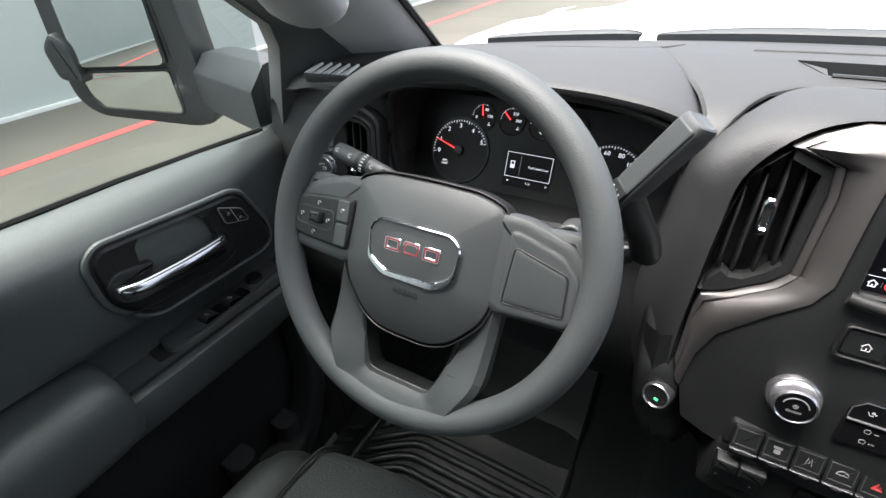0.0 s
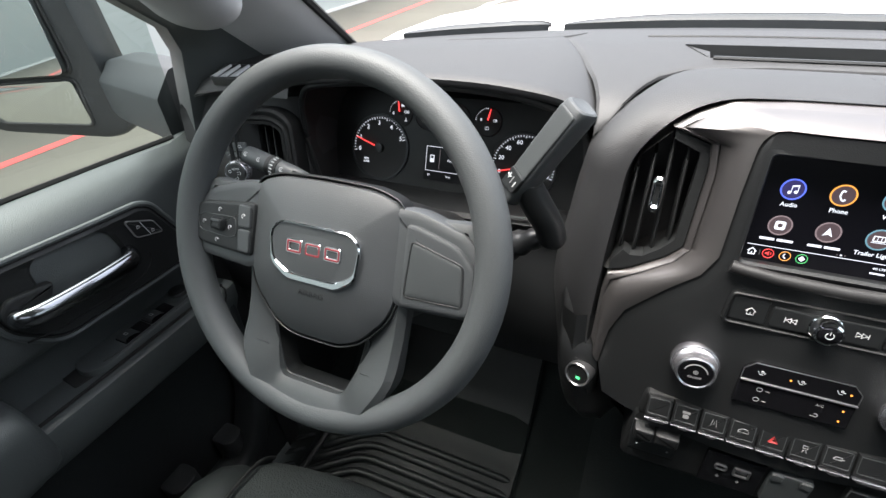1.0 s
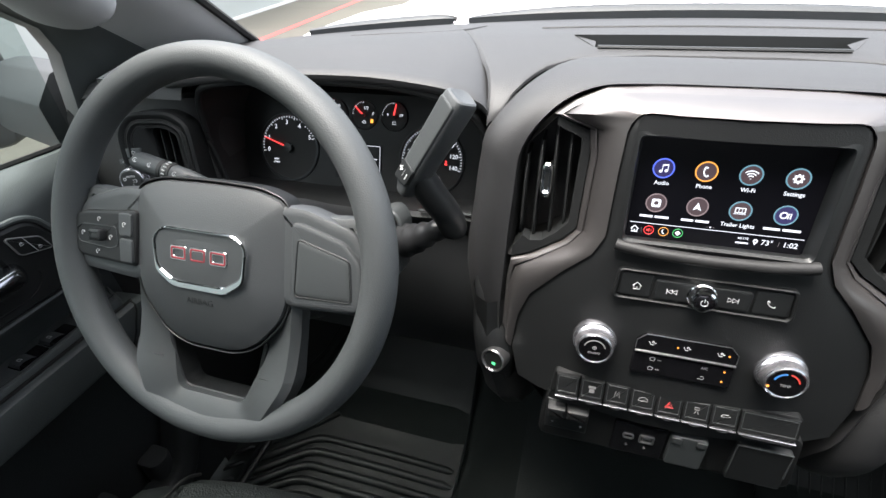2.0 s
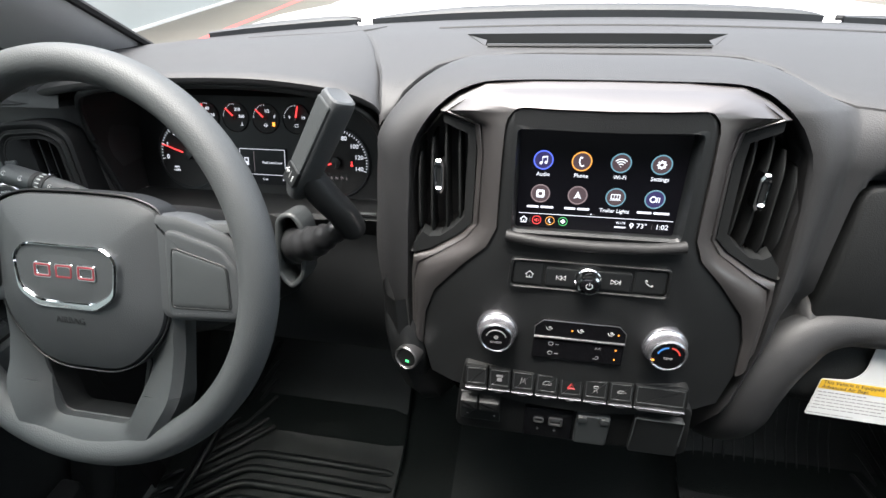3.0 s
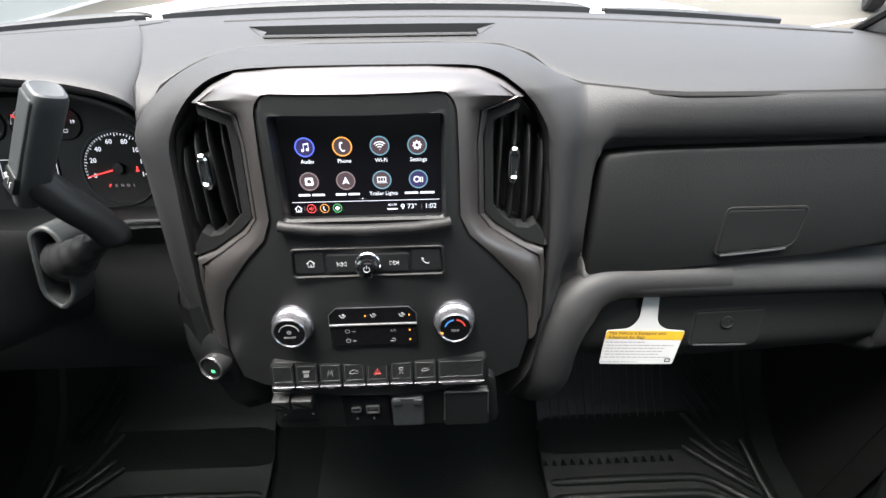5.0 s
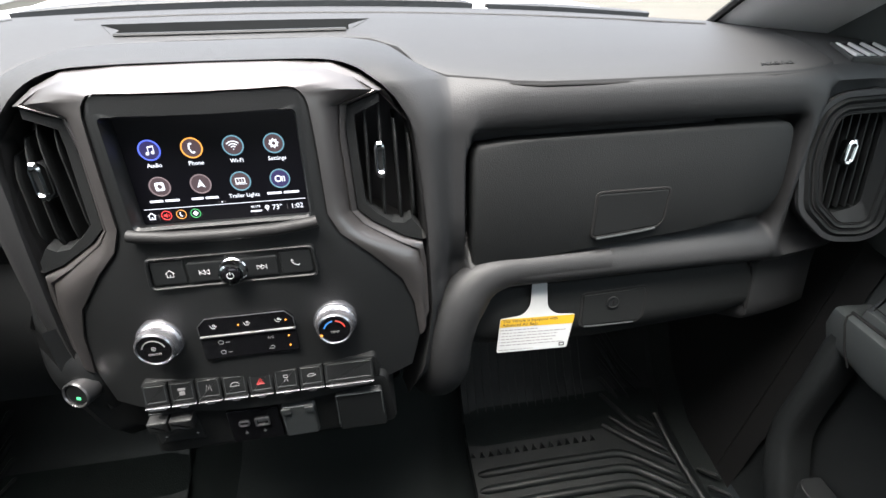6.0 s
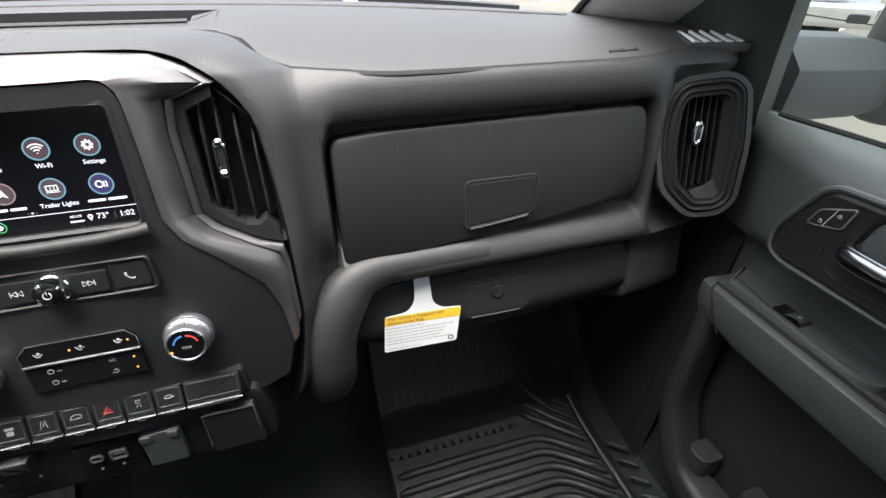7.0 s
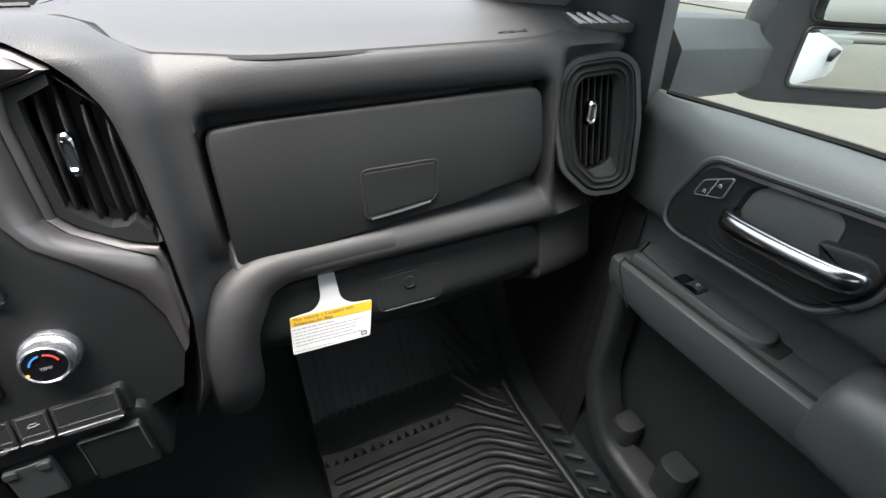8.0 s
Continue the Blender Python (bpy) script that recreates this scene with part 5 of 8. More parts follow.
ICON_FACE = glow("lit_icon_face", (0.20, 0.13, 0.15), 0.06)
MOON = glow("lit_rose_grey", (0.55, 0.42, 0.45), 0.07)
icons = [(-0.056, 1.400, L_BLUE, "Audio"), (-0.0187, 1.400, L_ORANGE, "Phone"), (0.0185, 1.400, L_CYAN, "Wi-Fi"), (0.056, 1.400, L_CYAN, "Settings"),
         (-0.056, 1.3655, MOON, ""), (-0.0187, 1.3655, MOON, ""), (0.0185, 1.3655, L_CYAN, "Trailer Lights"), (0.056, 1.3655, L_CYAN, "")]
for k, (u, z, edge, word) in enumerate(icons):
    m, ic = ring_icon(u, z, 0.0098, edge)
    b = nb()
    slab(b, disc(0, 0, 0.0086, 24), -0.0002, 0.0001, m, 0.0001)
    part("icon_face", b, ICON_FACE if k not in (0, 7) else glow("lit_icon_deep", (0.06, 0.05, 0.22), 0.08), ic)
    if k == 0:
        icon_fill("note", [disc(-0.0022, -0.003, 0.0015, 10), disc(0.0026, -0.0022, 0.0015, 10), box2(-0.0013, -0.003, -0.0007, 0.0036, 0.0001), box2(0.0035, -0.0022, 0.0041, 0.0042, 0.0001), [(-0.0013, 0.0022), (0.0041, 0.003), (0.0041, 0.0044), (-0.0013, 0.0036)]], m, L_WHITE, ic)
    elif k == 1:
        icon_lines("handset", [[(-0.0012, 0.0044), (-0.0022, 0.002), (-0.0022, -0.001), (-0.0008, -0.0038), (0.001, -0.0048)], [(-0.0012, 0.0044), (0.0006, 0.0036)], [(0.001, -0.0048), (0.0022, -0.0034)]], m, L_WHITE, ic, 0.0008)
    elif k == 2:
        icon_lines("waves", [arc(0, -0.0035, r, 45, 135, 8) for r in (0.0028, 0.0052, 0.0076)] + [[(0, -0.0038), (0, -0.0032)]], m, L_WHITE, ic, 0.0006)
    elif k == 3:
        b = nb()
        gear = []
        for q in range(32):
            rr = 0.0046 if q % 4 < 2 else 0.0036
            gear.append((rr * math.cos(q * math.pi / 16), rr * math.sin(q * math.pi / 16)))
        ring(b, gear, disc(0, 0, 0.0018, 16), -0.0002, 0.0005, m, 0.0001)
        part("gear", b, L_WHITE, ic)
    elif k == 4:
        b = nb()
        ring(b, box2(-0.0042, -0.0042, 0.0042, 0.0042, 0.002), disc(0, 0, 0.0022, 16), -0.0002, 0.0005, m, 0.0001)
        part("square_mark", b, L_WHITE, ic)
    elif k == 5:
        icon_fill("arrow_mark", [[(-0.0038, -0.0036), (0, -0.0018), (0.0038, -0.0036), (0, 0.0046)]], m, L_WHITE, ic)
    elif k == 6:
        b = nb()
        ring(b, box2(-0.0048, -0.002, 0.0044, 0.0034, 0.0006), box2(-0.004, -0.0012, 0.0036, 0.0026, 0.0003), -0.0002, 0.0005, m, 0.0001)
        part("trailer_mark", b, L_WHITE, ic)
        icon_lines("trailer_hitch", [[(-0.0055, -0.003), (0.0055, -0.003)], [(-0.0014, -0.001), (-0.0014, 0.0026)], [(0.0014, -0.001), (0.0014, 0.0026)]], m, L_WHITE, ic, 0.0003)
    else:
        b = nb()
        ring(b, disc(-0.0016, 0, 0.0034, 18), disc(-0.0016, 0, 0.0022, 18), -0.0002, 0.0005, m, 0.0001)
        part("round_mark", b, L_WHITE, ic)
        icon_lines("stem_mark", [[(0.0022, -0.003), (0.0022, 0.002), (0.0042, 0.002), (0.0042, -0.003)]], m, L_WHITE, ic, 0.0006)
    lm = at_uv(CM, u + 0.0008, cv(z - 0.0143), 0.0003)
    if word:
        text("icon_label", word, 0.0056, lm, L_WHITE, ic, wide=0.98)
    else:
        wdt = {4: 0.0135, 5: 0.0125, 7: 0.0155}[k]
        icon_fill("icon_label", [box2(-wdt, -0.0010, -0.0015, 0.0012, 0.0005), box2(0.0005, -0.0010, wdt, 0.0012, 0.0005)], lm, L_WHITE, ic)
bm = nb()
slab(bm, [(-0.0765, cv(1.3434)), (0.0775, cv(1.3434)), (0.0775, cv(1.3439)), (-0.0765, cv(1.3439))], 0, 0.0004, CM, 0.0001)
part("rule_line", bm, L_WHITE, ts)
icon_fill("page_dot", [disc(-0.006, cv(1.3462), 0.0005, 8), disc(0.0, cv(1.3462), 0.0005, 8)], at_uv(CM, 0, 0, 0.0003), L_GREY, ts)
icon_fill("page_dot", [disc(-0.003, cv(1.3462), 0.0008, 8)], at_uv(CM, 0, 0, 0.0003), L_WHITE, ts)
icon_lines("home_mark", HOUSE, at_uv(CM, -0.071, cv(1.3366), 0.0003) @ Matrix.Diagonal((0.85, 0.85, 1, 1)), L_WHITE, ts, 0.0006)
icon_lines("bar_mark", [[(-0.0645, cv(1.334)), (-0.0645, cv(1.339))]], at_uv(CM, 0, 0, 0.0003), L_GREY, ts, 0.0002)
for u, lit in ((-0.0575, L_RED), (-0.0437, L_ORANGE), (-0.0303, L_GREEN)):
    m, ic = ring_icon(u, 1.3366, 0.0048, lit, "shortcut")
    if lit is L_RED:
        icon_fill("speaker_mark", [[(-0.0024, -0.0008), (-0.001, -0.0008), (0.0006, -0.0022), (0.0006, 0.0022), (-0.001, 0.0008), (-0.0024, 0.0008)]], m, L_RED, ic)
        icon_lines("sound_mark", [arc(0.0004, 0, 0.002, -40, 40, 5)], m, L_RED, ic, 0.0003)
    elif lit is L_ORANGE:
        icon_lines("handset", [[(-0.0005, 0.0022), (-0.0013, 0.0004), (-0.0006, -0.0014), (0.0008, -0.0022)]], m, L_WHITE, ic, 0.0006)
    else:
        icon_fill("cross_mark", [disc(-0.0013, 0, 0.0012, 8), disc(0.0013, 0, 0.0012, 8), disc(0, 0.0013, 0.0012, 8), disc(0, -0.0013, 0.0012, 8)], m, L_WHITE, ic)
text("temperature", "73\u00b0", 0.0074, at_uv(CM, 0.0485, cv(1.3366), 0.0003), L_WHITE, ts)
text("clock_time", "1:02", 0.0074, at_uv(CM, 0.068, cv(1.3366), 0.0003), L_WHITE, ts)
icon_lines("bar_mark", [[(0.0583, cv(1.334)), (0.0583, cv(1.339))]], at_uv(CM, 0, 0, 0.0003), L_GREY, ts, 0.0002)
text("network_word", "4G LTE", 0.0030, at_uv(CM, 0.0275, cv(1.3388), 0.0003), L_WHITE, ts)
icon_fill("signal_bar", [box2(0.022, cv(1.3335), 0.033, cv(1.3349), 0.0003)], at_uv(CM, 0, 0, 0.0003), L_WHITE, ts)
b = nb()
ring(b, disc(0, 0.0008, 0.0021, 14), disc(0, 0.0008, 0.0010, 12), -0.0002, 0.0004, at_uv(CM, 0.0385, cv(1.3366), 0.0003), 0.0001)
pm = part("place_mark", b, L_WHITE, ts)
icon_fill("place_tip", [[(-0.0014, -0.0006), (0.0014, -0.0006), (0, -0.0034)]], at_uv(CM, 0.0385, cv(1.3366), 0.0003), L_WHITE, pm)

# ---- air vents ----
def tab_on(m, parent, w=0.0, h=0.019):
    b = nb()
    ring(b, rounded([(-0.0055, -h * 0.7), (-0.003, -h), (0.003, -h), (0.0055, -h * 0.7), (0.0055, h * 0.7), (0.003, h), (-0.003, h), (-0.0055, h * 0.7)], 0.0015, 3), box2(-0.0024, -h * 0.6, 0.0024, h * 0.6, 0.0015), w - 0.006, w + 0.011, m, 0.0022)
    t_ = part("vent_tab", b, CHROME, parent, "chrome direction tab")
    b = nb()
    slab(b, box2(-0.0026, -h * 0.66, 0.0026, h * 0.66, 0.001), w - 0.006, w + 0.0085, m, 0.0005)
    part("tab_grip", b, SMOOTH, t_)


for s in (-1, 1):
    v = thing("air_vent", (s * 0.16, 0.75, 1.29), "black centre air vent with upright slats and chrome tab", "air vent", "air vents")
    well = [(0.1275, 1.424), (0.1605, 1.4365), (0.189, 1.406), (0.199, 1.35), (0.2025, 1.275), (0.178, 1.282), (0.1435, 1.304), (0.1295, 1.318)]
    b = nb()
    lp = rounded(well, 0.004, 3)
    A = [Vector((s * p[0], ty(p[1]) + 0.002, p[1])) for p in lp]
    B = [Vector((s * (0.166 + (p[0] - 0.166) * 0.93), ty(p[1]) + 0.05, 1.36 + (p[1] - 1.36) * 0.95)) for p in lp]
    loft(b, [A, B], closed=True)
    b.faces.new([b.verts.new(p + Vector((0, 0.0005, 0))) for p in B])
    part("vent_well", b, DARK, v)
    b = nb()
    bez = [(0.135, 1.4165), (0.1605, 1.4275), (0.1605, 1.4365), (0.1275, 1.4245), (0.1255, 1.40), (0.1285, 1.319), (0.143, 1.3045), (0.177, 1.2835), (0.1975, 1.2765), (0.1965, 1.289), (0.186, 1.3035), (0.178, 1.2985), (0.165, 1.300), (0.149, 1.312), (0.1375, 1.3245), (0.1345, 1.40)]
    f = [Vector((s * x, ty(z) - 0.0005, z)) for x, z in bez]
    k_ = [p + Vector((0, 0.018, 0)) for p in f]
    va, vb = [b.verts.new(p) for p in f], [b.verts.new(p) for p in k_]
    bridge(b, va, vb)
    b.faces.new(va)
    part("vent_bezel", b, LID, v, flat=True)
    for x0, x1, zt, zb in ((0.1446, 0.1423, 1.4195, 1.303), (0.1595, 0.1572, 1.423, 1.295), (0.1742, 0.1754, 1.406, 1.294), (0.1885, 0.190, 1.39, 1.298)):
        b = nb()
        rows = []
        for q in range(11):
            fz = q / 10
            z = zt + (zb - zt) * fz
            x = x0 + (x1 - x0) * fz
            y = ty(z) + 0.014 - 0.009 * min(1, 5 * fz, 6 * (1 - fz)) ** 0.6
            rows.append([(s * (x + dx), y + dy, z) for dx, dy in ((-0.0012, 0.03), (-0.0018, 0.006), (-0.0016, 0.002), (-0.0006, 0.0), (0.0008, 0.0), (0.0018, 0.002), (0.002, 0.006), (0.0016, 0.03))])
        loft(b, rows, closed=True, caps=True)
        part("vent_slat", b, LID, v)
    tab_on(plane_at(-0.1655 if s < 0 else 0.157, ty(1.37) + 0.004, 1.370, 0.2, 0), v)

for s in (-1, 1):
    cx = 0.757 if s > 0 else -0.695
    VM = plane_at(cx, 0.745, 1.325, 0.26, -20 * s)
    v = thing("air_vent", (cx, 0.75, 1.22), "black outer air vent with upright slats in a layered bezel", "air vent", "air vents")
    outl = rounded([(s * p[0], p[1]) for p in ((-0.043, 0.066), (-0.02, 0.084), (0.036, 0.086), (0.057, 0.062), (0.061, -0.02), (0.056, -0.094), (0.022, -0.108), (-0.022, -0.082), (-0.043, -0.045))], 0.014, 5)
    midl = rounded([(s * p[0], p[1]) for p in ((-0.036, 0.058), (-0.015, 0.074), (0.031, 0.076), (0.047, 0.056), (0.051, -0.018), (0.046, -0.084), (0.02, -0.096), (-0.018, -0.073), (-0.036, -0.042))], 0.012, 5)
    innl = rounded([(s * (p[0] if s > 0 or p[0] < 0 else p[0] * 0.35), p[1]) for p in ((-0.029, 0.05), (-0.024, 0.056), (0.024, 0.064), (0.033, 0.055), (0.035, -0.01), (0.031, -0.064), (0.008, -0.076), (-0.024, -0.044))], 0.006, 4)
    if s > 0:
        outl = rounded([(-0.053, 0.024), (-0.0495, 0.056), (-0.034, 0.074), (0.024, 0.083), (0.046, 0.069), (0.060, -0.001), (0.062, -0.080), (0.046, -0.097), (0.006, -0.102), (-0.035, -0.068), (-0.0505, -0.012)], 0.014, 5)
        midl = inset(outl, 0.0085)
        innl = rounded([(-0.0373, 0.0452), (-0.0285, 0.0575), (0.0142, 0.0607), (0.0235, 0.0507), (0.0326, -0.0537), (0.024, -0.063), (-0.0011, -0.0736), (-0.0228, -0.0496)], 0.005, 4)
    if s > 0:
        b = nb()
        ring(b, inset(outl, -0.008), inset(outl, -0.0008), -0.075, 0.008, VM, 0.007, 0.0085)
        part("vent_shroud", b, PAD, v, "padded dash edge wrapped round the vent")
    b = nb()
    ring(b, outl, midl, -0.05, 0.010, VM, 0.0035, 0.009)
    part("outer_bezel", b, LID, v)
    step = inset(midl, 0.0085)
    b = nb()
    ring(b, inset(midl, 0.0012), step, -0.03, 0.0105, VM, 0.003, 0.0095)
    part("middle_bezel", b, LID, v)
    b = nb()
    ring(b, inset(step, 0.0008), innl, -0.03, 0.0085, VM, 0.002, 0.001)
    part("inner_bezel", b, LID, v)
    for lp in (inset(midl, 0.0006), inset(step, 0.0004)):
        b = nb()
        tube(b, [VM @ Vector((p[0], p[1], 0.0072)) for p in lp], 0.0012, 6, closed=True)
        part("bezel_gap", b, SEAM, v)
    b = nb()
    slab(b, inset(innl, -0.002), -0.04, -0.028, VM, 0.001)
    part("vent_well", b, DARK, v)
    for q in range(6 if s > 0 else 3):
        x0, x1 = (-0.031 + 0.0093 * q, -0.019 + 0.0093 * q) if s > 0 else (-0.022 + 0.0115 * q, -0.018 + 0.0115 * q)
        b = nb()
        slab(b, [(s * x0 - 0.0008, 0.057 + 0.001 * q), (s * x0 + 0.0008, 0.057 + 0.001 * q), (s * x1 + 0.0008, -0.066 + 0.002 * abs(q - 2)), (s * x1 - 0.0008, -0.066 + 0.002 * abs(q - 2))], -0.028, -0.003, VM, 0.0004)
        part("vent_slat", b, LID, v)
    tab_on(at_uv(VM, -0.006 if s > 0 else 0.001, 0.010 if s > 0 else 0.002, 0.0), v, 0.0, 0.016)

# ---- driver's side of the dashboard ----
bm = nb()
lipz = [(-0.715, 1.425, 0.80), (-0.69, 1.437, 0.785), (-0.65, 1.446, 0.777), (-0.58, 1.455, 0.772), (-0.48, 1.461, 0.77), (-0.38, 1.461, 0.772), (-0.31, 1.453, 0.776), (-0.28, 1.445, 0.78), (-0.262, 1.437, 0.783), (-0.251, 1.428, 0.785), (-0.2455, 1.414, 0.787)]
cols_ = []
for x, zl, yl in lipz:
    yb = YB(x) - 0.004
    base = topz(0.80)
    rise = 0.010 * math.exp(-((x + 0.45) / 0.2) ** 2)
    r = [(x, yl + 0.012, zl - 0.010), (x, yl + 0.003, zl - 0.008), (x, yl, zl - 0.002), (x, yl + 0.004, zl + 0.004)]
    for f in (0.12, 0.28, 0.48, 0.7, 0.88, 1.0):
        y = yl + 0.01 + (yb - yl - 0.01) * f
        edge = zl + 0.006
        r.append((x, y, edge + (topz(y) - fall(x, y) - edge) * (1 - (1 - f) ** 2.2) + rise * math.sin(math.pi * min(1, f * 1.2)) * (1 if f < 0.84 else 0)))
    pull = max(0.0, (x + 0.45) / 0.2045) ** 2
    cols_.append(smooth_path([(px + pull * (hood_seam(py) + 0.2455), py, pz) for px, py, pz in r], 2))
rows = [smooth_path([c[k] for c in cols_], 4) for k in range(len(cols_[0]))]
loft(bm, rows)
part("cluster_hood", bm, PAD, dash, "padded hood over the gauges")
# tunnel from the hood's lip to the gauges
bm = nb()
lip_pts = [(-0.655, 0.80, 1.275), (-0.662, 0.80, 1.34), (-0.66, 0.80, 1.39), (-0.648, 0.795, 1.42), (-0.62, 0.785, 1.438), (-0.56, 0.782, 1.447), (-0.46, 0.78, 1.452), (-0.36, 0.782, 1.449), (-0.30, 0.786, 1.438), (-0.262, 0.792, 1.42), (-0.247, 0.80, 1.385), (-0.246, 0.80, 1.33), (-0.246, 0.80, 1.275)]
bk = [(-0.46 + (x + 0.46) * 0.985 - 0.004, 0.866 + 0.4 * (z2 - 1.312) + 0.002, z2) for (x, y, z) in lip_pts for z2 in (1.26 + (z - 1.275) * 0.90,)]
md = [tuple(0.5 * (a + b) for a, b in zip(p, q)) for p, q in zip(lip_pts, bk)]
loft(bm, [smooth_path(r, 4) for r in (lip_pts, md, bk)])
part("cluster_tunnel", bm, DARK, dash, "dark gauge tunnel")
bm = nb()
tube(bm, smooth_path(lip_pts, 4), 0.0045, 8)
part("tunnel_edge", bm, SMOOTH, dash)
# ledge and knee panel
bm = nb()
rows = []
for x in (-0.70, -0.64, -0.55, -0.46, -0.36, -0.28, -0.245):
    dip = 0.012 * math.exp(-((x + 0.46) / 0.10) ** 2)
    rows.append([(x, 0.87, 1.262), (x, 0.835, 1.272), (x, 0.80, 1.281 - dip), (x, 0.79, 1.281 - dip), (x, 0.785, 1.275 - dip), (x, 0.79, 1.262), (x, 0.80, 1.24), (x, 0.79, 1.20), (x, 0.775, 1.16), (x, 0.77, 1.08), (x, 0.785, 1.02), (x, 0.84, 0.985), (x, 0.98, 0.97)])
loft(bm, rows)
part("knee_panel", bm, HARD, dash)
bm = nb()
tube(bm, [(-0.335, 0.7855, 1.283), (-0.30, 0.7855, 1.2845), (-0.262, 0.786, 1.2845)], 0.0022, 6)
part("ledge_strip", bm, GREYSP, dash)
# housing round the driver's vent, with the lamp switch
bm = nb()
DR = [(0.86, 1.437), (0.80, 1.436), (0.785, 1.431), (0.774, 1.424), (0.766, 1.412), (0.763, 1.39), (0.757, 1.36), (0.745, 1.31), (0.735, 1.26), (0.730, 1.21), (0.73, 1.15), (0.735, 1.08), (0.76, 1.03), (0.85, 1.01)]
rows = []
for x, back in ((-0.88, 0.0), (-0.84, 0.0), (-0.78, 0.0), (-0.74, 0.0), (-0.71, 0.003), (-0.69, 0.006), (-0.672, 0.014), (-0.664, 0.024), (-0.661, 0.05), (-0.663, 0.11)):
    rows.append([(x, min(y + back + (0.03 if -0.85 < x < -0.66 and 1.19 < z < 1.415 else 0), 0.9), z - 0.9 * max(0, -x - 0.8) ** 1.4 - (0.012 if back > 0.03 else 0) * (1 if z > 1.4 else 0)) for y, z in DR])
loft(bm, rows)
part("driver_front", bm, PAD, dash, "grained driver-side facing")
bm = nb()
rows = []
for x in (-0.885, -0.87, -0.84, -0.80, -0.76, -0.72, -0.66):
    drop = 0.0 if x > -0.8 else 0.9 * (-x - 0.8) ** 1.4
    rows.append([(x, y, topz(y) - drop - fall(x, y) + dz) for y, dz in ((0.776, -0.016), (0.781, -0.007), (0.79, -0.001), (0.84, 0), (0.90, 0), (0.965, 0))])
loft(bm, rows)
part("end_cap", bm, PAD, dash)
LV = plane_at(-0.70, 0.745, 1.325, 0.26, 20)
lsw = thing("lamp_switch", (-0.745, 0.735, 1.3), "round knurled headlamp switch with small buttons", "lamp switch")
kf = at_uv(LV, -0.042, -0.005, 0.007)
bm = nb()
lathe(bm, [(0.019, -0.01), (0.019, 0.004), (0.0178, 0.0055), (0.0172, 0.014), (0.0160, 0.0155), (0.0148, 0.0150)], kf, 36)
knob = part("switch_knob", bm, KNURL, lsw, "knurled silver knob")
bm = nb()
for q in range(36):
    a = math.pi * 2 * q / 36
    tube(bm, [kf @ Vector((0.0176 * math.cos(a), 0.0176 * math.sin(a), 0.0055)), kf @ Vector((0.0172 * math.cos(a), 0.0172 * math.sin(a), 0.0142))], 0.0006, 5)
part("knob_teeth", bm, KNURL, knob)
bm = nb()
lathe(bm, [(0.0149, 0.012), (0.0147, 0.0158), (0.0138, 0.0166), (0.0005, 0.0170)], kf, 32)
part("knob_cap", bm, SMOOTH, knob)
text("auto_word", "AUTO", 0.0042, at_uv(kf, 0.001, 0.0062, 0.0170), MARK, knob)
icon_lines("lamp_mark", [arc(0.0, 0.0, 0.0022, -90, 90, 6), [(-0.003, 0.0015), (-0.001, 0.0015)], [(-0.003, -0.0015), (-0.001, -0.0015)]], at_uv(kf, 0.006, 0.0, 0.0170), MARK, knob)
icon_lines("lamp_mark", [arc(0.0, 0.0, 0.002, 0, 360, 8)], at_uv(kf, -0.008, 0.003, 0.0169), MARK, knob)
icon_lines("lamp_mark", [arc(0.0, 0.0, 0.0022, -90, 90, 6), [(-0.003, 0), (-0.001, 0)]], at_uv(kf, 0.001, -0.0075, 0.0169), MARK, knob)
for u0, v0, u1, v1 in ((-0.0455, 0.0250, -0.0245, 0.0380), (-0.0580, 0.0165, -0.0470, 0.0240), (-0.0455, 0.0165, -0.0355, 0.0240), (-0.0345, 0.0165, -0.0245, 0.0240)):
    bm = nb()
    slab(bm, box2(u0, v0, u1, v1, 0.002), -0.01, 0.0105, LV, 0.0012)
    key = part("lamp_button", bm, HUBSKIN, lsw)
    icon_lines("button_mark", [[(-0.004, -0.001), (0.004, -0.001)], arc(0, 0, 0.0024, 0, 180, 6)] if v1 > 0.03 else [[(-0.0012, 0), (0.0012, 0)]], at_uv(LV, (u0 + u1) / 2, (v0 + v1) / 2, 0.0107), MARK, key, 0.0003)

# ---- gauges ----
KM = plane_at(-0.459, 0.866, 1.312, 0.4)


def kv(z):
    return (z - 1.312) * 1.077


cl = thing("gauge_cluster", (-0.459, 0.85, 1.27), "dark gauge cluster with red needles and a lit message panel", "gauges")
bm = nb()
slab(bm, rounded([(-0.205, kv(1.262)), (0.212, kv(1.262)), (0.212, kv(1.40)), (0.15, kv(1.43)), (-0.15, kv(1.43)), (-0.205, kv(1.40))], 0.02), -0.01, -0.001, KM, 0.002)
part("cluster_face", bm, mat("gauge_face", (0.007, 0.008, 0.0085), 0.5, vary=0.1), cl)


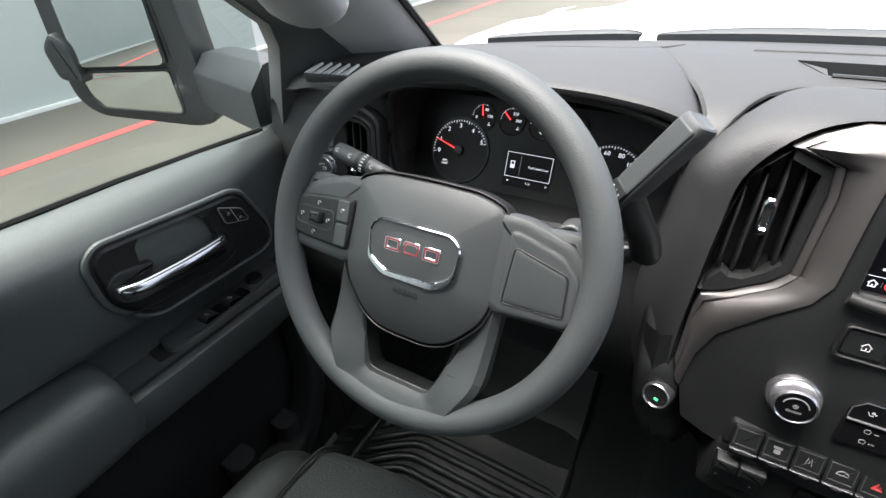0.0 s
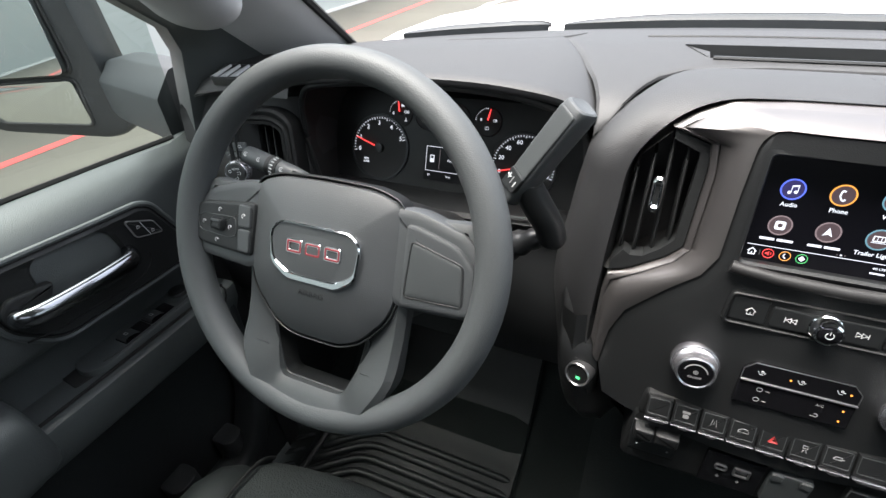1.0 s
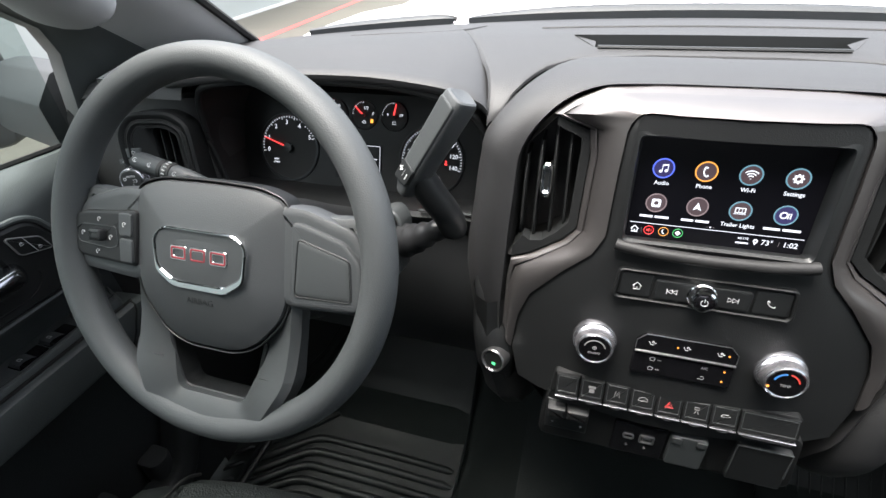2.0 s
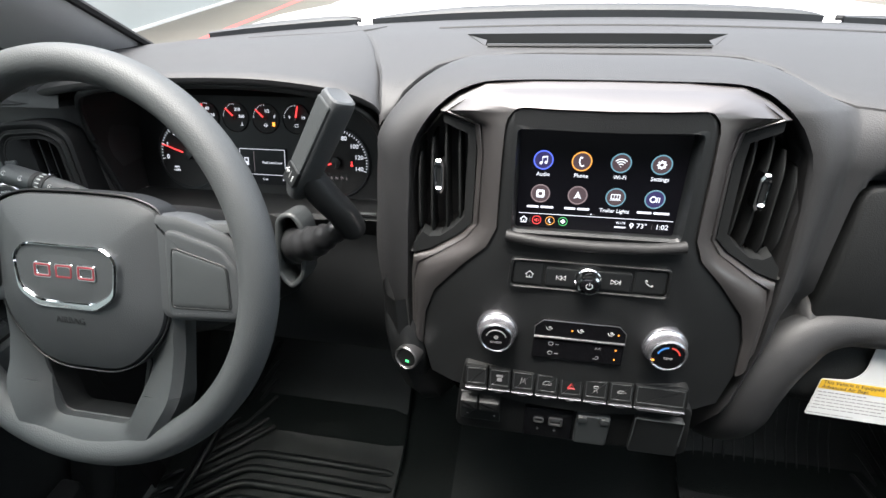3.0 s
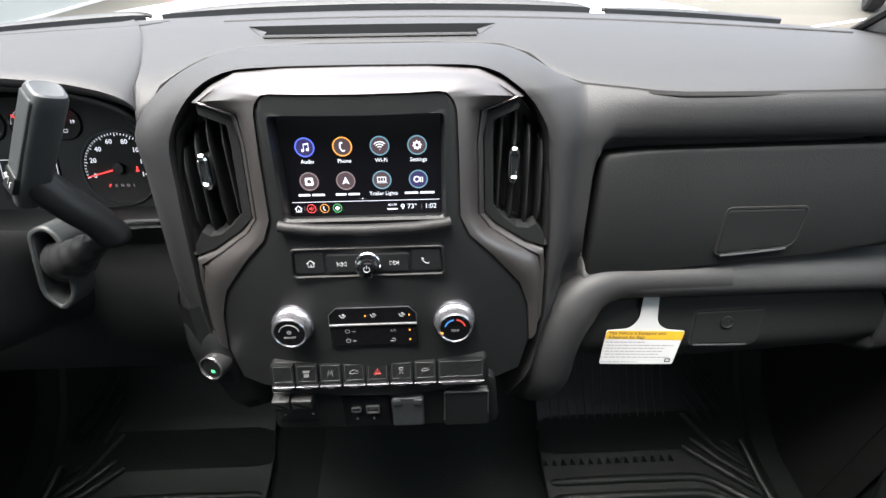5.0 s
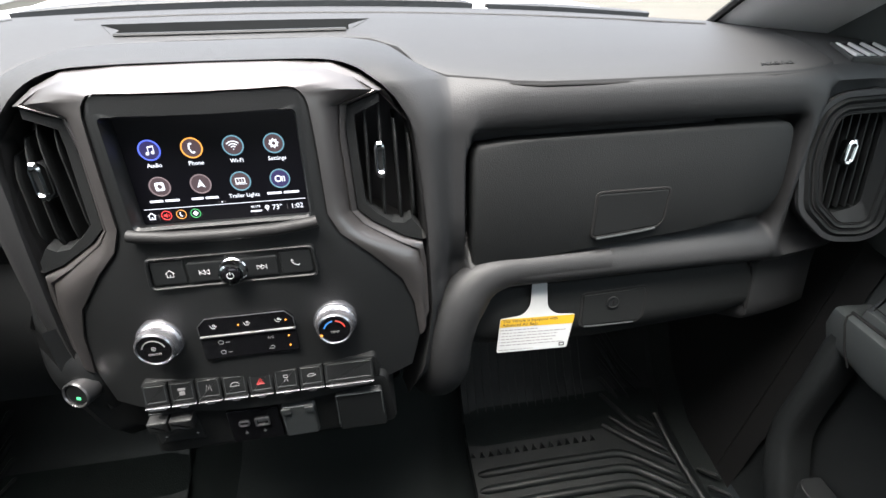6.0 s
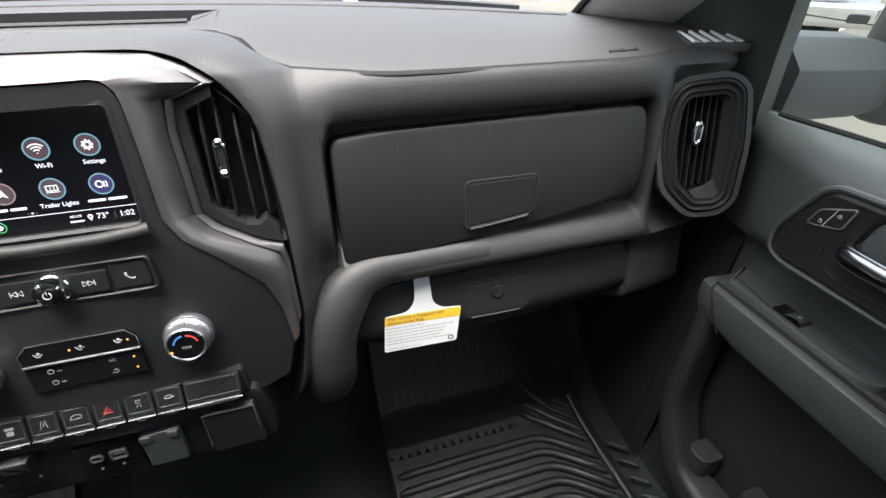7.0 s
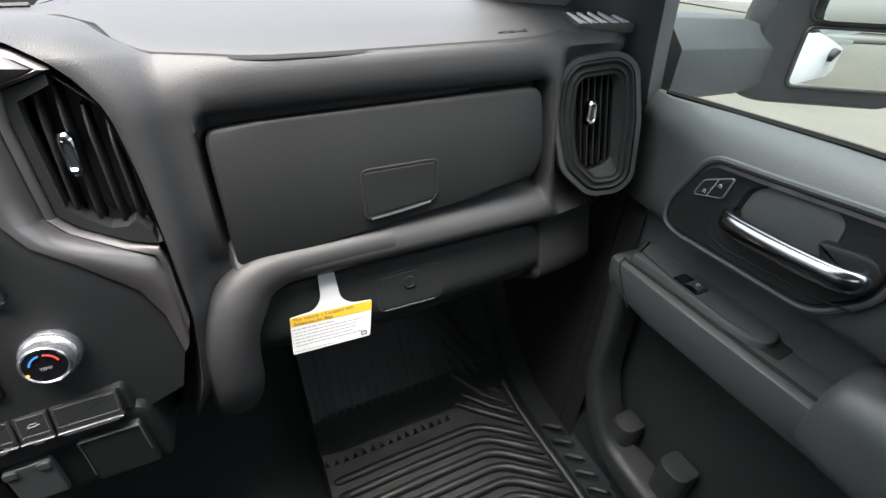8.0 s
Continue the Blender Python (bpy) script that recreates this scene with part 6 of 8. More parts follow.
def dial(x, z, r, marks, needle_deg, a0, a1, ticks, size, big):
    m = at_uv(KM, x + 0.459, kv(z), 0.0)
    b = nb()
    ring(b, disc(0, 0, r * 1.1, 40), disc(0, 0, r * 1.02, 40), -0.002, 0.002, m, 0.0008)
    d = part("dial", b, mat("dial_rim", (0.03, 0.032, 0.035), 0.35, 0.4, vary=0.05), cl)
    b = nb()
    slab(b, disc(0, 0, r * 1.03, 40), -0.002, 0.0004, m, 0.0002)
    part("dial_face", b, DARK, d)
    b = nb()
    for q in range(ticks + 1):
        a = radians(a0 + (a1 - a0) * q / ticks)
        ln = 0.10 if q % 5 == 0 else 0.06
        ca, sa = math.cos(a), math.sin(a)
        w = 0.0004 if big else 0.0003
        slab(b, [(ca * r - sa * w, sa * r + ca * w), (ca * r * (1 - ln) - sa * w, sa * r * (1 - ln) + ca * w), (ca * r * (1 - ln) + sa * w, sa * r * (1 - ln) - ca * w), (ca * r + sa * w, sa * r - ca * w)], 0.0004, 0.0007, m, 0.00005)
    part("dial_ticks", b, L_DIAL, d)
    for word, a, rr in marks:
        text("dial_number", word, size, at_uv(m, math.cos(radians(a)) * rr * r, math.sin(radians(a)) * rr * r, 0.0006), L_DIAL, d)
    b = nb()
    a = radians(needle_deg)
    g = m @ Matrix.Rotation(a, 4, "Z")
    slab(b, [(-0.1 * r, -0.0012), (0.93 * r, -0.0006), (0.93 * r, 0.0006), (-0.1 * r, 0.0012)], 0.003, 0.0045, g, 0.0003)
    nd = part("needle", b, L_RED, d, "glowing red needle")
    b = nb()
    lathe(b, [(r * 0.16 if big else r * 0.12, 0.001), (r * 0.15 if big else r * 0.11, 0.006), (r * 0.04, 0.0065)], m, 20)
    part("needle_hub", b, SMOOTH, d)
    return d, m


tac, tm = dial(-0.5785, 1.318, 0.048, [("0", 188, 0.78), ("1", 160, 0.8), ("2", 127, 0.8), ("3", 95, 0.8), ("4", 60, 0.8), ("5", 25, 0.85)], 162, 190, 20, 30, 0.0098, True)
text("rpm_word", "RPM", 0.0045, at_uv(tm, -0.024, -0.020, 0.0006), L_DIAL, tac)
text("rpm_word", "x1000", 0.0045, at_uv(tm, -0.024, -0.0245, 0.0006), L_DIAL, tac)
spd, sm_ = dial(-0.341, 1.316, 0.046, [("0", 195, 0.76), ("20", 162, 0.76), ("40", 134, 0.76), ("60", 104, 0.78), ("80", 72, 0.78), ("100", 42, 0.76), ("120", 14, 0.74), ("140", -14, 0.74)], 194, 195, -15, 40, 0.0088, True)
text("gear_word", "P", 0.0062, at_uv(sm_, -0.017, -0.0225, 0.0006), L_RED, spd)
for q, ch in enumerate("RNDL"):
    text("gear_word", ch, 0.0058, at_uv(sm_, -0.009 + 0.0078 * q, -0.0225, 0.0006), L_GREY, spd)
icon_fill("belt_lamp", [disc(0.022, 0.001, 0.0014, 8), [(0.0195, -0.0045), (0.0245, -0.0045), (0.022, 0.0005)]], at_uv(sm_, 0, 0, 0.0006), L_RED, spd)
for x, z, words, nd_, dim in ((-0.545, 1.3705, [("0", 185, 0.62), ("80", 72, 0.62), ("120", 12, 0.55)], 100, 0), (-0.497, 1.3705, [("210", 70, 0.6), ("260", 8, 0.52)], 137, 0), (-0.449, 1.370, [("1/2", 75, 0.55), ("F", 10, 0.75)], 138, 0), (-0.401, 1.3705, [("9", 170, 0.55), ("19", 10, 0.55)], 78, 0)):
    d, m = dial(x, z, 0.0195, words, nd_, 175, 95 if x > -0.5 else 80, 10, 0.0062, False)
    if x == -0.449:
        icon_fill("fuel_lamp", [box2(0.0105, -0.0105, 0.0145, -0.005, 0.0005)], at_uv(m, 0, 0, 0.0006), L_AMBER, d)
        icon_lines("fuel_mark", [arc(0, -0.0095, 0.0022, 0, 360, 8), [(-0.0035, -0.0095), (0.0035, -0.0095)]], at_uv(m, 0, 0, 0.0007), L_DIAL, d, 0.0003)
    elif x == -0.401:
        icon_lines("battery_mark", [[(-0.0025, -0.011), (0.0025, -0.011), (0.0025, -0.0075), (-0.0025, -0.0075), (-0.0025, -0.011)]], at_uv(m, 0, 0, 0.0007), L_DIAL, d, 0.0003)
    else:
        icon_lines("level_mark", [[(0.008, -0.011), (0.013, -0.011)], [(0.0105, -0.011), (0.0105, -0.0065)]], at_uv(m, 0, 0, 0.0007), L_DIAL, d, 0.0004)
bm = nb()
slab(bm, box2(-0.038, kv(1.281), 0.039, kv(1.3315), 0.001), -0.001, 0.0006, KM, 0.0002)
dm = part("message_panel", bm, SCREENB, cl)
bm = nb()
ring(bm, [(-0.0355, kv(1.2945)), (0.037, kv(1.2945)), (0.037, kv(1.3295)), (-0.0355, kv(1.3295))], [(-0.0348, kv(1.2952)), (0.0363, kv(1.2952)), (0.0363, kv(1.3288)), (-0.0348, kv(1.3288))], 0.0005, 0.0009, KM, 0.0001)
part("message_frame", bm, L_DIAL, dm)
text("message_word", "Fuel Level Low", 0.0052, at_uv(KM, 0.0165, kv(1.3115), 0.0008), L_DIAL, dm)
icon_lines("message_rule", [[(-0.0125, kv(1.298)), (-0.0125, kv(1.326))]], at_uv(KM, 0, 0, 0.0008), L_GREY, dm, 0.0003)
b = nb()
ring(b, box2(-0.0285, kv(1.307), -0.0215, kv(1.3175), 0.0008), box2(-0.0272, kv(1.3125), -0.0228, kv(1.3162), 0.0004), 0.0005, 0.0009, KM, 0.0001)
part("pump_mark", b, L_DIAL, dm)
text("range_word", "5 mi", 0.0045, at_uv(KM, 0.004, kv(1.2885), 0.0008), L_DIAL, dm)
text("heading_word", "W", 0.0045, at_uv(KM, -0.029, kv(1.2885), 0.0008), L_DIAL, dm)
text("gear_word", "P", 0.0045, at_uv(KM, 0.033, kv(1.2885), 0.0008), L_DIAL, dm)

# ---- steering wheel and column ----
WM = Matrix.Translation((-0.453, 0.550, 1.364)) @ Matrix((Vector((1, 0, 0)), Vector((0, math.sin(radians(27.1)), math.cos(radians(27.1)))), Vector((0, -math.cos(radians(27.1)), math.sin(radians(27.1)))))).transposed().to_4x4()
sw = thing("steering_wheel", (-0.453, 0.57, 1.35), "black urethane steering wheel with a chrome-rimmed badge", "steering wheel")
bm = nb()
n, k_ = 120, 20
rings = []
for i in range(n):
    a = 2 * math.pi * i / n
    side = abs(math.cos(a))
    rr = 0.0146 + 0.001 * side
    dep = 0.0170
    ringp = []
    for j in range(k_):
        b = 2 * math.pi * j / k_
        ringp.append(bm.verts.new(WM @ Vector(((0.172 + rr * math.cos(b)) * math.cos(a), (0.172 + rr * math.cos(b)) * math.sin(a), dep * math.sin(b)))))
    rings.append(ringp)
for a, b in zip(rings, rings[1:] + rings[:1]):
    bridge(bm, a, b)
part("rim", bm, RIMSKIN, sw, "grained rim")
# U-shaped lower spoke
bm = nb()
outer = rounded([(0.085, 0.02), (0.0945, -0.04), (0.092, -0.118), (0.070, -0.158), (0.034, -0.1775), (-0.034, -0.1775), (-0.070, -0.158), (-0.092, -0.118), (-0.0945, -0.04), (-0.085, 0.02)], 0.012, 4)
hole = rounded([(0.056, -0.08), (0.050, -0.112), (0.038, -0.1445), (-0.038, -0.1445), (-0.050, -0.112), (-0.056, -0.08)], 0.009, 4)
ring(bm, outer, hole, -0.022, -0.002, WM, 0.007, -0.008)
inv = WM.inverted()
for vtx in bm.verts:
    loc = inv @ vtx.co
    if loc.z > -0.02:
        loc.z += 0.0155 * ease((-loc.y - 0.075) / 0.07)
    vtx.co = WM @ loc
part("lower_spoke", bm, GREYSP, sw, "smooth grey U-shaped spoke")
bm = nb()
ring(bm, inset(hole, -0.004), inset(hole, 0.001), -0.03, -0.007, WM, 0.001)
part("spoke_liner", bm, SMOOTH, sw)
for s in (-1, 1):
    loop = rounded([(s * p[0], p[1]) for p in ((0.07, 0.053), (0.10, 0.053), (0.146, 0.0395), (0.166, 0.018), (0.169, -0.024), (0.160, -0.0355), (0.088, -0.040), (0.07, -0.03))], 0.008, 4)
    bm = nb()
    slab(bm, loop, -0.02, 0.002, WM, 0.006)
    sp = part("side_spoke", bm, HUBSKIN, sw)
    # upper web that flows into the rim
    bm = nb()
    slab(bm, rounded([(s * p[0], p[1]) for p in ((0.07, 0.047), (0.112, 0.047), (0.150, 0.050), (0.163, 0.02), (0.148, 0.022), (0.10, 0.034), (0.07, 0.034))], 0.008, 4), -0.018, -0.002, WM, 0.006)
    part("spoke_web", bm, RIMSKIN, sp)
    if s > 0:
        pad = rounded([(0.0895, 0.040), (0.10, 0.040), (0.140, 0.0285), (0.157, 0.012), (0.159, -0.025), (0.153, -0.0315), (0.0905, -0.0355)], 0.006, 4)
    else:
        pad = rounded([(-0.0800, 0.0315), (-0.1500, 0.0245), (-0.1635, 0.0165), (-0.1600, -0.0185), (-0.1500, -0.0225), (-0.0835, -0.0255)], 0.006, 4)
    bm = nb()
    slab(bm, pad, 0.0, 0.006, WM, 0.003)
    pl = part("switch_plate", bm, HARD if s < 0 else HUBSKIN, sp)
    if s > 0:
        bm = nb()
        blank = rounded([(0.0962, 0.0272), (0.1478, 0.0138), (0.1512, -0.0238), (0.0937, -0.0262)], 0.006)
        ring(bm, blank, inset(blank, 0.0014), 0.004, 0.0066, WM, 0.0003)
        part("blank_groove", bm, SMOOTH, pl)
        bm = nb()
        slab(bm, inset(blank, 0.0017), 0.004, 0.0070, WM, 0.0009, dome=0.0006)
        part("blank_cover", bm, GREYSP, pl)
    else:
        bm = nb()
        gr_ = rounded([(-0.1578, 0.004), (-0.150, 0.0118), (-0.1045, 0.0128), (-0.1022, -0.0058), (-0.113, -0.0105), (-0.1545, -0.0078)], 0.005)
        ring(bm, gr_, inset(gr_, 0.0009), 0.005, 0.0068, WM, 0.0003)
        part("switch_ring", bm, GREYSP, pl)
        bm = nb()
        slab(bm, box2(-0.1345, -0.0035, -0.1190, 0.0090, 0.003), 0.004, 0.013, WM, 0.003)
        part("rocker", bm, SMOOTH, pl)
        for u0, v0, u1, v1 in ((-0.1000, 0.0045, -0.0845, 0.0272), (-0.1000, -0.0215, -0.0845, 0.0020)):
            bm = nb()
            slab(bm, box2(u0, v0, u1, v1, 0.003), 0.004, 0.0082, WM, 0.0012)
            part("switch_button", bm, HUBSKIN, pl)
        for u, v_ in ((-0.1475, 0.002), (-0.1100, 0.0015), (-0.1258, 0.0178), (-0.1292, -0.0148), (-0.0925, 0.016)):
            icon_lines("switch_mark", [arc(0, 0, 0.0022, 20, 250, 7), [(0, 0), (0.0018, 0.0018)]], at_uv(WM, u, v_, 0.0068 if u < -0.11 else 0.0084), MARK, pl, 0.00035)
# airbag cover
bm = nb()
cover = rounded([(0.0, 0.066), (0.055, 0.0645), (0.080, 0.056), (0.0855, 0.04), (0.086, -0.035), (0.078, -0.056), (0.052, -0.0845), (0.028, -0.0945), (-0.028, -0.0945), (-0.052, -0.0845), (-0.078, -0.056), (-0.086, -0.035), (-0.0855, 0.04), (-0.080, 0.056), (-0.055, 0.0645)], 0.02, 5)
slab(bm, cover, -0.02, 0.004, WM, 0.009, dome=0.0115)
part("airbag_cover", bm, HUBSKIN, sw)
bm = nb()
ring(bm, inset(cover, -0.002), inset(cover, -0.0005), -0.02, 0.0002, WM, 0.0006)
part("cover_joint", bm, SMOOTH, sw)
badge_o = rounded([(0.040, 0.0228), (0.0517, 0.0125), (0.0487, -0.0205), (0.029, -0.0338), (-0.029, -0.0338), (-0.0487, -0.0205), (-0.0517, 0.0125), (-0.040, 0.0228)], 0.007, 4)
badge_i = rounded([(0.0387, 0.0207), (0.0492, 0.0114), (0.0458, -0.0155), (0.0272, -0.0268), (-0.0272, -0.0268), (-0.0458, -0.0155), (-0.0492, 0.0114), (-0.0387, 0.0207)], 0.007, 4)
BD = at_uv(WM, 0, 0, 0.0135)
bm = nb()
slab(bm, inset(badge_i, -0.001), -0.006, 0.0005, BD, 0.0005)
bdp = part("badge", bm, HUBSKIN, sw)
bm = nb()
ring(bm, badge_o, badge_i, -0.006, 0.0022, BD, 0.0012)
part("badge_rim", bm, CHROME, bdp, "chrome badge rim")
for u0 in (-0.031, -0.0095, 0.0125):
    bm = nb()
    wd = 0.019
    ring(bm, rounded([(u0, -0.0075), (u0 + wd, -0.0075), (u0 + wd, 0.0065), (u0, 0.0065)], 0.003), rounded([(u0 + 0.0042, -0.0035), (u0 + wd - 0.0042, -0.0035), (u0 + wd - 0.0042, 0.0025), (u0 + 0.0042, 0.0025)], 0.001), -0.001, 0.0016, BD, 0.0005)
    bl = part("badge_block", bm, CHROME, bdp)
    bm = nb()
    ring(bm, rounded([(u0 + 0.0012, -0.0063), (u0 + wd - 0.0012, -0.0063), (u0 + wd - 0.0012, 0.0053), (u0 + 0.0012, 0.0053)], 0.0022), rounded([(u0 + 0.003, -0.0045), (u0 + wd - 0.003, -0.0045), (u0 + wd - 0.003, 0.0035), (u0 + 0.003, 0.0035)], 0.001), 0.0, 0.0021, BD, 0.0003)
    part("block_fill", bm, mat("badge_red", (0.25, 0.03, 0.04), 0.3, 0.2, vary=0.05, coat=0.5), bl)
text("airbag_word", "AIRBAG", 0.0085, at_uv(WM, -0.0, -0.0445, 0.0128) @ Matrix.Rotation(radians(6), 4, "X"), SMOOTH, sw, 0.0004)
icon_lines("horn_mark", [[(-0.004, 0.001), (0.001, 0.001), (0.004, 0.003), (0.004, -0.002), (0.001, 0.0), (-0.004, 0.0), (-0.004, 0.001)]], at_uv(WM, 0.0, -0.018, 0.0145), SMOOTH, sw, 0.0004)

col = thing("steering_column", (-0.453, 0.72, 1.27), "black plastic steering column shroud", "steering column")
bm = nb()
rows = []
for w, hu, hv, dv in ((-0.028, 0.062, 0.058, -0.01), (-0.06, 0.070, 0.066, -0.015), (-0.11, 0.073, 0.07, -0.022), (-0.17, 0.07, 0.068, -0.03), (-0.24, 0.066, 0.064, -0.035), (-0.30, 0.064, 0.06, -0.04)):
    lp = rounded([(-hu, -hv + dv), (hu, -hv + dv), (hu, hv + dv), (-hu, hv + dv)], 0.04, 6)
    rows.append([WM @ Vector((p[0], p[1], w)) for p in lp])
loft(bm, rows, closed=True, caps=True)
part("shroud", bm, HARD, col)
# combination stalk
st = thing("indicator_stalk", (-0.58, 0.69, 1.33), "black indicator and wiper stalk with white marks", "stalk")
A, B = Vector((-0.664, 0.680, 1.378)), Vector((-0.563, 0.680, 1.350))
d = (B - A)
bm = nb()
tube(bm, [A, A + d * 0.02, A + d * 0.1, A + d * 0.35, A + d * 0.55, A + d * 0.75, B, B + d * 0.35], [0.006, 0.0115, 0.0125, 0.0125, 0.012, 0.0115, 0.009, 0.009], 20)
part("stalk", bm, HUBSKIN, st)
bm = nb()
for q in range(2):
    p = A + d * (0.36 + 0.11 * q)
    tube(bm, [p, p + d * 0.045], 0.0131, 24)
part("stalk_rings", bm, DARK, st)
zx = d.normalized()
up_ = Vector((0, -0.75, 0.66))
up_ = (up_ - zx * up_.dot(zx)).normalized()
sd = up_.cross(zx)
SMX = Matrix((zx, -sd, up_)).transposed().to_4x4()
SMX.translation = A
for f in (0.08, 0.27, 0.60):
    icon_lines("stalk_mark", [arc(0, 0, 0.0026, 30, 300, 7), [(0, -0.001), (0, 0.003)]], SMX @ Matrix.Translation((d.length * f, 0, 0.0127)), MARK, st, 0.0004)
bm = nb()
for q in range(7):
    a = radians(-60 + 20 * q)
    c_ = Matrix.Translation(A + d * 0.44) @ SMX.to_3x3().to_4x4()
    tube(bm, [c_ @ Vector((0, 0.0133 * math.sin(a), 0.0133 * math.cos(a))), c_ @ Vector((0.004, 0.0133 * math.sin(a), 0.0133 * math.cos(a)))], 0.0007, 5)
part("stalk_scale", bm, MARK, st)
bm = nb()
slab(bm, box2(d.length * 0.74, -0.006, d.length * 0.96, 0.006, 0.0025), 0.006, 0.0128, SMX, 0.001)
part("washer_button", bm, SMOOTH, st)
icon_lines("stalk_mark", [arc(0, 0, 0.0024, 30, 300, 7), [(0, -0.001), (0, 0.003)]], SMX @ Matrix.Translation((d.length * 0.85, 0, 0.0131)), MARK, st, 0.0004)
# column gear lever
gv = thing("gear_lever", (-0.30, 0.70, 1.30), "dark grey column gear lever with a plus and minus rocker", "gear lever")
bm = nb()
path = smooth_path([(-0.262, 0.704, 1.312), (-0.262, 0.702, 1.322), (-0.267, 0.697, 1.342), (-0.277, 0.690, 1.364), (-0.292, 0.683, 1.396)], 5)
tube(bm, path, [0.009, 0.0125, 0.0145, 0.0155] + [0.0162] * (len(path) - 4), 16)
part("lever_arm", bm, SMOOTH, gv)
T0, T1 = Vector((-0.297, 0.680, 1.387)), Vector((-0.2425, 0.688, 1.4745))
ax = (T1 - T0).normalized()
wv = Vector((-0.62, -0.72, 0.31))
wv = (wv - ax * wv.dot(ax)).normalized()
uv_ = ax.cross(wv)
LMX = Matrix((uv_, ax, wv)).transposed().to_4x4()
LMX.translation = T0
L_ = (T1 - T0).length
bm = nb()
rows = []
for f, hu, hw in ((-0.14, 0.0095, 0.009), (-0.04, 0.0125, 0.0115), (0.15, 0.0138, 0.0125), (0.5, 0.0142, 0.0128), (0.85, 0.0145, 0.013), (0.96, 0.0142, 0.013), (0.99, 0.0132, 0.012), (1.0, 0.0115, 0.010), (0.995, 0.0105, 0.009)):
    lp = rounded([(-hu, -hw), (hu, -hw), (hu, hw), (-hu, hw)], 0.008, 4)
    rows.append([LMX @ Vector((p[0], L_ * f - 0.10 * p[1], p[1])) for p in lp])
loft(bm, rows, closed=True, caps=True)
gk = part("lever_grip", bm, HUBSKIN, gv)
bm = nb()
slab(bm, rounded([(-0.0115, 0.002), (0.0105, 0.002), (0.0118, L_ * 0.93), (-0.0118, L_ * 0.93)], 0.004), 0.008, 0.0140, LMX, 0.002)
part("grip_plate", bm, GREYSP, gk)
bm = nb()
slab(bm, rounded([(-0.0118, -0.004), (0.0105, 0.0), (0.0112, 0.020), (-0.0118, 0.020)], 0.004), 0.008, 0.0152, LMX, 0.0015)
rk = part("rocker", bm, SMOOTH, gk)
icon_lines("plus_mark", [[(-0.003, 0), (0.003, 0)], [(0, -0.003), (0, 0.003)]], at_uv(LMX, -0.006, 0.011, 0.0155), MARK, rk, 0.0008)
icon_lines("minus_mark", [[(0, -0.003), (0, 0.003)]], at_uv(LMX, 0.006, 0.009, 0.0155), MARK, rk, 0.0008)
icon_lines("rocker_line", [[(0, -0.004), (0, 0.004)]], at_uv(LMX, 0, 0.010, 0.0155), MARK, rk, 0.0003)
bm = nb()
slot = rounded([(-0.375, -0.045), (-0.356, -0.068), (-0.334, -0.048), (-0.330, 0.022), (-0.343, 0.040), (-0.366, 0.032)], 0.012, 4)
ring(bm, slot, inset(slot, 0.0065), -0.03, 0.004, plane_at(0, 0.715, 1.284, 0.25, 0), 0.002)
part("lever_bezel", bm, GREYSP, gv)
bm = nb()
boot = smooth_path([(-0.354, 0.737, 1.268), (-0.338, 0.722, 1.276), (-0.315, 0.710, 1.290), (-0.292, 0.704, 1.306), (-0.270, 0.702, 1.320)], 5)
tube(bm, boot, [0.031 - 0.0215 * (k / 20) ** 0.75 + 0.0014 * math.sin(k * 1.9) for k in range(21)], 18)
part("lever_boot", bm, mat("boot_vinyl", (0.022, 0.023, 0.024), 0.3, vary=0.1), gv)

# start button
SB = plane_at(-0.2075, 0.6825, 1.133, 0.30, -16)
sb = thing("start_button", (-0.2095, 0.69, 1.12), "round black start button with a chrome ring and green lamp", "start button")
bm = nb()
ring(bm, disc(0, 0, 0.0165, 36), disc(0, 0, 0.0135, 36), -0.014, 0.006, SB, 0.0014)
part("button_ring", bm, SATIN, sb)
bm = nb()
lathe(bm, [(0.0132, -0.01), (0.0132, 0.002), (0.0122, 0.0035), (0.0005, 0.003)], SB, 32)
bt = part("button", bm, CLIM, sb)
icon_fill("green_lamp", [box2(-0.001, -0.0065, 0.004, -0.003, 0.0008)], at_uv(SB, 0, 0, 0.0034), glow("lit_start_green", (0.1, 0.9, 0.3), 0.25), bt)
# smooth plate that sweeps down beside the stack and carries the button
bm = nb()
rows = []
for x0, x1, z0, z1, y in ((-0.247, -0.224, 1.285, 1.28, 0.785), (-0.247, -0.217, 1.25, 1.245, 0.757), (-0.246, -0.208, 1.218, 1.212, 0.731), (-0.244, -0.198, 1.185, 1.182, 0.710), (-0.241, -0.190, 1.158, 1.16, 0.695), (-0.237, -0.185, 1.132, 1.136, 0.6885), (-0.234, -0.184, 1.105, 1.108, 0.6885), (-0.221, -0.185, 1.08, 1.08, 0.692), (-0.218, -0.187, 1.05, 1.05, 0.705), (-0.214, -0.187, 1.01, 1.01, 0.74), (-0.21, -0.187, 0.96, 0.96, 0.80)):
    rows.append([(x0 + (x1 - x0) * f, y + dy, z0 + (z1 - z0) * f) for f, dy in ((-0.06, 0.05), (0.0, 0.012), (0.05, 0.006), (0.14, 0.002), (0.35, 0), (0.6, 0), (0.86, 0.002), (0.95, 0.006), (1.0, 0.012), (1.05, 0.05))])
loft(bm, [smooth_path([r[k] for r in rows], 4) for k in range(10)])
part("button_mount", bm, HARD, sb)

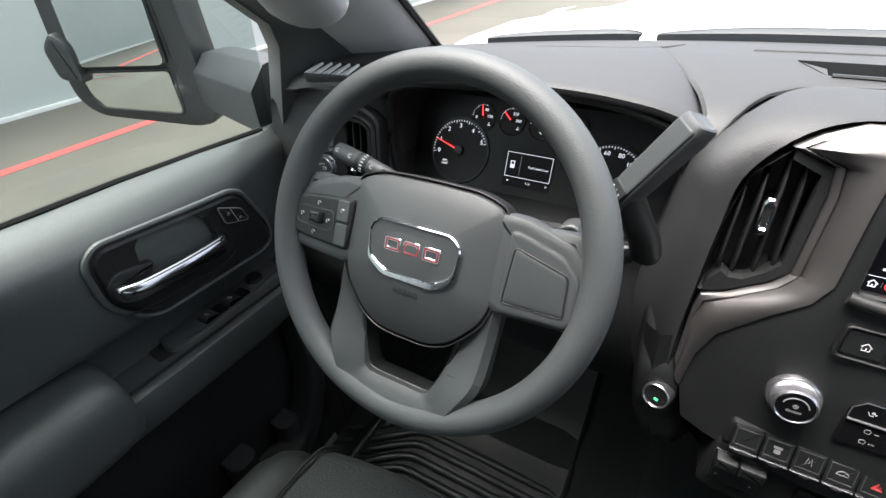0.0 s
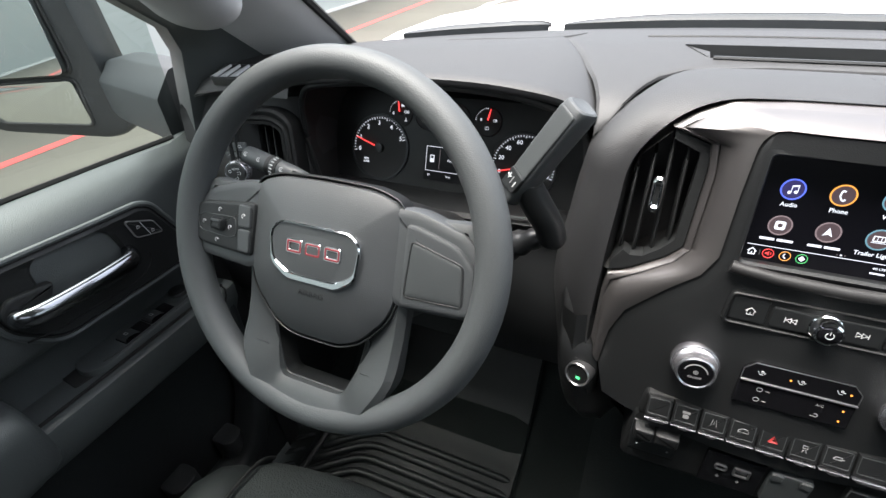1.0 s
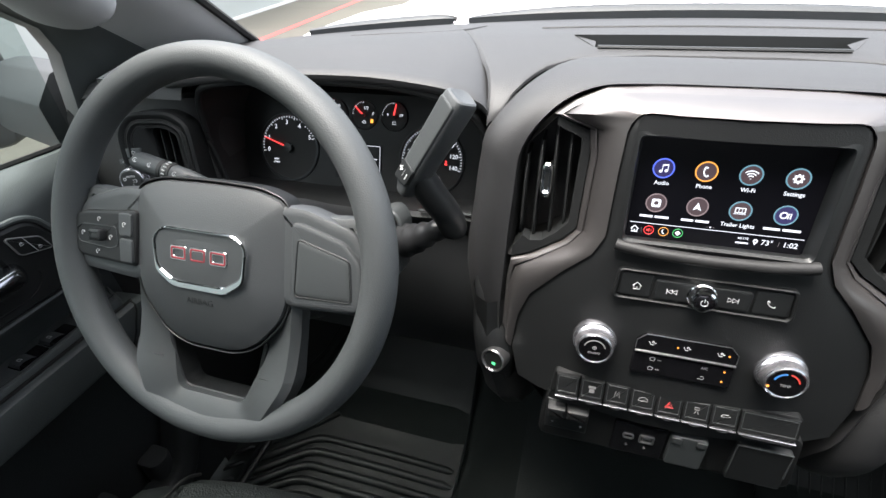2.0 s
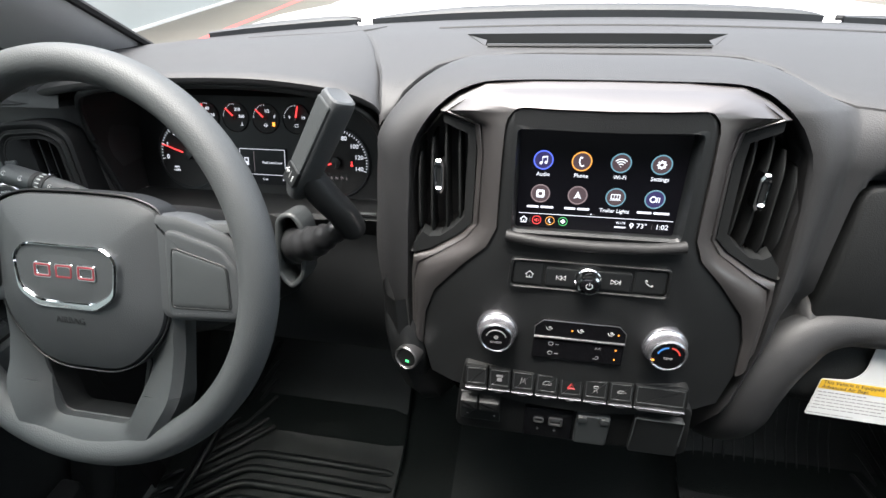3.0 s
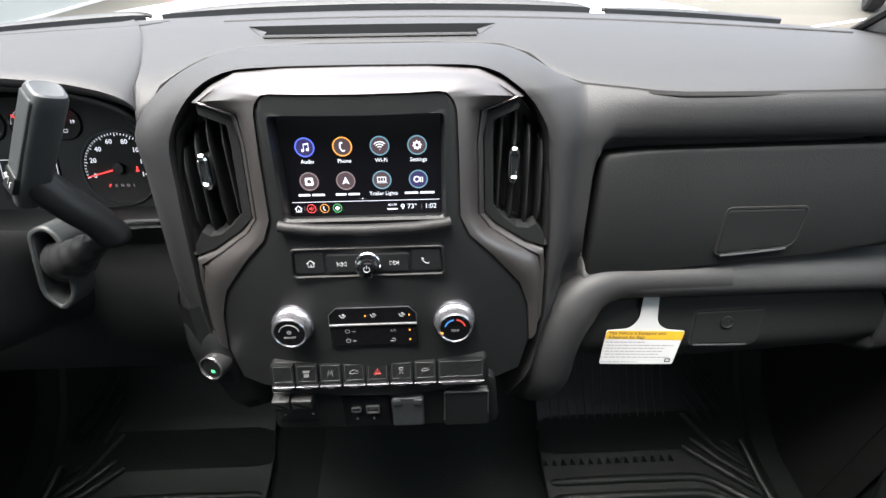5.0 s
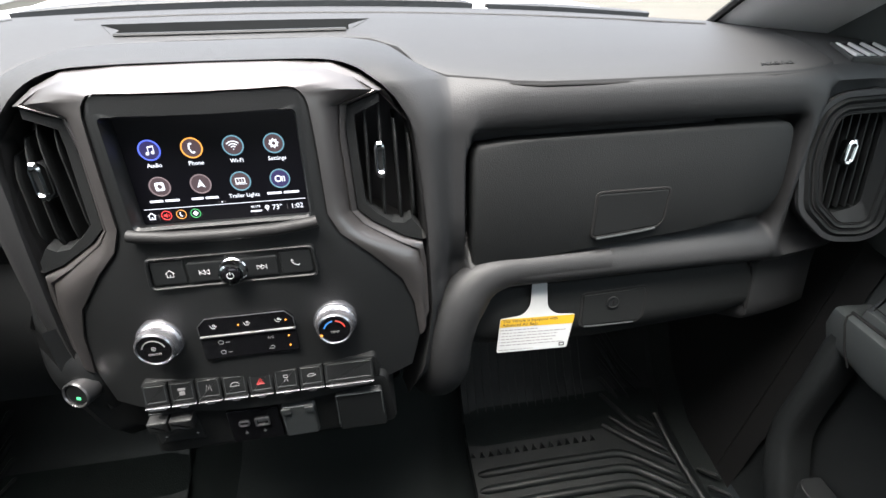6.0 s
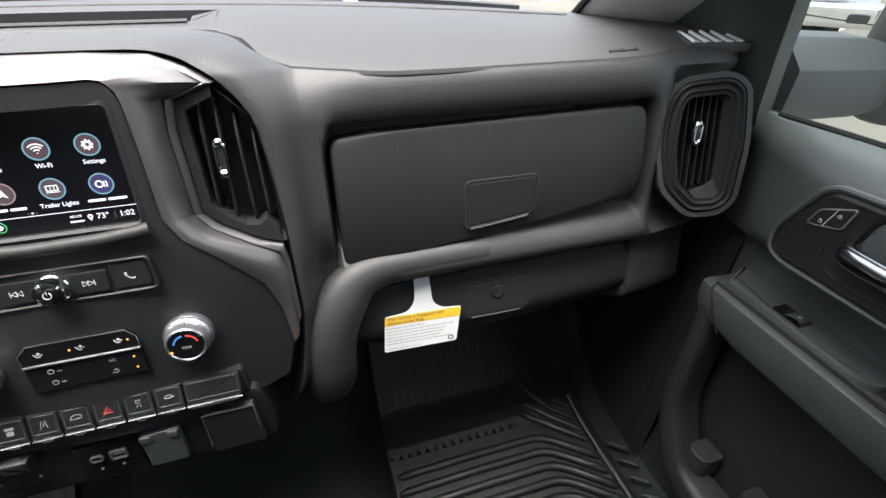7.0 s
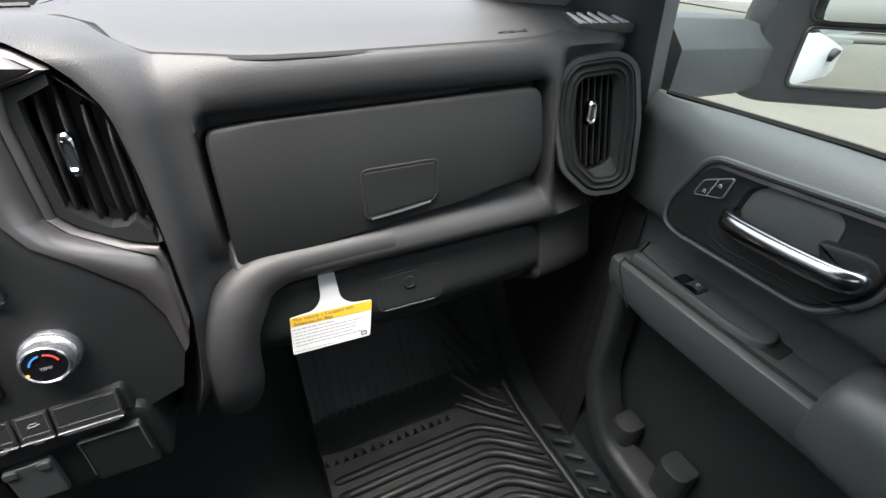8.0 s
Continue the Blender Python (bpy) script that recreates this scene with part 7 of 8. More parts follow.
# ---- doors ----
def door(s):
    who = "driver" if s < 0 else "passenger"
    dr = thing("front_door", (s * 0.86, 0.2, 0.55), "black plastic " + who + " door trim with a chrome pull handle", "car door", "front doors")
    prof = [(0.893, 1.352), (0.884, 1.366), (0.872, 1.366), (0.850, 1.352), (0.832, 1.338), (0.824, 1.322), (0.823, 1.29), (0.823, 1.235), (0.828, 1.208), (0.845, 1.19), (0.872, 1.178), (0.884, 1.16), (0.886, 1.11), (0.886, 1.04), (0.892, 1.0), (0.896, 0.94), (0.896, 0.80), (0.892, 0.64), (0.875, 0.55)]
    b = nb()
    rows, bin_rows = [], []
    for y, dx, dz in ((0.785, 0.03, -0.018), (0.76, 0.016, -0.017), (0.735, 0.006, -0.016), (0.725, 0.002, -0.016), (0.70, 0.0, -0.014), (0.66, 0.0, -0.011), (0.62, 0, -0.008), (0.5, 0, -0.002), (0.41, 0, 0.0), (0.37, 0, 0.002), (0.33, 0, 0.003), (0.29, 0, 0.004), (0.25, 0, 0.005), (0.2, 0, 0.006), (-0.2, 0, 0.012), (-0.6, 0, 0.016), (-0.655, 0, 0.016)):
        front = max(0.0, min(1.0, (y - 0.60) / 0.10))
        r = []
        for x, z in prof:
            fx = x + dx
            fx += 0.030 * front * ease((1.372 - z) / 0.055) * ease((z - 1.17) / 0.05)
            fx += 0.034 * ease((0.41 - y) / 0.16) * ease((1.335 - z) / 0.10) * ease((z - 1.17) / 0.05)
            r.append((s * min(fx, 0.905), y, z + (dz if z > 1.3 else 0)))
        rows.append(r[:14])
        bin_rows.append(r[13:])
    loft(b, rows)
    part("door_panel", b, DOORP, dr)
    # lower part of the same panel, with the armrest's shade in its colour
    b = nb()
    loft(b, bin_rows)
    part("door_bin", b, SHADED_DOORP, dr, "lower door bin of door plastic, darkened for the shade under the armrest")
    b = nb()
    tube(b, [(s * 0.888, y, 1.368 + dz) for y, dz in ((0.742, -0.016), (0.66, -0.011), (0.5, -0.002), (0.36, 0.002), (0.0, 0.009), (-0.5, 0.015), (-0.65, 0.016))], 0.0036, 6, flat=1.2)
    part("glass_seal", b, SEAM, dr)
    DM = side_at(s, 0.822, 0, 0) if s > 0 else side_at(s, 0.822, 0.021, -0.008)
    bez = rounded([(0.384, 1.262), (0.424, 1.216), (0.606, 1.209), (0.624, 1.216), (0.628, 1.242), (0.597, 1.310), (0.583, 1.319), (0.520, 1.324), (0.400, 1.336), (0.384, 1.322)], [0.02, 0.02, 0.012, 0.01, 0.016, 0.016, 0.012, 0.03, 0.010, 0.012], 5)
    hole = rounded([(0.455, 1.248), (0.515, 1.248), (0.541, 1.268), (0.535, 1.305), (0.515, 1.321), (0.45, 1.325), (0.437, 1.315), (0.435, 1.275)], 0.010, 4)
    b = nb()
    ring(b, bez, hole, -0.03, 0.006, DM, 0.004, 0.003)
    hb = part("handle_bezel", b, HARD, dr)
    b = nb()
    tube(b, [DM @ Vector((p[0], p[1], 0.0022)) for p in inset(bez, -0.0012)], 0.0016, 6, closed=True, up=(1, 0, 0))
    part("bezel_gap", b, SEAM, hb)
    b = nb()
    tube(b, [DM @ Vector((p[0], p[1], 0.001)) for p in inset(bez, -0.0055)], 0.0042, 8, closed=True, up=(1, 0, 0))
    part("bezel_lip", b, DOORP, hb)
    b = nb()
    slab(b, inset(hole, -0.004), -0.05, -0.028, DM, 0.001)
    part("handle_pocket", b, DARK, hb)
    b = nb()
    path = [DM @ Vector(p) for p in ((0.545, 1.266, 0.000), (0.540, 1.267, 0.014), (0.528, 1.268, 0.024), (0.49, 1.270, 0.028), (0.45, 1.272, 0.028), (0.415, 1.274, 0.025), (0.400, 1.275, 0.016), (0.396, 1.275, 0.0))]
    tube(b, smooth_path(path, 5), 0.0098, 18, flat=1.35, up=(0, 0, 1))
    part("pull_handle", b, HANDLE, dr, "chrome pull handle")
    b = nb()
    slab(b, rounded([(0.386, 1.262), (0.43, 1.262), (0.45, 1.292), (0.40, 1.302), (0.385, 1.29)], 0.008), -0.01, 0.010, DM, 0.004)
    part("handle_cup", b, HARD, hb)
    b = nb()
    tube(b, smooth_path([DM @ Vector(p) for p in ((0.392, 1.240, 0.0055), (0.43, 1.231, 0.0058), (0.47, 1.229, 0.0058), (0.535, 1.225, 0.0058), (0.562, 1.236, 0.0055), (0.568, 1.252, 0.0045))], 4), 0.0013, 6)
    part("finger_groove", b, SEAM, hb)
    lk_ = rounded([(0.598, 1.271), (0.591, 1.293), (0.556, 1.311), (0.561, 1.283)], 0.004, 3)
    b = nb()
    ring(b, inset(lk_, -0.0012), lk_, 0.0, 0.0075, DM, 0.0005)
    ls = part("lock_switch", b, DIMMARK, hb)
    b = nb()
    slab(b, lk_, 0.0, 0.0078, DM, 0.0012)
    part("switch_face", b, SMOOTH, ls)
    for du, dv in ((0.568, 1.297), (0.585, 1.282)):
        im = at_uv(DM, du, dv, 0.008)
        icon_lines("padlock_mark", [[(-0.002, -0.0025), (0.002, -0.0025), (0.002, 0), (-0.002, 0), (-0.002, -0.0025)], arc(0, 0, 0.0015, 0, 180, 6)], im, MARK, ls, 0.0004)
    icon_lines("switch_split", [[(0.573, 1.302), (0.580, 1.277)]], at_uv(DM, 0, 0, 0.008), MARK, ls, 0.0005)
    # armrest with its edge strip
    b = nb()
    rows = []
    for y, xi, zt, zb in ((0.700, 0.85, 1.094, 1.075), (0.697, 0.822, 1.101, 1.055), (0.682, 0.815, 1.105, 1.043), (0.60, 0.813, 1.107, 1.033), (0.45, 0.812, 1.111, 1.038), (0.325, 0.812, 1.115, 1.044), (0.314, 0.816, 1.110, 1.046), (0.310, 0.83, 1.10, 1.05)):
        rows.append([(s * 0.90, y, zt - 0.006), (s * (xi + 0.02), y, zt), (s * (xi + 0.006), y, zt), (s * (xi + 0.001), y, zt - 0.003), (s * xi, y, zt - 0.010), (s * (xi + 0.002), y, zb + 0.012), (s * (xi + 0.008), y, zb + 0.003), (s * (xi + 0.02), y, zb), (s * 0.90, y, zb - 0.004)])
    loft(b, rows)
    arm = part("armrest", b, DOORP, dr)
    b = nb()
    tube(b, [(s * 0.8285, y, 1.1068 + (0.66 - y) * 0.029) for y in (0.678, 0.55, 0.45, 0.318)], 0.0026, 6)
    part("armrest_gap", b, SEAM, arm)
    b = nb()
    tube(b, [(s * x, y, z) for x, y, z in ((0.830, 0.676, 1.1065), (0.8165, 0.673, 1.105), (0.8128, 0.668, 1.095), (0.8138, 0.650, 1.062), (0.8185, 0.634, 1.037))], 0.0015, 6)
    part("armrest_gap", b, SEAM, arm)
    b = nb()
    PZ = Matrix(((s, 0, 0, 0), (0, 1, 0, 0), (0, 0, 1, 0), (0, 0, 0, 1)))
    slab(b, rounded([(0.8335, 0.668), (0.895, 0.692), (0.895, 0.462), (0.878, 0.448), (0.850, 0.446), (0.8345, 0.470)], [0.004, 0.006, 0.012, 0.014, 0.014, 0.014], 4), 1.085, 1.1205, PZ, 0.005)
    pod = part("switch_pod", b, DOORP, dr)
    # dark plate laid on the armrest in place of the shade behind the pod
    b = nb()
    slab(b, rounded([(0.846, 0.458), (0.890, 0.472), (0.890, 0.432), (0.850, 0.428)], 0.005, 4), 1.09, 1.1105, PZ, 0.001)
    part("hollow_shade", b, DARK, dr, "dark plate that stands for the shaded hollow behind the switch pod")
    b = nb()
    tube(b, smooth_path([(s * x, y, 1.1204) for x, y in ((0.850, 0.672), (0.8475, 0.64), (0.8415, 0.60), (0.8405, 0.55), (0.8405, 0.50), (0.846, 0.472))], 4), 0.0011, 6)
    part("pod_crease", b, HARD, pod)
    n_sw = 2 if s < 0 else 1
    for q in range(n_sw):
        y0 = 0.575 - 0.045 * q
        b = nb()
        slab(b, box2(0.8435, y0 - 0.022, 0.8705, y0 + 0.022, 0.003), 1.1135, 1.1213, PZ, 0.0006)
        wsw = part("window_switch", b, PIANO, pod)
        b = nb()
        rows = [[(s * x, y, z) for x in (0.846, 0.868)] for y, z in ((y0 - 0.0205, 1.1214), (y0 - 0.018, 1.1262), (y0 - 0.012, 1.1272), (y0 - 0.002, 1.1250), (y0 + 0.004, 1.1214))]
        loft(b, rows)
        part("switch_lever", b, GREYSP, wsw)
        icon_lines("switch_mark", [[(-0.003, -0.002), (0.003, -0.002), (0.003, 0.002), (-0.003, 0.001), (-0.003, -0.002)]], Matrix.Translation((s * 0.857, y0 - 0.010, 1.1272)), MARK, wsw, 0.0005)
    if s < 0:
        b = nb()
        lathe(b, [(0.016, 1.1175), (0.016, 1.1235), (0.0145, 1.126), (0.004, 1.125), (0.0005, 1.1245)], Matrix.Translation((s * 0.868, 0.625, 0)), 28)
        part("mirror_dial", b, SMOOTH, pod)
    # padded elbow rest behind
    b = nb()
    rows = []
    for y, g in ((0.366, 0.45), (0.366, 0.72), (0.361, 0.85), (0.348, 0.94), (0.325, 0.985), (0.28, 1.0), (0.05, 1.0), (-0.2, 1.0), (-0.3, 0.9), (-0.34, 0.5)):
        cx_, cz_, hx, hz = 0.885, 1.108, 0.088 * (0.5 + 0.5 * g), 0.068 * g
        sect = []
        for q in range(21):
            a = math.pi * (-0.5 + q / 20)
            ca, sa = math.cos(a), math.sin(a)
            sect.append((s * (cx_ - hx * abs(ca) ** 0.45), y, cz_ + hz * math.copysign(abs(sa) ** 0.6, sa)))
        rows.append(sect)
    loft(b, rows)
    part("elbow_pad", b, DOORP, dr)
    # map pocket rim and the rests inside the pocket
    b = nb()
    rows = []
    for y, z, ny, nz, wd in ((0.672, 1.065, -1.0, 0.0, 0.026), (0.668, 1.03, -1.0, 0.05, 0.032), (0.664, 0.97, -0.98, 0.15, 0.034), (0.662, 0.90, -0.96, 0.25, 0.036), (0.656, 0.83, -0.95, 0.32, 0.042), (0.628, 0.76, -0.85, 0.5, 0.050), (0.597, 0.712, -0.6, 0.8, 0.054), (0.555, 0.688, -0.25, 0.97, 0.060), (0.485, 0.682, 0.0, 1, 0.064), (0.36, 0.68, 0, 1, 0.066), (0.0, 0.68, 0, 1, 0.066), (-0.4, 0.68, 0, 1, 0.066)):
        o, nrm = Vector((s * 0.817, y, z)), Vector((0, ny, nz)).normalized()
        rows.append([o + Vector((s * dx, 0, 0)) + nrm * wd * h for dx, h in ((0.055, -0.62), (0.02, -0.58), (0.006, -0.48), (0.0, -0.3), (-0.002, 0.0), (0.0, 0.3), (0.003, 0.42), (0.010, 0.5), (0.02, 0.52), (0.055, 0.5))])
    loft(b, [smooth_path([r[k] for r in rows], 4) for k in range(10)])
    # rim and rests also carry that shade in their colour
    part("pocket_rim", b, SHADED_DOORP, dr)
    for y0, z0, y1, z1, x0 in ((0.555, 0.62, 0.60, 0.77, 0.838), (0.500, 0.60, 0.556, 0.705, 0.838), (0.438, 0.60, 0.492, 0.79, 0.838)):
        b = nb()
        f_ = Matrix(((s, 0, 0, 0), (0, 1, 0, 0), (0, 0, 1, 0), (0, 0, 0, 1)))
        slab(b, rounded([(x0, y0 + 0.012), (x0 + 0.012, y0), (x0 + 0.05, y0), (x0 + 0.05, y1), (x0 + 0.012, y1), (x0, y1 - 0.012)], [0.009, 0.009, 0.009, 0.009, 0.009, 0.009], 4), z0, z1, f_, 0.003)
        part("pocket_rest", b, SHADED_DOORP, dr)
    # outer skin
    b = nb()
    rows = []
    for y in (0.86, 0.5, 0.0, -0.4, -0.72):
        rows.append([(s * 0.912, y, 1.345 + 0.01 * (0.7 - y)), (s * 0.955, y, 1.30), (s * 0.99, y, 1.18), (s * 1.0, y, 1.0), (s * 0.99, y, 0.8), (s * 0.96, y, 0.62)])
    loft(b, rows)
    part("outer_skin", b, WHITE, dr, "white painted outer skin")
    OM = Matrix(((0, 0, s, 0), (1, 0, 0, 0), (0, 1, 0, 0), (0, 0, 0, 1)))
    b = nb()
    slab(b, rounded([(-0.40, 1.16), (-0.20, 1.16), (-0.19, 1.19), (-0.21, 1.215), (-0.39, 1.215), (-0.41, 1.19)], 0.012), 0.985, 1.035, OM, 0.012)
    part("outer_handle", b, BLACKEXT, dr, "black outer pull handle")
    # side glass
    b = nb()
    rows = []
    for t in (0, 0.35, 0.7, 1.0):
        yf = 0.772 - 0.02 * t - 0.40 * max(0, t - 0.3)
        rows.append([(s * (0.897 - 0.14 * t), yf + (-0.36 - yf) * q / 4, 1.345 + 0.50 * t) for q in range(5)])
    loft(b, rows)
    part("side_glass", b, SIDEGLASS, dr)
    return dr


door(-1)
door(1)
for s in (-1, 1):
    bm = nb()
    loft(bm, [[(s * 0.875, y, z) for z in (0.5, 0.8, 1.1, 1.30)] for y in (0.70, 0.85, 1.0, 1.14)])
    loft(bm, [[(s * x, 0.745, z) for z in (0.5, 0.8, 1.1, 1.34)] for x in (0.872, 0.90, 0.93)])
    tagged(part("kick_panel", bm, DARK), "dark kick panel beside the footwell", "cab wall", kind="structure")
    # unseen corner post, made wide to cut the light through the side glass
    bm = nb()
    block(bm, min(s * 0.80, s * 0.9), -0.66, 1.36, max(s * 0.80, s * 0.9), -0.26, 1.93, 0.01)
    tagged(part("trim", bm, TRIMGREY), "unseen grey trim post beside the rear window, widened to block light", "pillar", kind="structure")
    bm = nb()
    block(bm, min(s * 0.73, s * 0.83), -0.6, 1.86, max(s * 0.73, s * 0.83), 0.40, 1.95, 0.02)
    tagged(part("trim", bm, TRIMGREY), "grey roof rail trim above the door", "roof rail", kind="structure")

# ---- outside mirrors ----
def outside_mirror(s, inner_b, turn, aims, arm_end, wide=1.0, rise=0.03, root=0.0):
    """A tall tow mirror: arm, head, main glass and small wide-angle glass; aims: the way each glass faces."""
    mr = thing("door_mirror", (s * 0.93, 0.80, 1.33), "black tall tow mirror with two glasses on a grey arm", "door mirror", "door mirrors")
    u = Vector((s * math.cos(radians(turn)), -math.sin(radians(turn)), 0))
    v_ = Vector((s * 0.02, 0, 1)).normalized()
    w = v_.cross(u) if s < 0 else u.cross(v_)
    if w.y > 0:
        w = -w
    m = Matrix((u, v_, w)).transposed().to_4x4()
    m.translation = Vector(inner_b)
    m = m @ Matrix.Diagonal((wide, 1, 1, 1))
    b = nb()
    shell = rounded([(root, 0.0), (root + 0.045, -0.012), (0.255, -0.012 + rise), (0.29, 0.025 + rise), (0.292, 0.12), (0.262, 0.40), (0.23, 0.44), (0.05, 0.45), (0.012, 0.42)], 0.025, 5)
    rows = [(0.03, -0.12), (0.008, -0.10), (0.0, -0.06), (0.0, -0.01), (0.004, -0.002), (0.012, 0.0)]
    rg = [verts(b, inset(shell, d), ww, m) for d, ww in rows]
    for a, c in zip(rg, rg[1:]):
        bridge(b, a, c)
    b.faces.new(rg[0])
    b.faces.new(rg[-1])
    hd = part("mirror_head", b, BLACKEXT, mr)
    lowg = rounded([(0.068, 0.022), (0.235, 0.022 + 0.6 * rise), (0.252, 0.048 + 0.6 * rise), (0.247, 0.108), (0.062, 0.108)], 0.010, 4)
    upg = rounded([(0.058, 0.122), (0.242, 0.122), (0.226, 0.39), (0.20, 0.415), (0.066, 0.415), (0.055, 0.39)], 0.014, 4)
    for lp, nm, aim in ((lowg, "wide_angle_glass", aims[0]), (upg, "main_glass", aims[1])):
        b = nb()
        ring(b, inset(lp, -0.006), inset(lp, 0.0005), -0.004, 0.004, m, 0.002)
        fr = part("glass_frame", b, DARK, hd)
        b = nb()
        cu_, cv2 = sum(p[0] for p in lp) / len(lp), sum(p[1] for p in lp) / len(lp)
        mid = m @ Vector((cu_, cv2, 0.008))
        spin = w.rotation_difference(Vector(aim).normalized()).to_matrix().to_4x4()
        mg = Matrix.Translation(mid) @ spin @ Matrix.Translation(-mid) @ m
        if nm == "main_glass":
            slab(b, lp, -0.004, 0.008, mg, 0.0003)
        else:
            # the wide-angle glass is slightly domed
            rings = [verts(b, lp, -0.004, mg)]
            for f in (1.0, 0.85, 0.7, 0.55, 0.4, 0.25, 0.1):
                vs = []
                for pu, pv in lp:
                    qu, qv = (pu - cu_) * f, (pv - cv2) * f
                    vs.append(b.verts.new(mg @ Vector((cu_ + qu, cv2 + qv, 0.010 - (qu * qu + qv * qv) / 1.3))))
                rings.append(vs)
            for ra, rb in zip(rings, rings[1:]):
                bridge(b, ra, rb)
            b.faces.new(rings[-1])
        part(nm, b, MIRROR, hd)
    b = nb()
    slab(b, rounded([(0.235, 0.09), (0.285, 0.10), (0.29, 0.16), (0.262, 0.19), (0.238, 0.165)], 0.014), -0.004, 0.022, m, 0.008)
    part("clearance_lamp", b, BLACKEXT, hd)
    b = nb()
    a0, a1 = Vector((s * 0.90, 0.80, 1.389)), Vector(arm_end)
    rows = []
    for f, hy, hz in ((0.0, 0.05, 0.056), (0.15, 0.05, 0.056), (0.75, 0.048, 0.054), (0.88, 0.046, 0.051), (1.0, 0.042, 0.046), (1.15, 0.034, 0.036)):
        c = a0.lerp(a1, f)
        rows.append([c + Vector((0, y * hy, z * hz)) for y, z in ((-1, -0.9), (-1, 0.30), (-0.96, 0.38), (-0.25, 0.97), (-0.1, 1), (0.8, 1), (1, 0.8), (1, -0.9), (0.8, -1), (-0.85, -1))])
    loft(b, rows, closed=True, caps=True)
    part("mirror_arm", b, GREYEXT, mr, "grey mirror arm")


outside_mirror(-1, (-1.14, 0.835, 1.297), 27, ((0.405, -0.915, -0.085), (0.405, -0.90, 0.058)), (-1.15, 0.865, 1.385))
outside_mirror(1, (1.10, 0.765, 1.320), 33, ((-0.525, -0.850, -0.042), (-0.49, -0.865, 0.09)), (1.115, 0.795, 1.380), 0.95, 0.0, -0.014)

# ---- seat ----
seat = thing("driver_seat", (-0.46, 0.2, 0.6), "black cloth driver seat cushion with vinyl bolsters", "car seat")
bm = nb()
rows = []
for y, z, e in ((0.545, 0.80, 0.03), (0.553, 0.85, 0.012), (0.545, 0.893, 0.006), (0.52, 0.918, 0.0), (0.47, 0.928, 0.0), (0.35, 0.93, 0), (0.1, 0.92, 0), (-0.1, 0.915, 0)):
    r = []
    for q in range(13):
        f = -1 + q / 6
        r.append((-0.46 + (0.20 - e) * f, y - 0.02 * f * f, z - 0.006 * abs(f) ** 3))
    rows.append(r)
loft(bm, rows)
part("cushion", bm, CLOTH, seat)
for s in (-1, 1):
    bm = nb()
    rows = []
    for y, g, z in ((0.535, 0.3, 0.87), (0.525, 0.6, 0.885), (0.50, 0.85, 0.90), (0.46, 1.0, 0.91), (0.35, 1.05, 0.92), (0.1, 1.1, 0.925), (-0.1, 1.1, 0.93)):
        cx_ = -0.46 + s * 0.235
        rows.append([(cx_ + 0.058 * g * math.cos(a), y - 0.02, z - 0.05 + 0.075 * g * math.sin(a)) for a in [math.pi * 2 * q / 18 for q in range(18)]])
    loft(bm, rows, closed=True, caps=True)
    part("bolster", bm, BOLSTER, seat)
    bm = nb()
    tube(bm, smooth_path([(-0.46 + s * 0.196, 0.53, 0.892), (-0.46 + s * 0.197, 0.50, 0.922), (-0.46 + s * 0.197, 0.42, 0.932), (-0.46 + s * 0.197, 0.2, 0.93)], 4), 0.003, 6)
    part("piping", bm, SEAM, seat)
# backrest out of view, added to keep light from behind off the stack
bm = nb()
rows = []
for z, y, h, d in ((0.88, -0.08, 0.22, 0.09), (0.95, -0.10, 0.25, 0.11), (1.1, -0.13, 0.26, 0.11), (1.3, -0.17, 0.26, 0.10), (1.42, -0.20, 0.24, 0.09), (1.48, -0.215, 0.19, 0.06), (1.495, -0.22, 0.12, 0.03)):
    rows.append([(-0.46 + h * math.cos(a), y - 0.04 + d * 0.6 * math.sin(a) * (1 - 0.25 * math.cos(a) ** 2), z) for a in [math.pi * 2 * q / 20 for q in range(20)]])
loft(bm, rows, closed=True, caps=True)
part("unseen_backrest", bm, BOLSTER, seat)
bm = nb()
block(bm, -0.72, -0.12, 0.56, -0.20, 0.50, 0.86, 0.03)
part("seat_base", bm, DARK, seat)

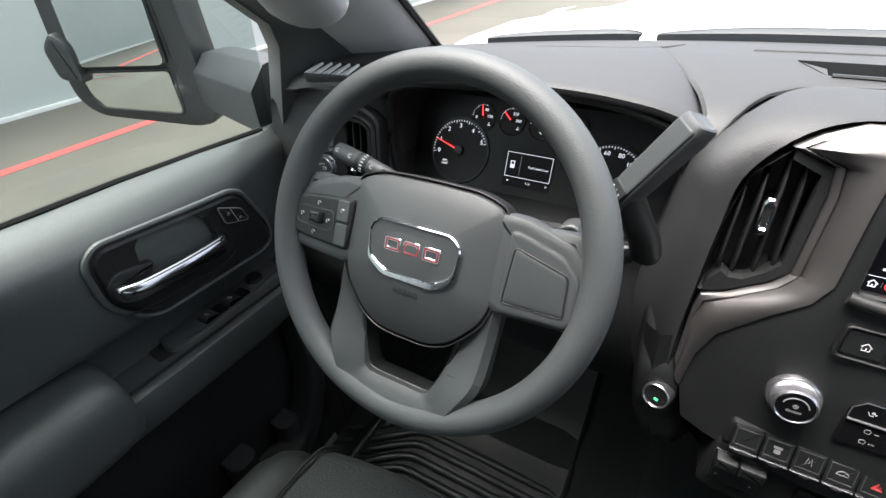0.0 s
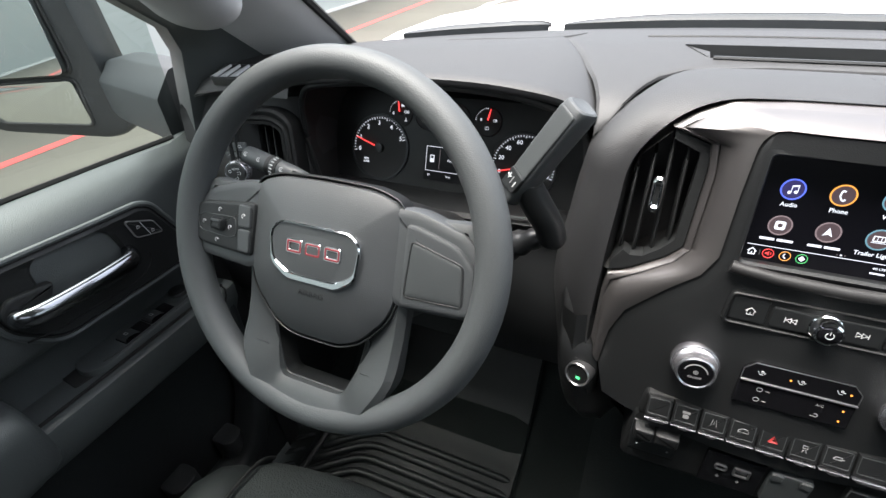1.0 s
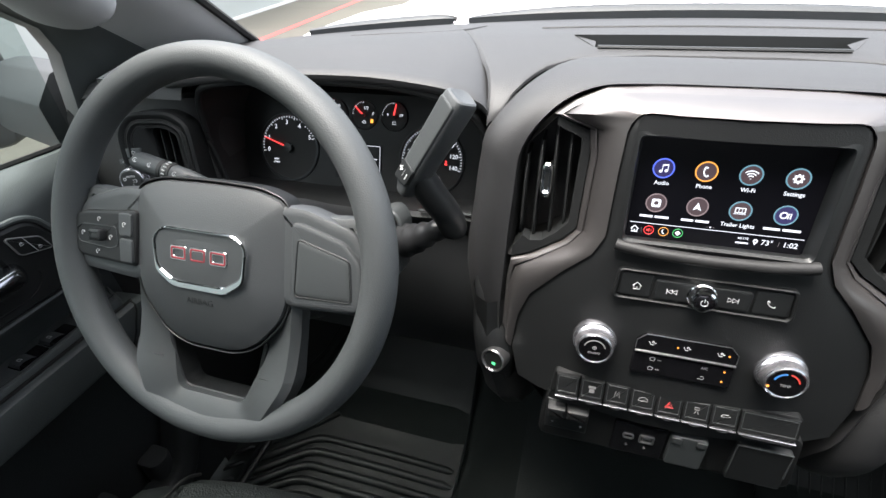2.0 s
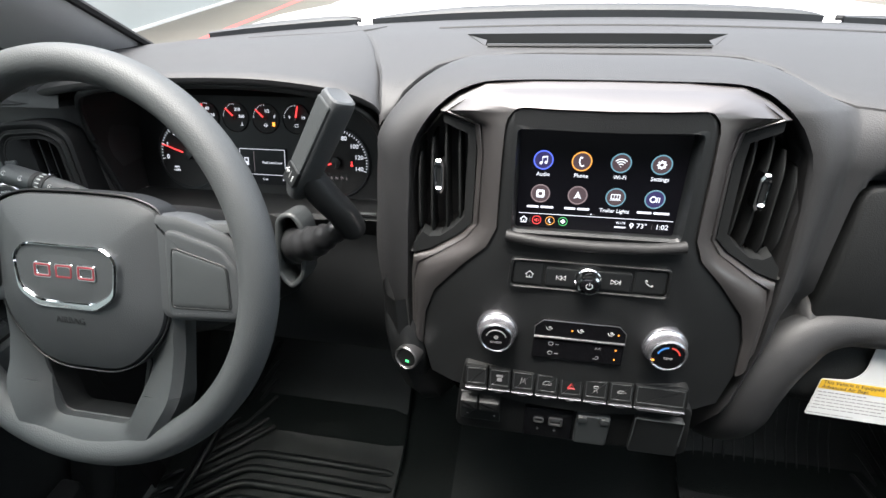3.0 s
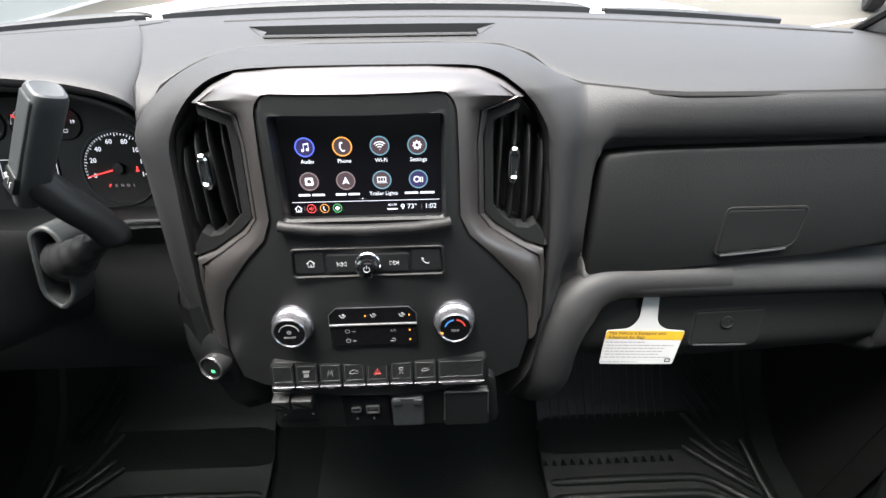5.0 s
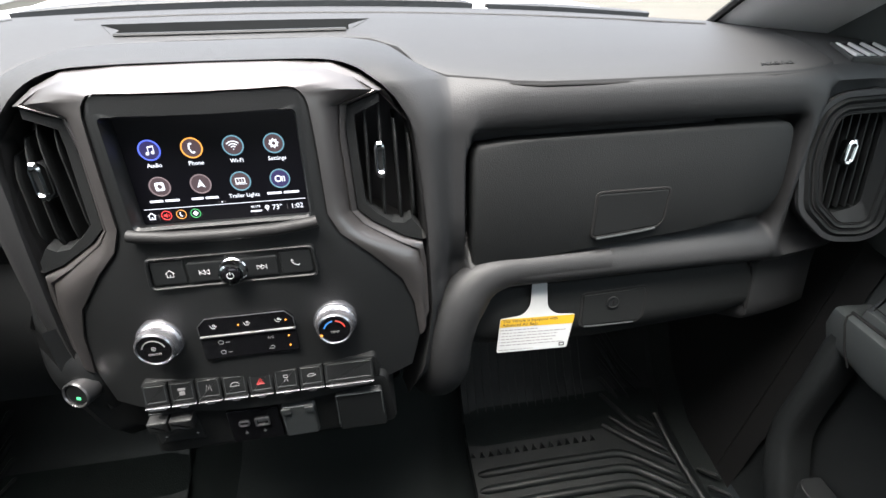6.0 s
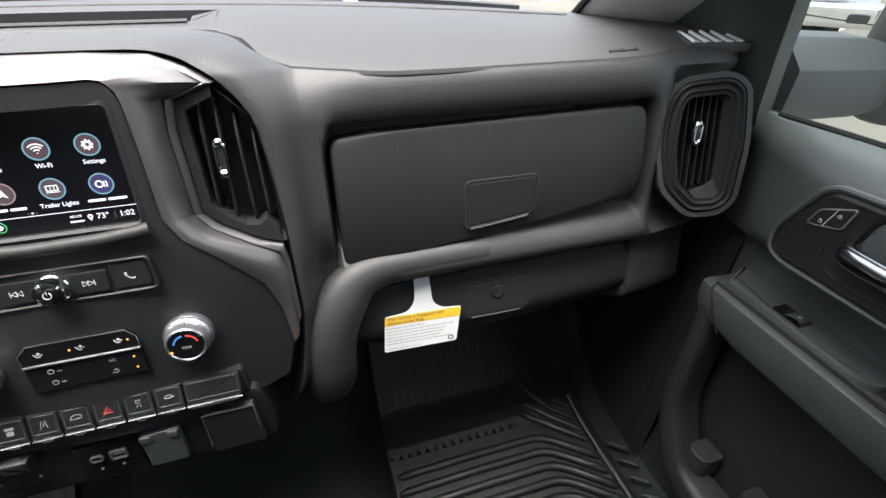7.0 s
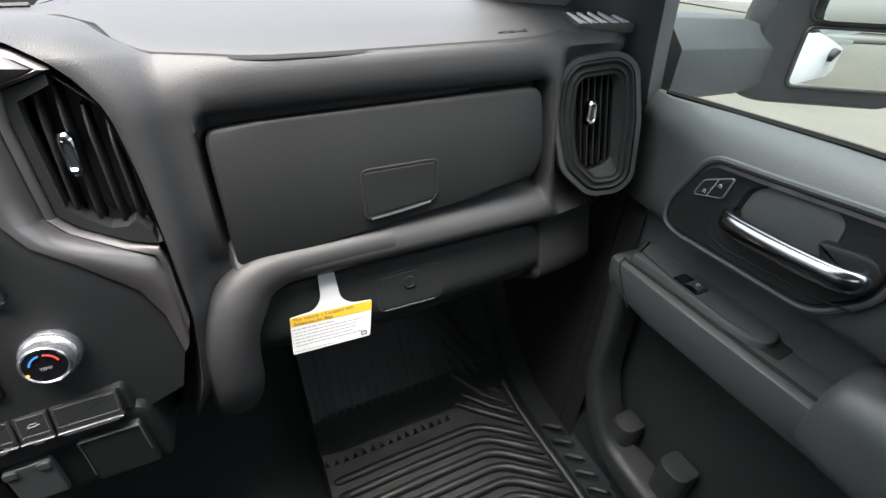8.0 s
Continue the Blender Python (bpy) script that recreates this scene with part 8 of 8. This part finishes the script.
# ---- floor mats ----
def ridge_mat(name, label, flip):
    mt = thing(name, (flip * 0.55, 0.7, 0.535), label, "floor mat", "floor mats")
    X = lambda x: flip * x
    b = nb()
    rows = []
    for y, z in ((0.35, 0.534), (0.60, 0.534), (0.74, 0.536), (0.84, 0.545), (0.90, 0.562), (0.98, 0.635), (1.06, 0.75)):
        rows.append([(X(x), y, z + dz) for x, dz in ((0.305, 0.02), (0.312, 0.006), (0.35, 0.004), (0.55, 0.004), (0.75, 0.004), (0.80, 0.006), (0.808, 0.022))])
    loft(b, rows)
    part("mat_sheet", b, RUBBER, mt)
    for q in range(12):
        y0 = 0.812 - 0.036 * q
        b = nb()
        p = [(X(0.318), y0, 0.543), (X(0.335), y0, 0.547)] + [(X(x), y0 + dy, 0.547) for x, dy in ((0.50, 0.0015), (0.645, 0.0), (0.665, -0.003), (0.685, -0.011), (0.705, -0.024), (0.745, -0.055), (0.778, -0.082))] + [(X(0.788), y0 - 0.09, 0.542)]
        tube(b, p, [0.004, 0.009] + [0.0095] * 7 + [0.004], 10, flat=0.95)
        part("mat_ridge", b, RUBBER, mt)
    for q in range(7):
        x0, y0 = 0.640 + 0.006 * min(q, 3), 0.888 + 0.03 * q
        b = nb()
        zz = lambda y: 0.549 + 0.17 * max(0, y - 0.84) + 0.74 * max(0, y - 0.90) + 0.53 * max(0, y - 0.98)
        tube(b, [(X(x0), y0, zz(y0) - 0.003), (X(x0 + 0.012), y0 - 0.010, zz(y0 - 0.01) + 0.002), (X(0.727), y0 - 0.073, zz(y0 - 0.073) + 0.001), (X(0.772), y0 - 0.112, zz(y0 - 0.112) + 0.001), (X(0.784), y0 - 0.122, zz(y0 - 0.122) - 0.004)], [0.004, 0.008, 0.0085, 0.008, 0.004], 8)
        part("mat_ridge", b, RUBBER, mt)
    for q in range(15 if flip > 0 else 0):
        b = nb()
        x0 = 0.325 + 0.021 * q
        tube(b, [(X(x0), 0.868, 0.555), (X(x0), 0.90, 0.5665), (X(x0), 0.98, 0.6395), (X(x0), 1.05, 0.7385)], 0.0016, 5)
        part("mat_rib", b, RUBBER, mt)
        b = nb()
        c_ = Vector((X(x0 - 0.006), 0.857, 0.549))
        vs_ = [b.verts.new(c_ + Vector(o)) for o in ((-0.0085, -0.010, 0), (0.0085, -0.010, 0), (0.0, 0.012, 0.001), (0, -0.003, 0.013))]
        for f in ((0, 1, 3), (1, 2, 3), (2, 0, 3)):
            b.faces.new([vs_[i] for i in f])
        part("mat_stud", b, RUBBER, mt, flat=True)
    b = nb()
    tube(b, [(X(0.797), 0.36, 0.549), (X(0.797), 0.60, 0.549), (X(0.793), 0.72, 0.550), (X(0.789), 0.80, 0.556), (X(0.785), 0.88, 0.575)], 0.008, 8, flat=0.9)
    part("mat_border", b, RUBBER, mt)
    for q in range(8):
        b = nb()
        y0 = 0.44 + 0.042 * q
        tube(b, [(X(0.820), y0 + 0.010, 0.550), (X(0.826), y0 + 0.006, 0.553), (X(0.850), y0 - 0.016, 0.556), (X(0.857), y0 - 0.022, 0.552)], [0.003, 0.006, 0.006, 0.003], 7)
        part("mat_tooth", b, RUBBER, mt)


ridge_mat("floor_mat", "black ridged rubber mat in the passenger footwell", 1)
ridge_mat("floor_mat", "black ridged rubber mat in the driver footwell", -1)
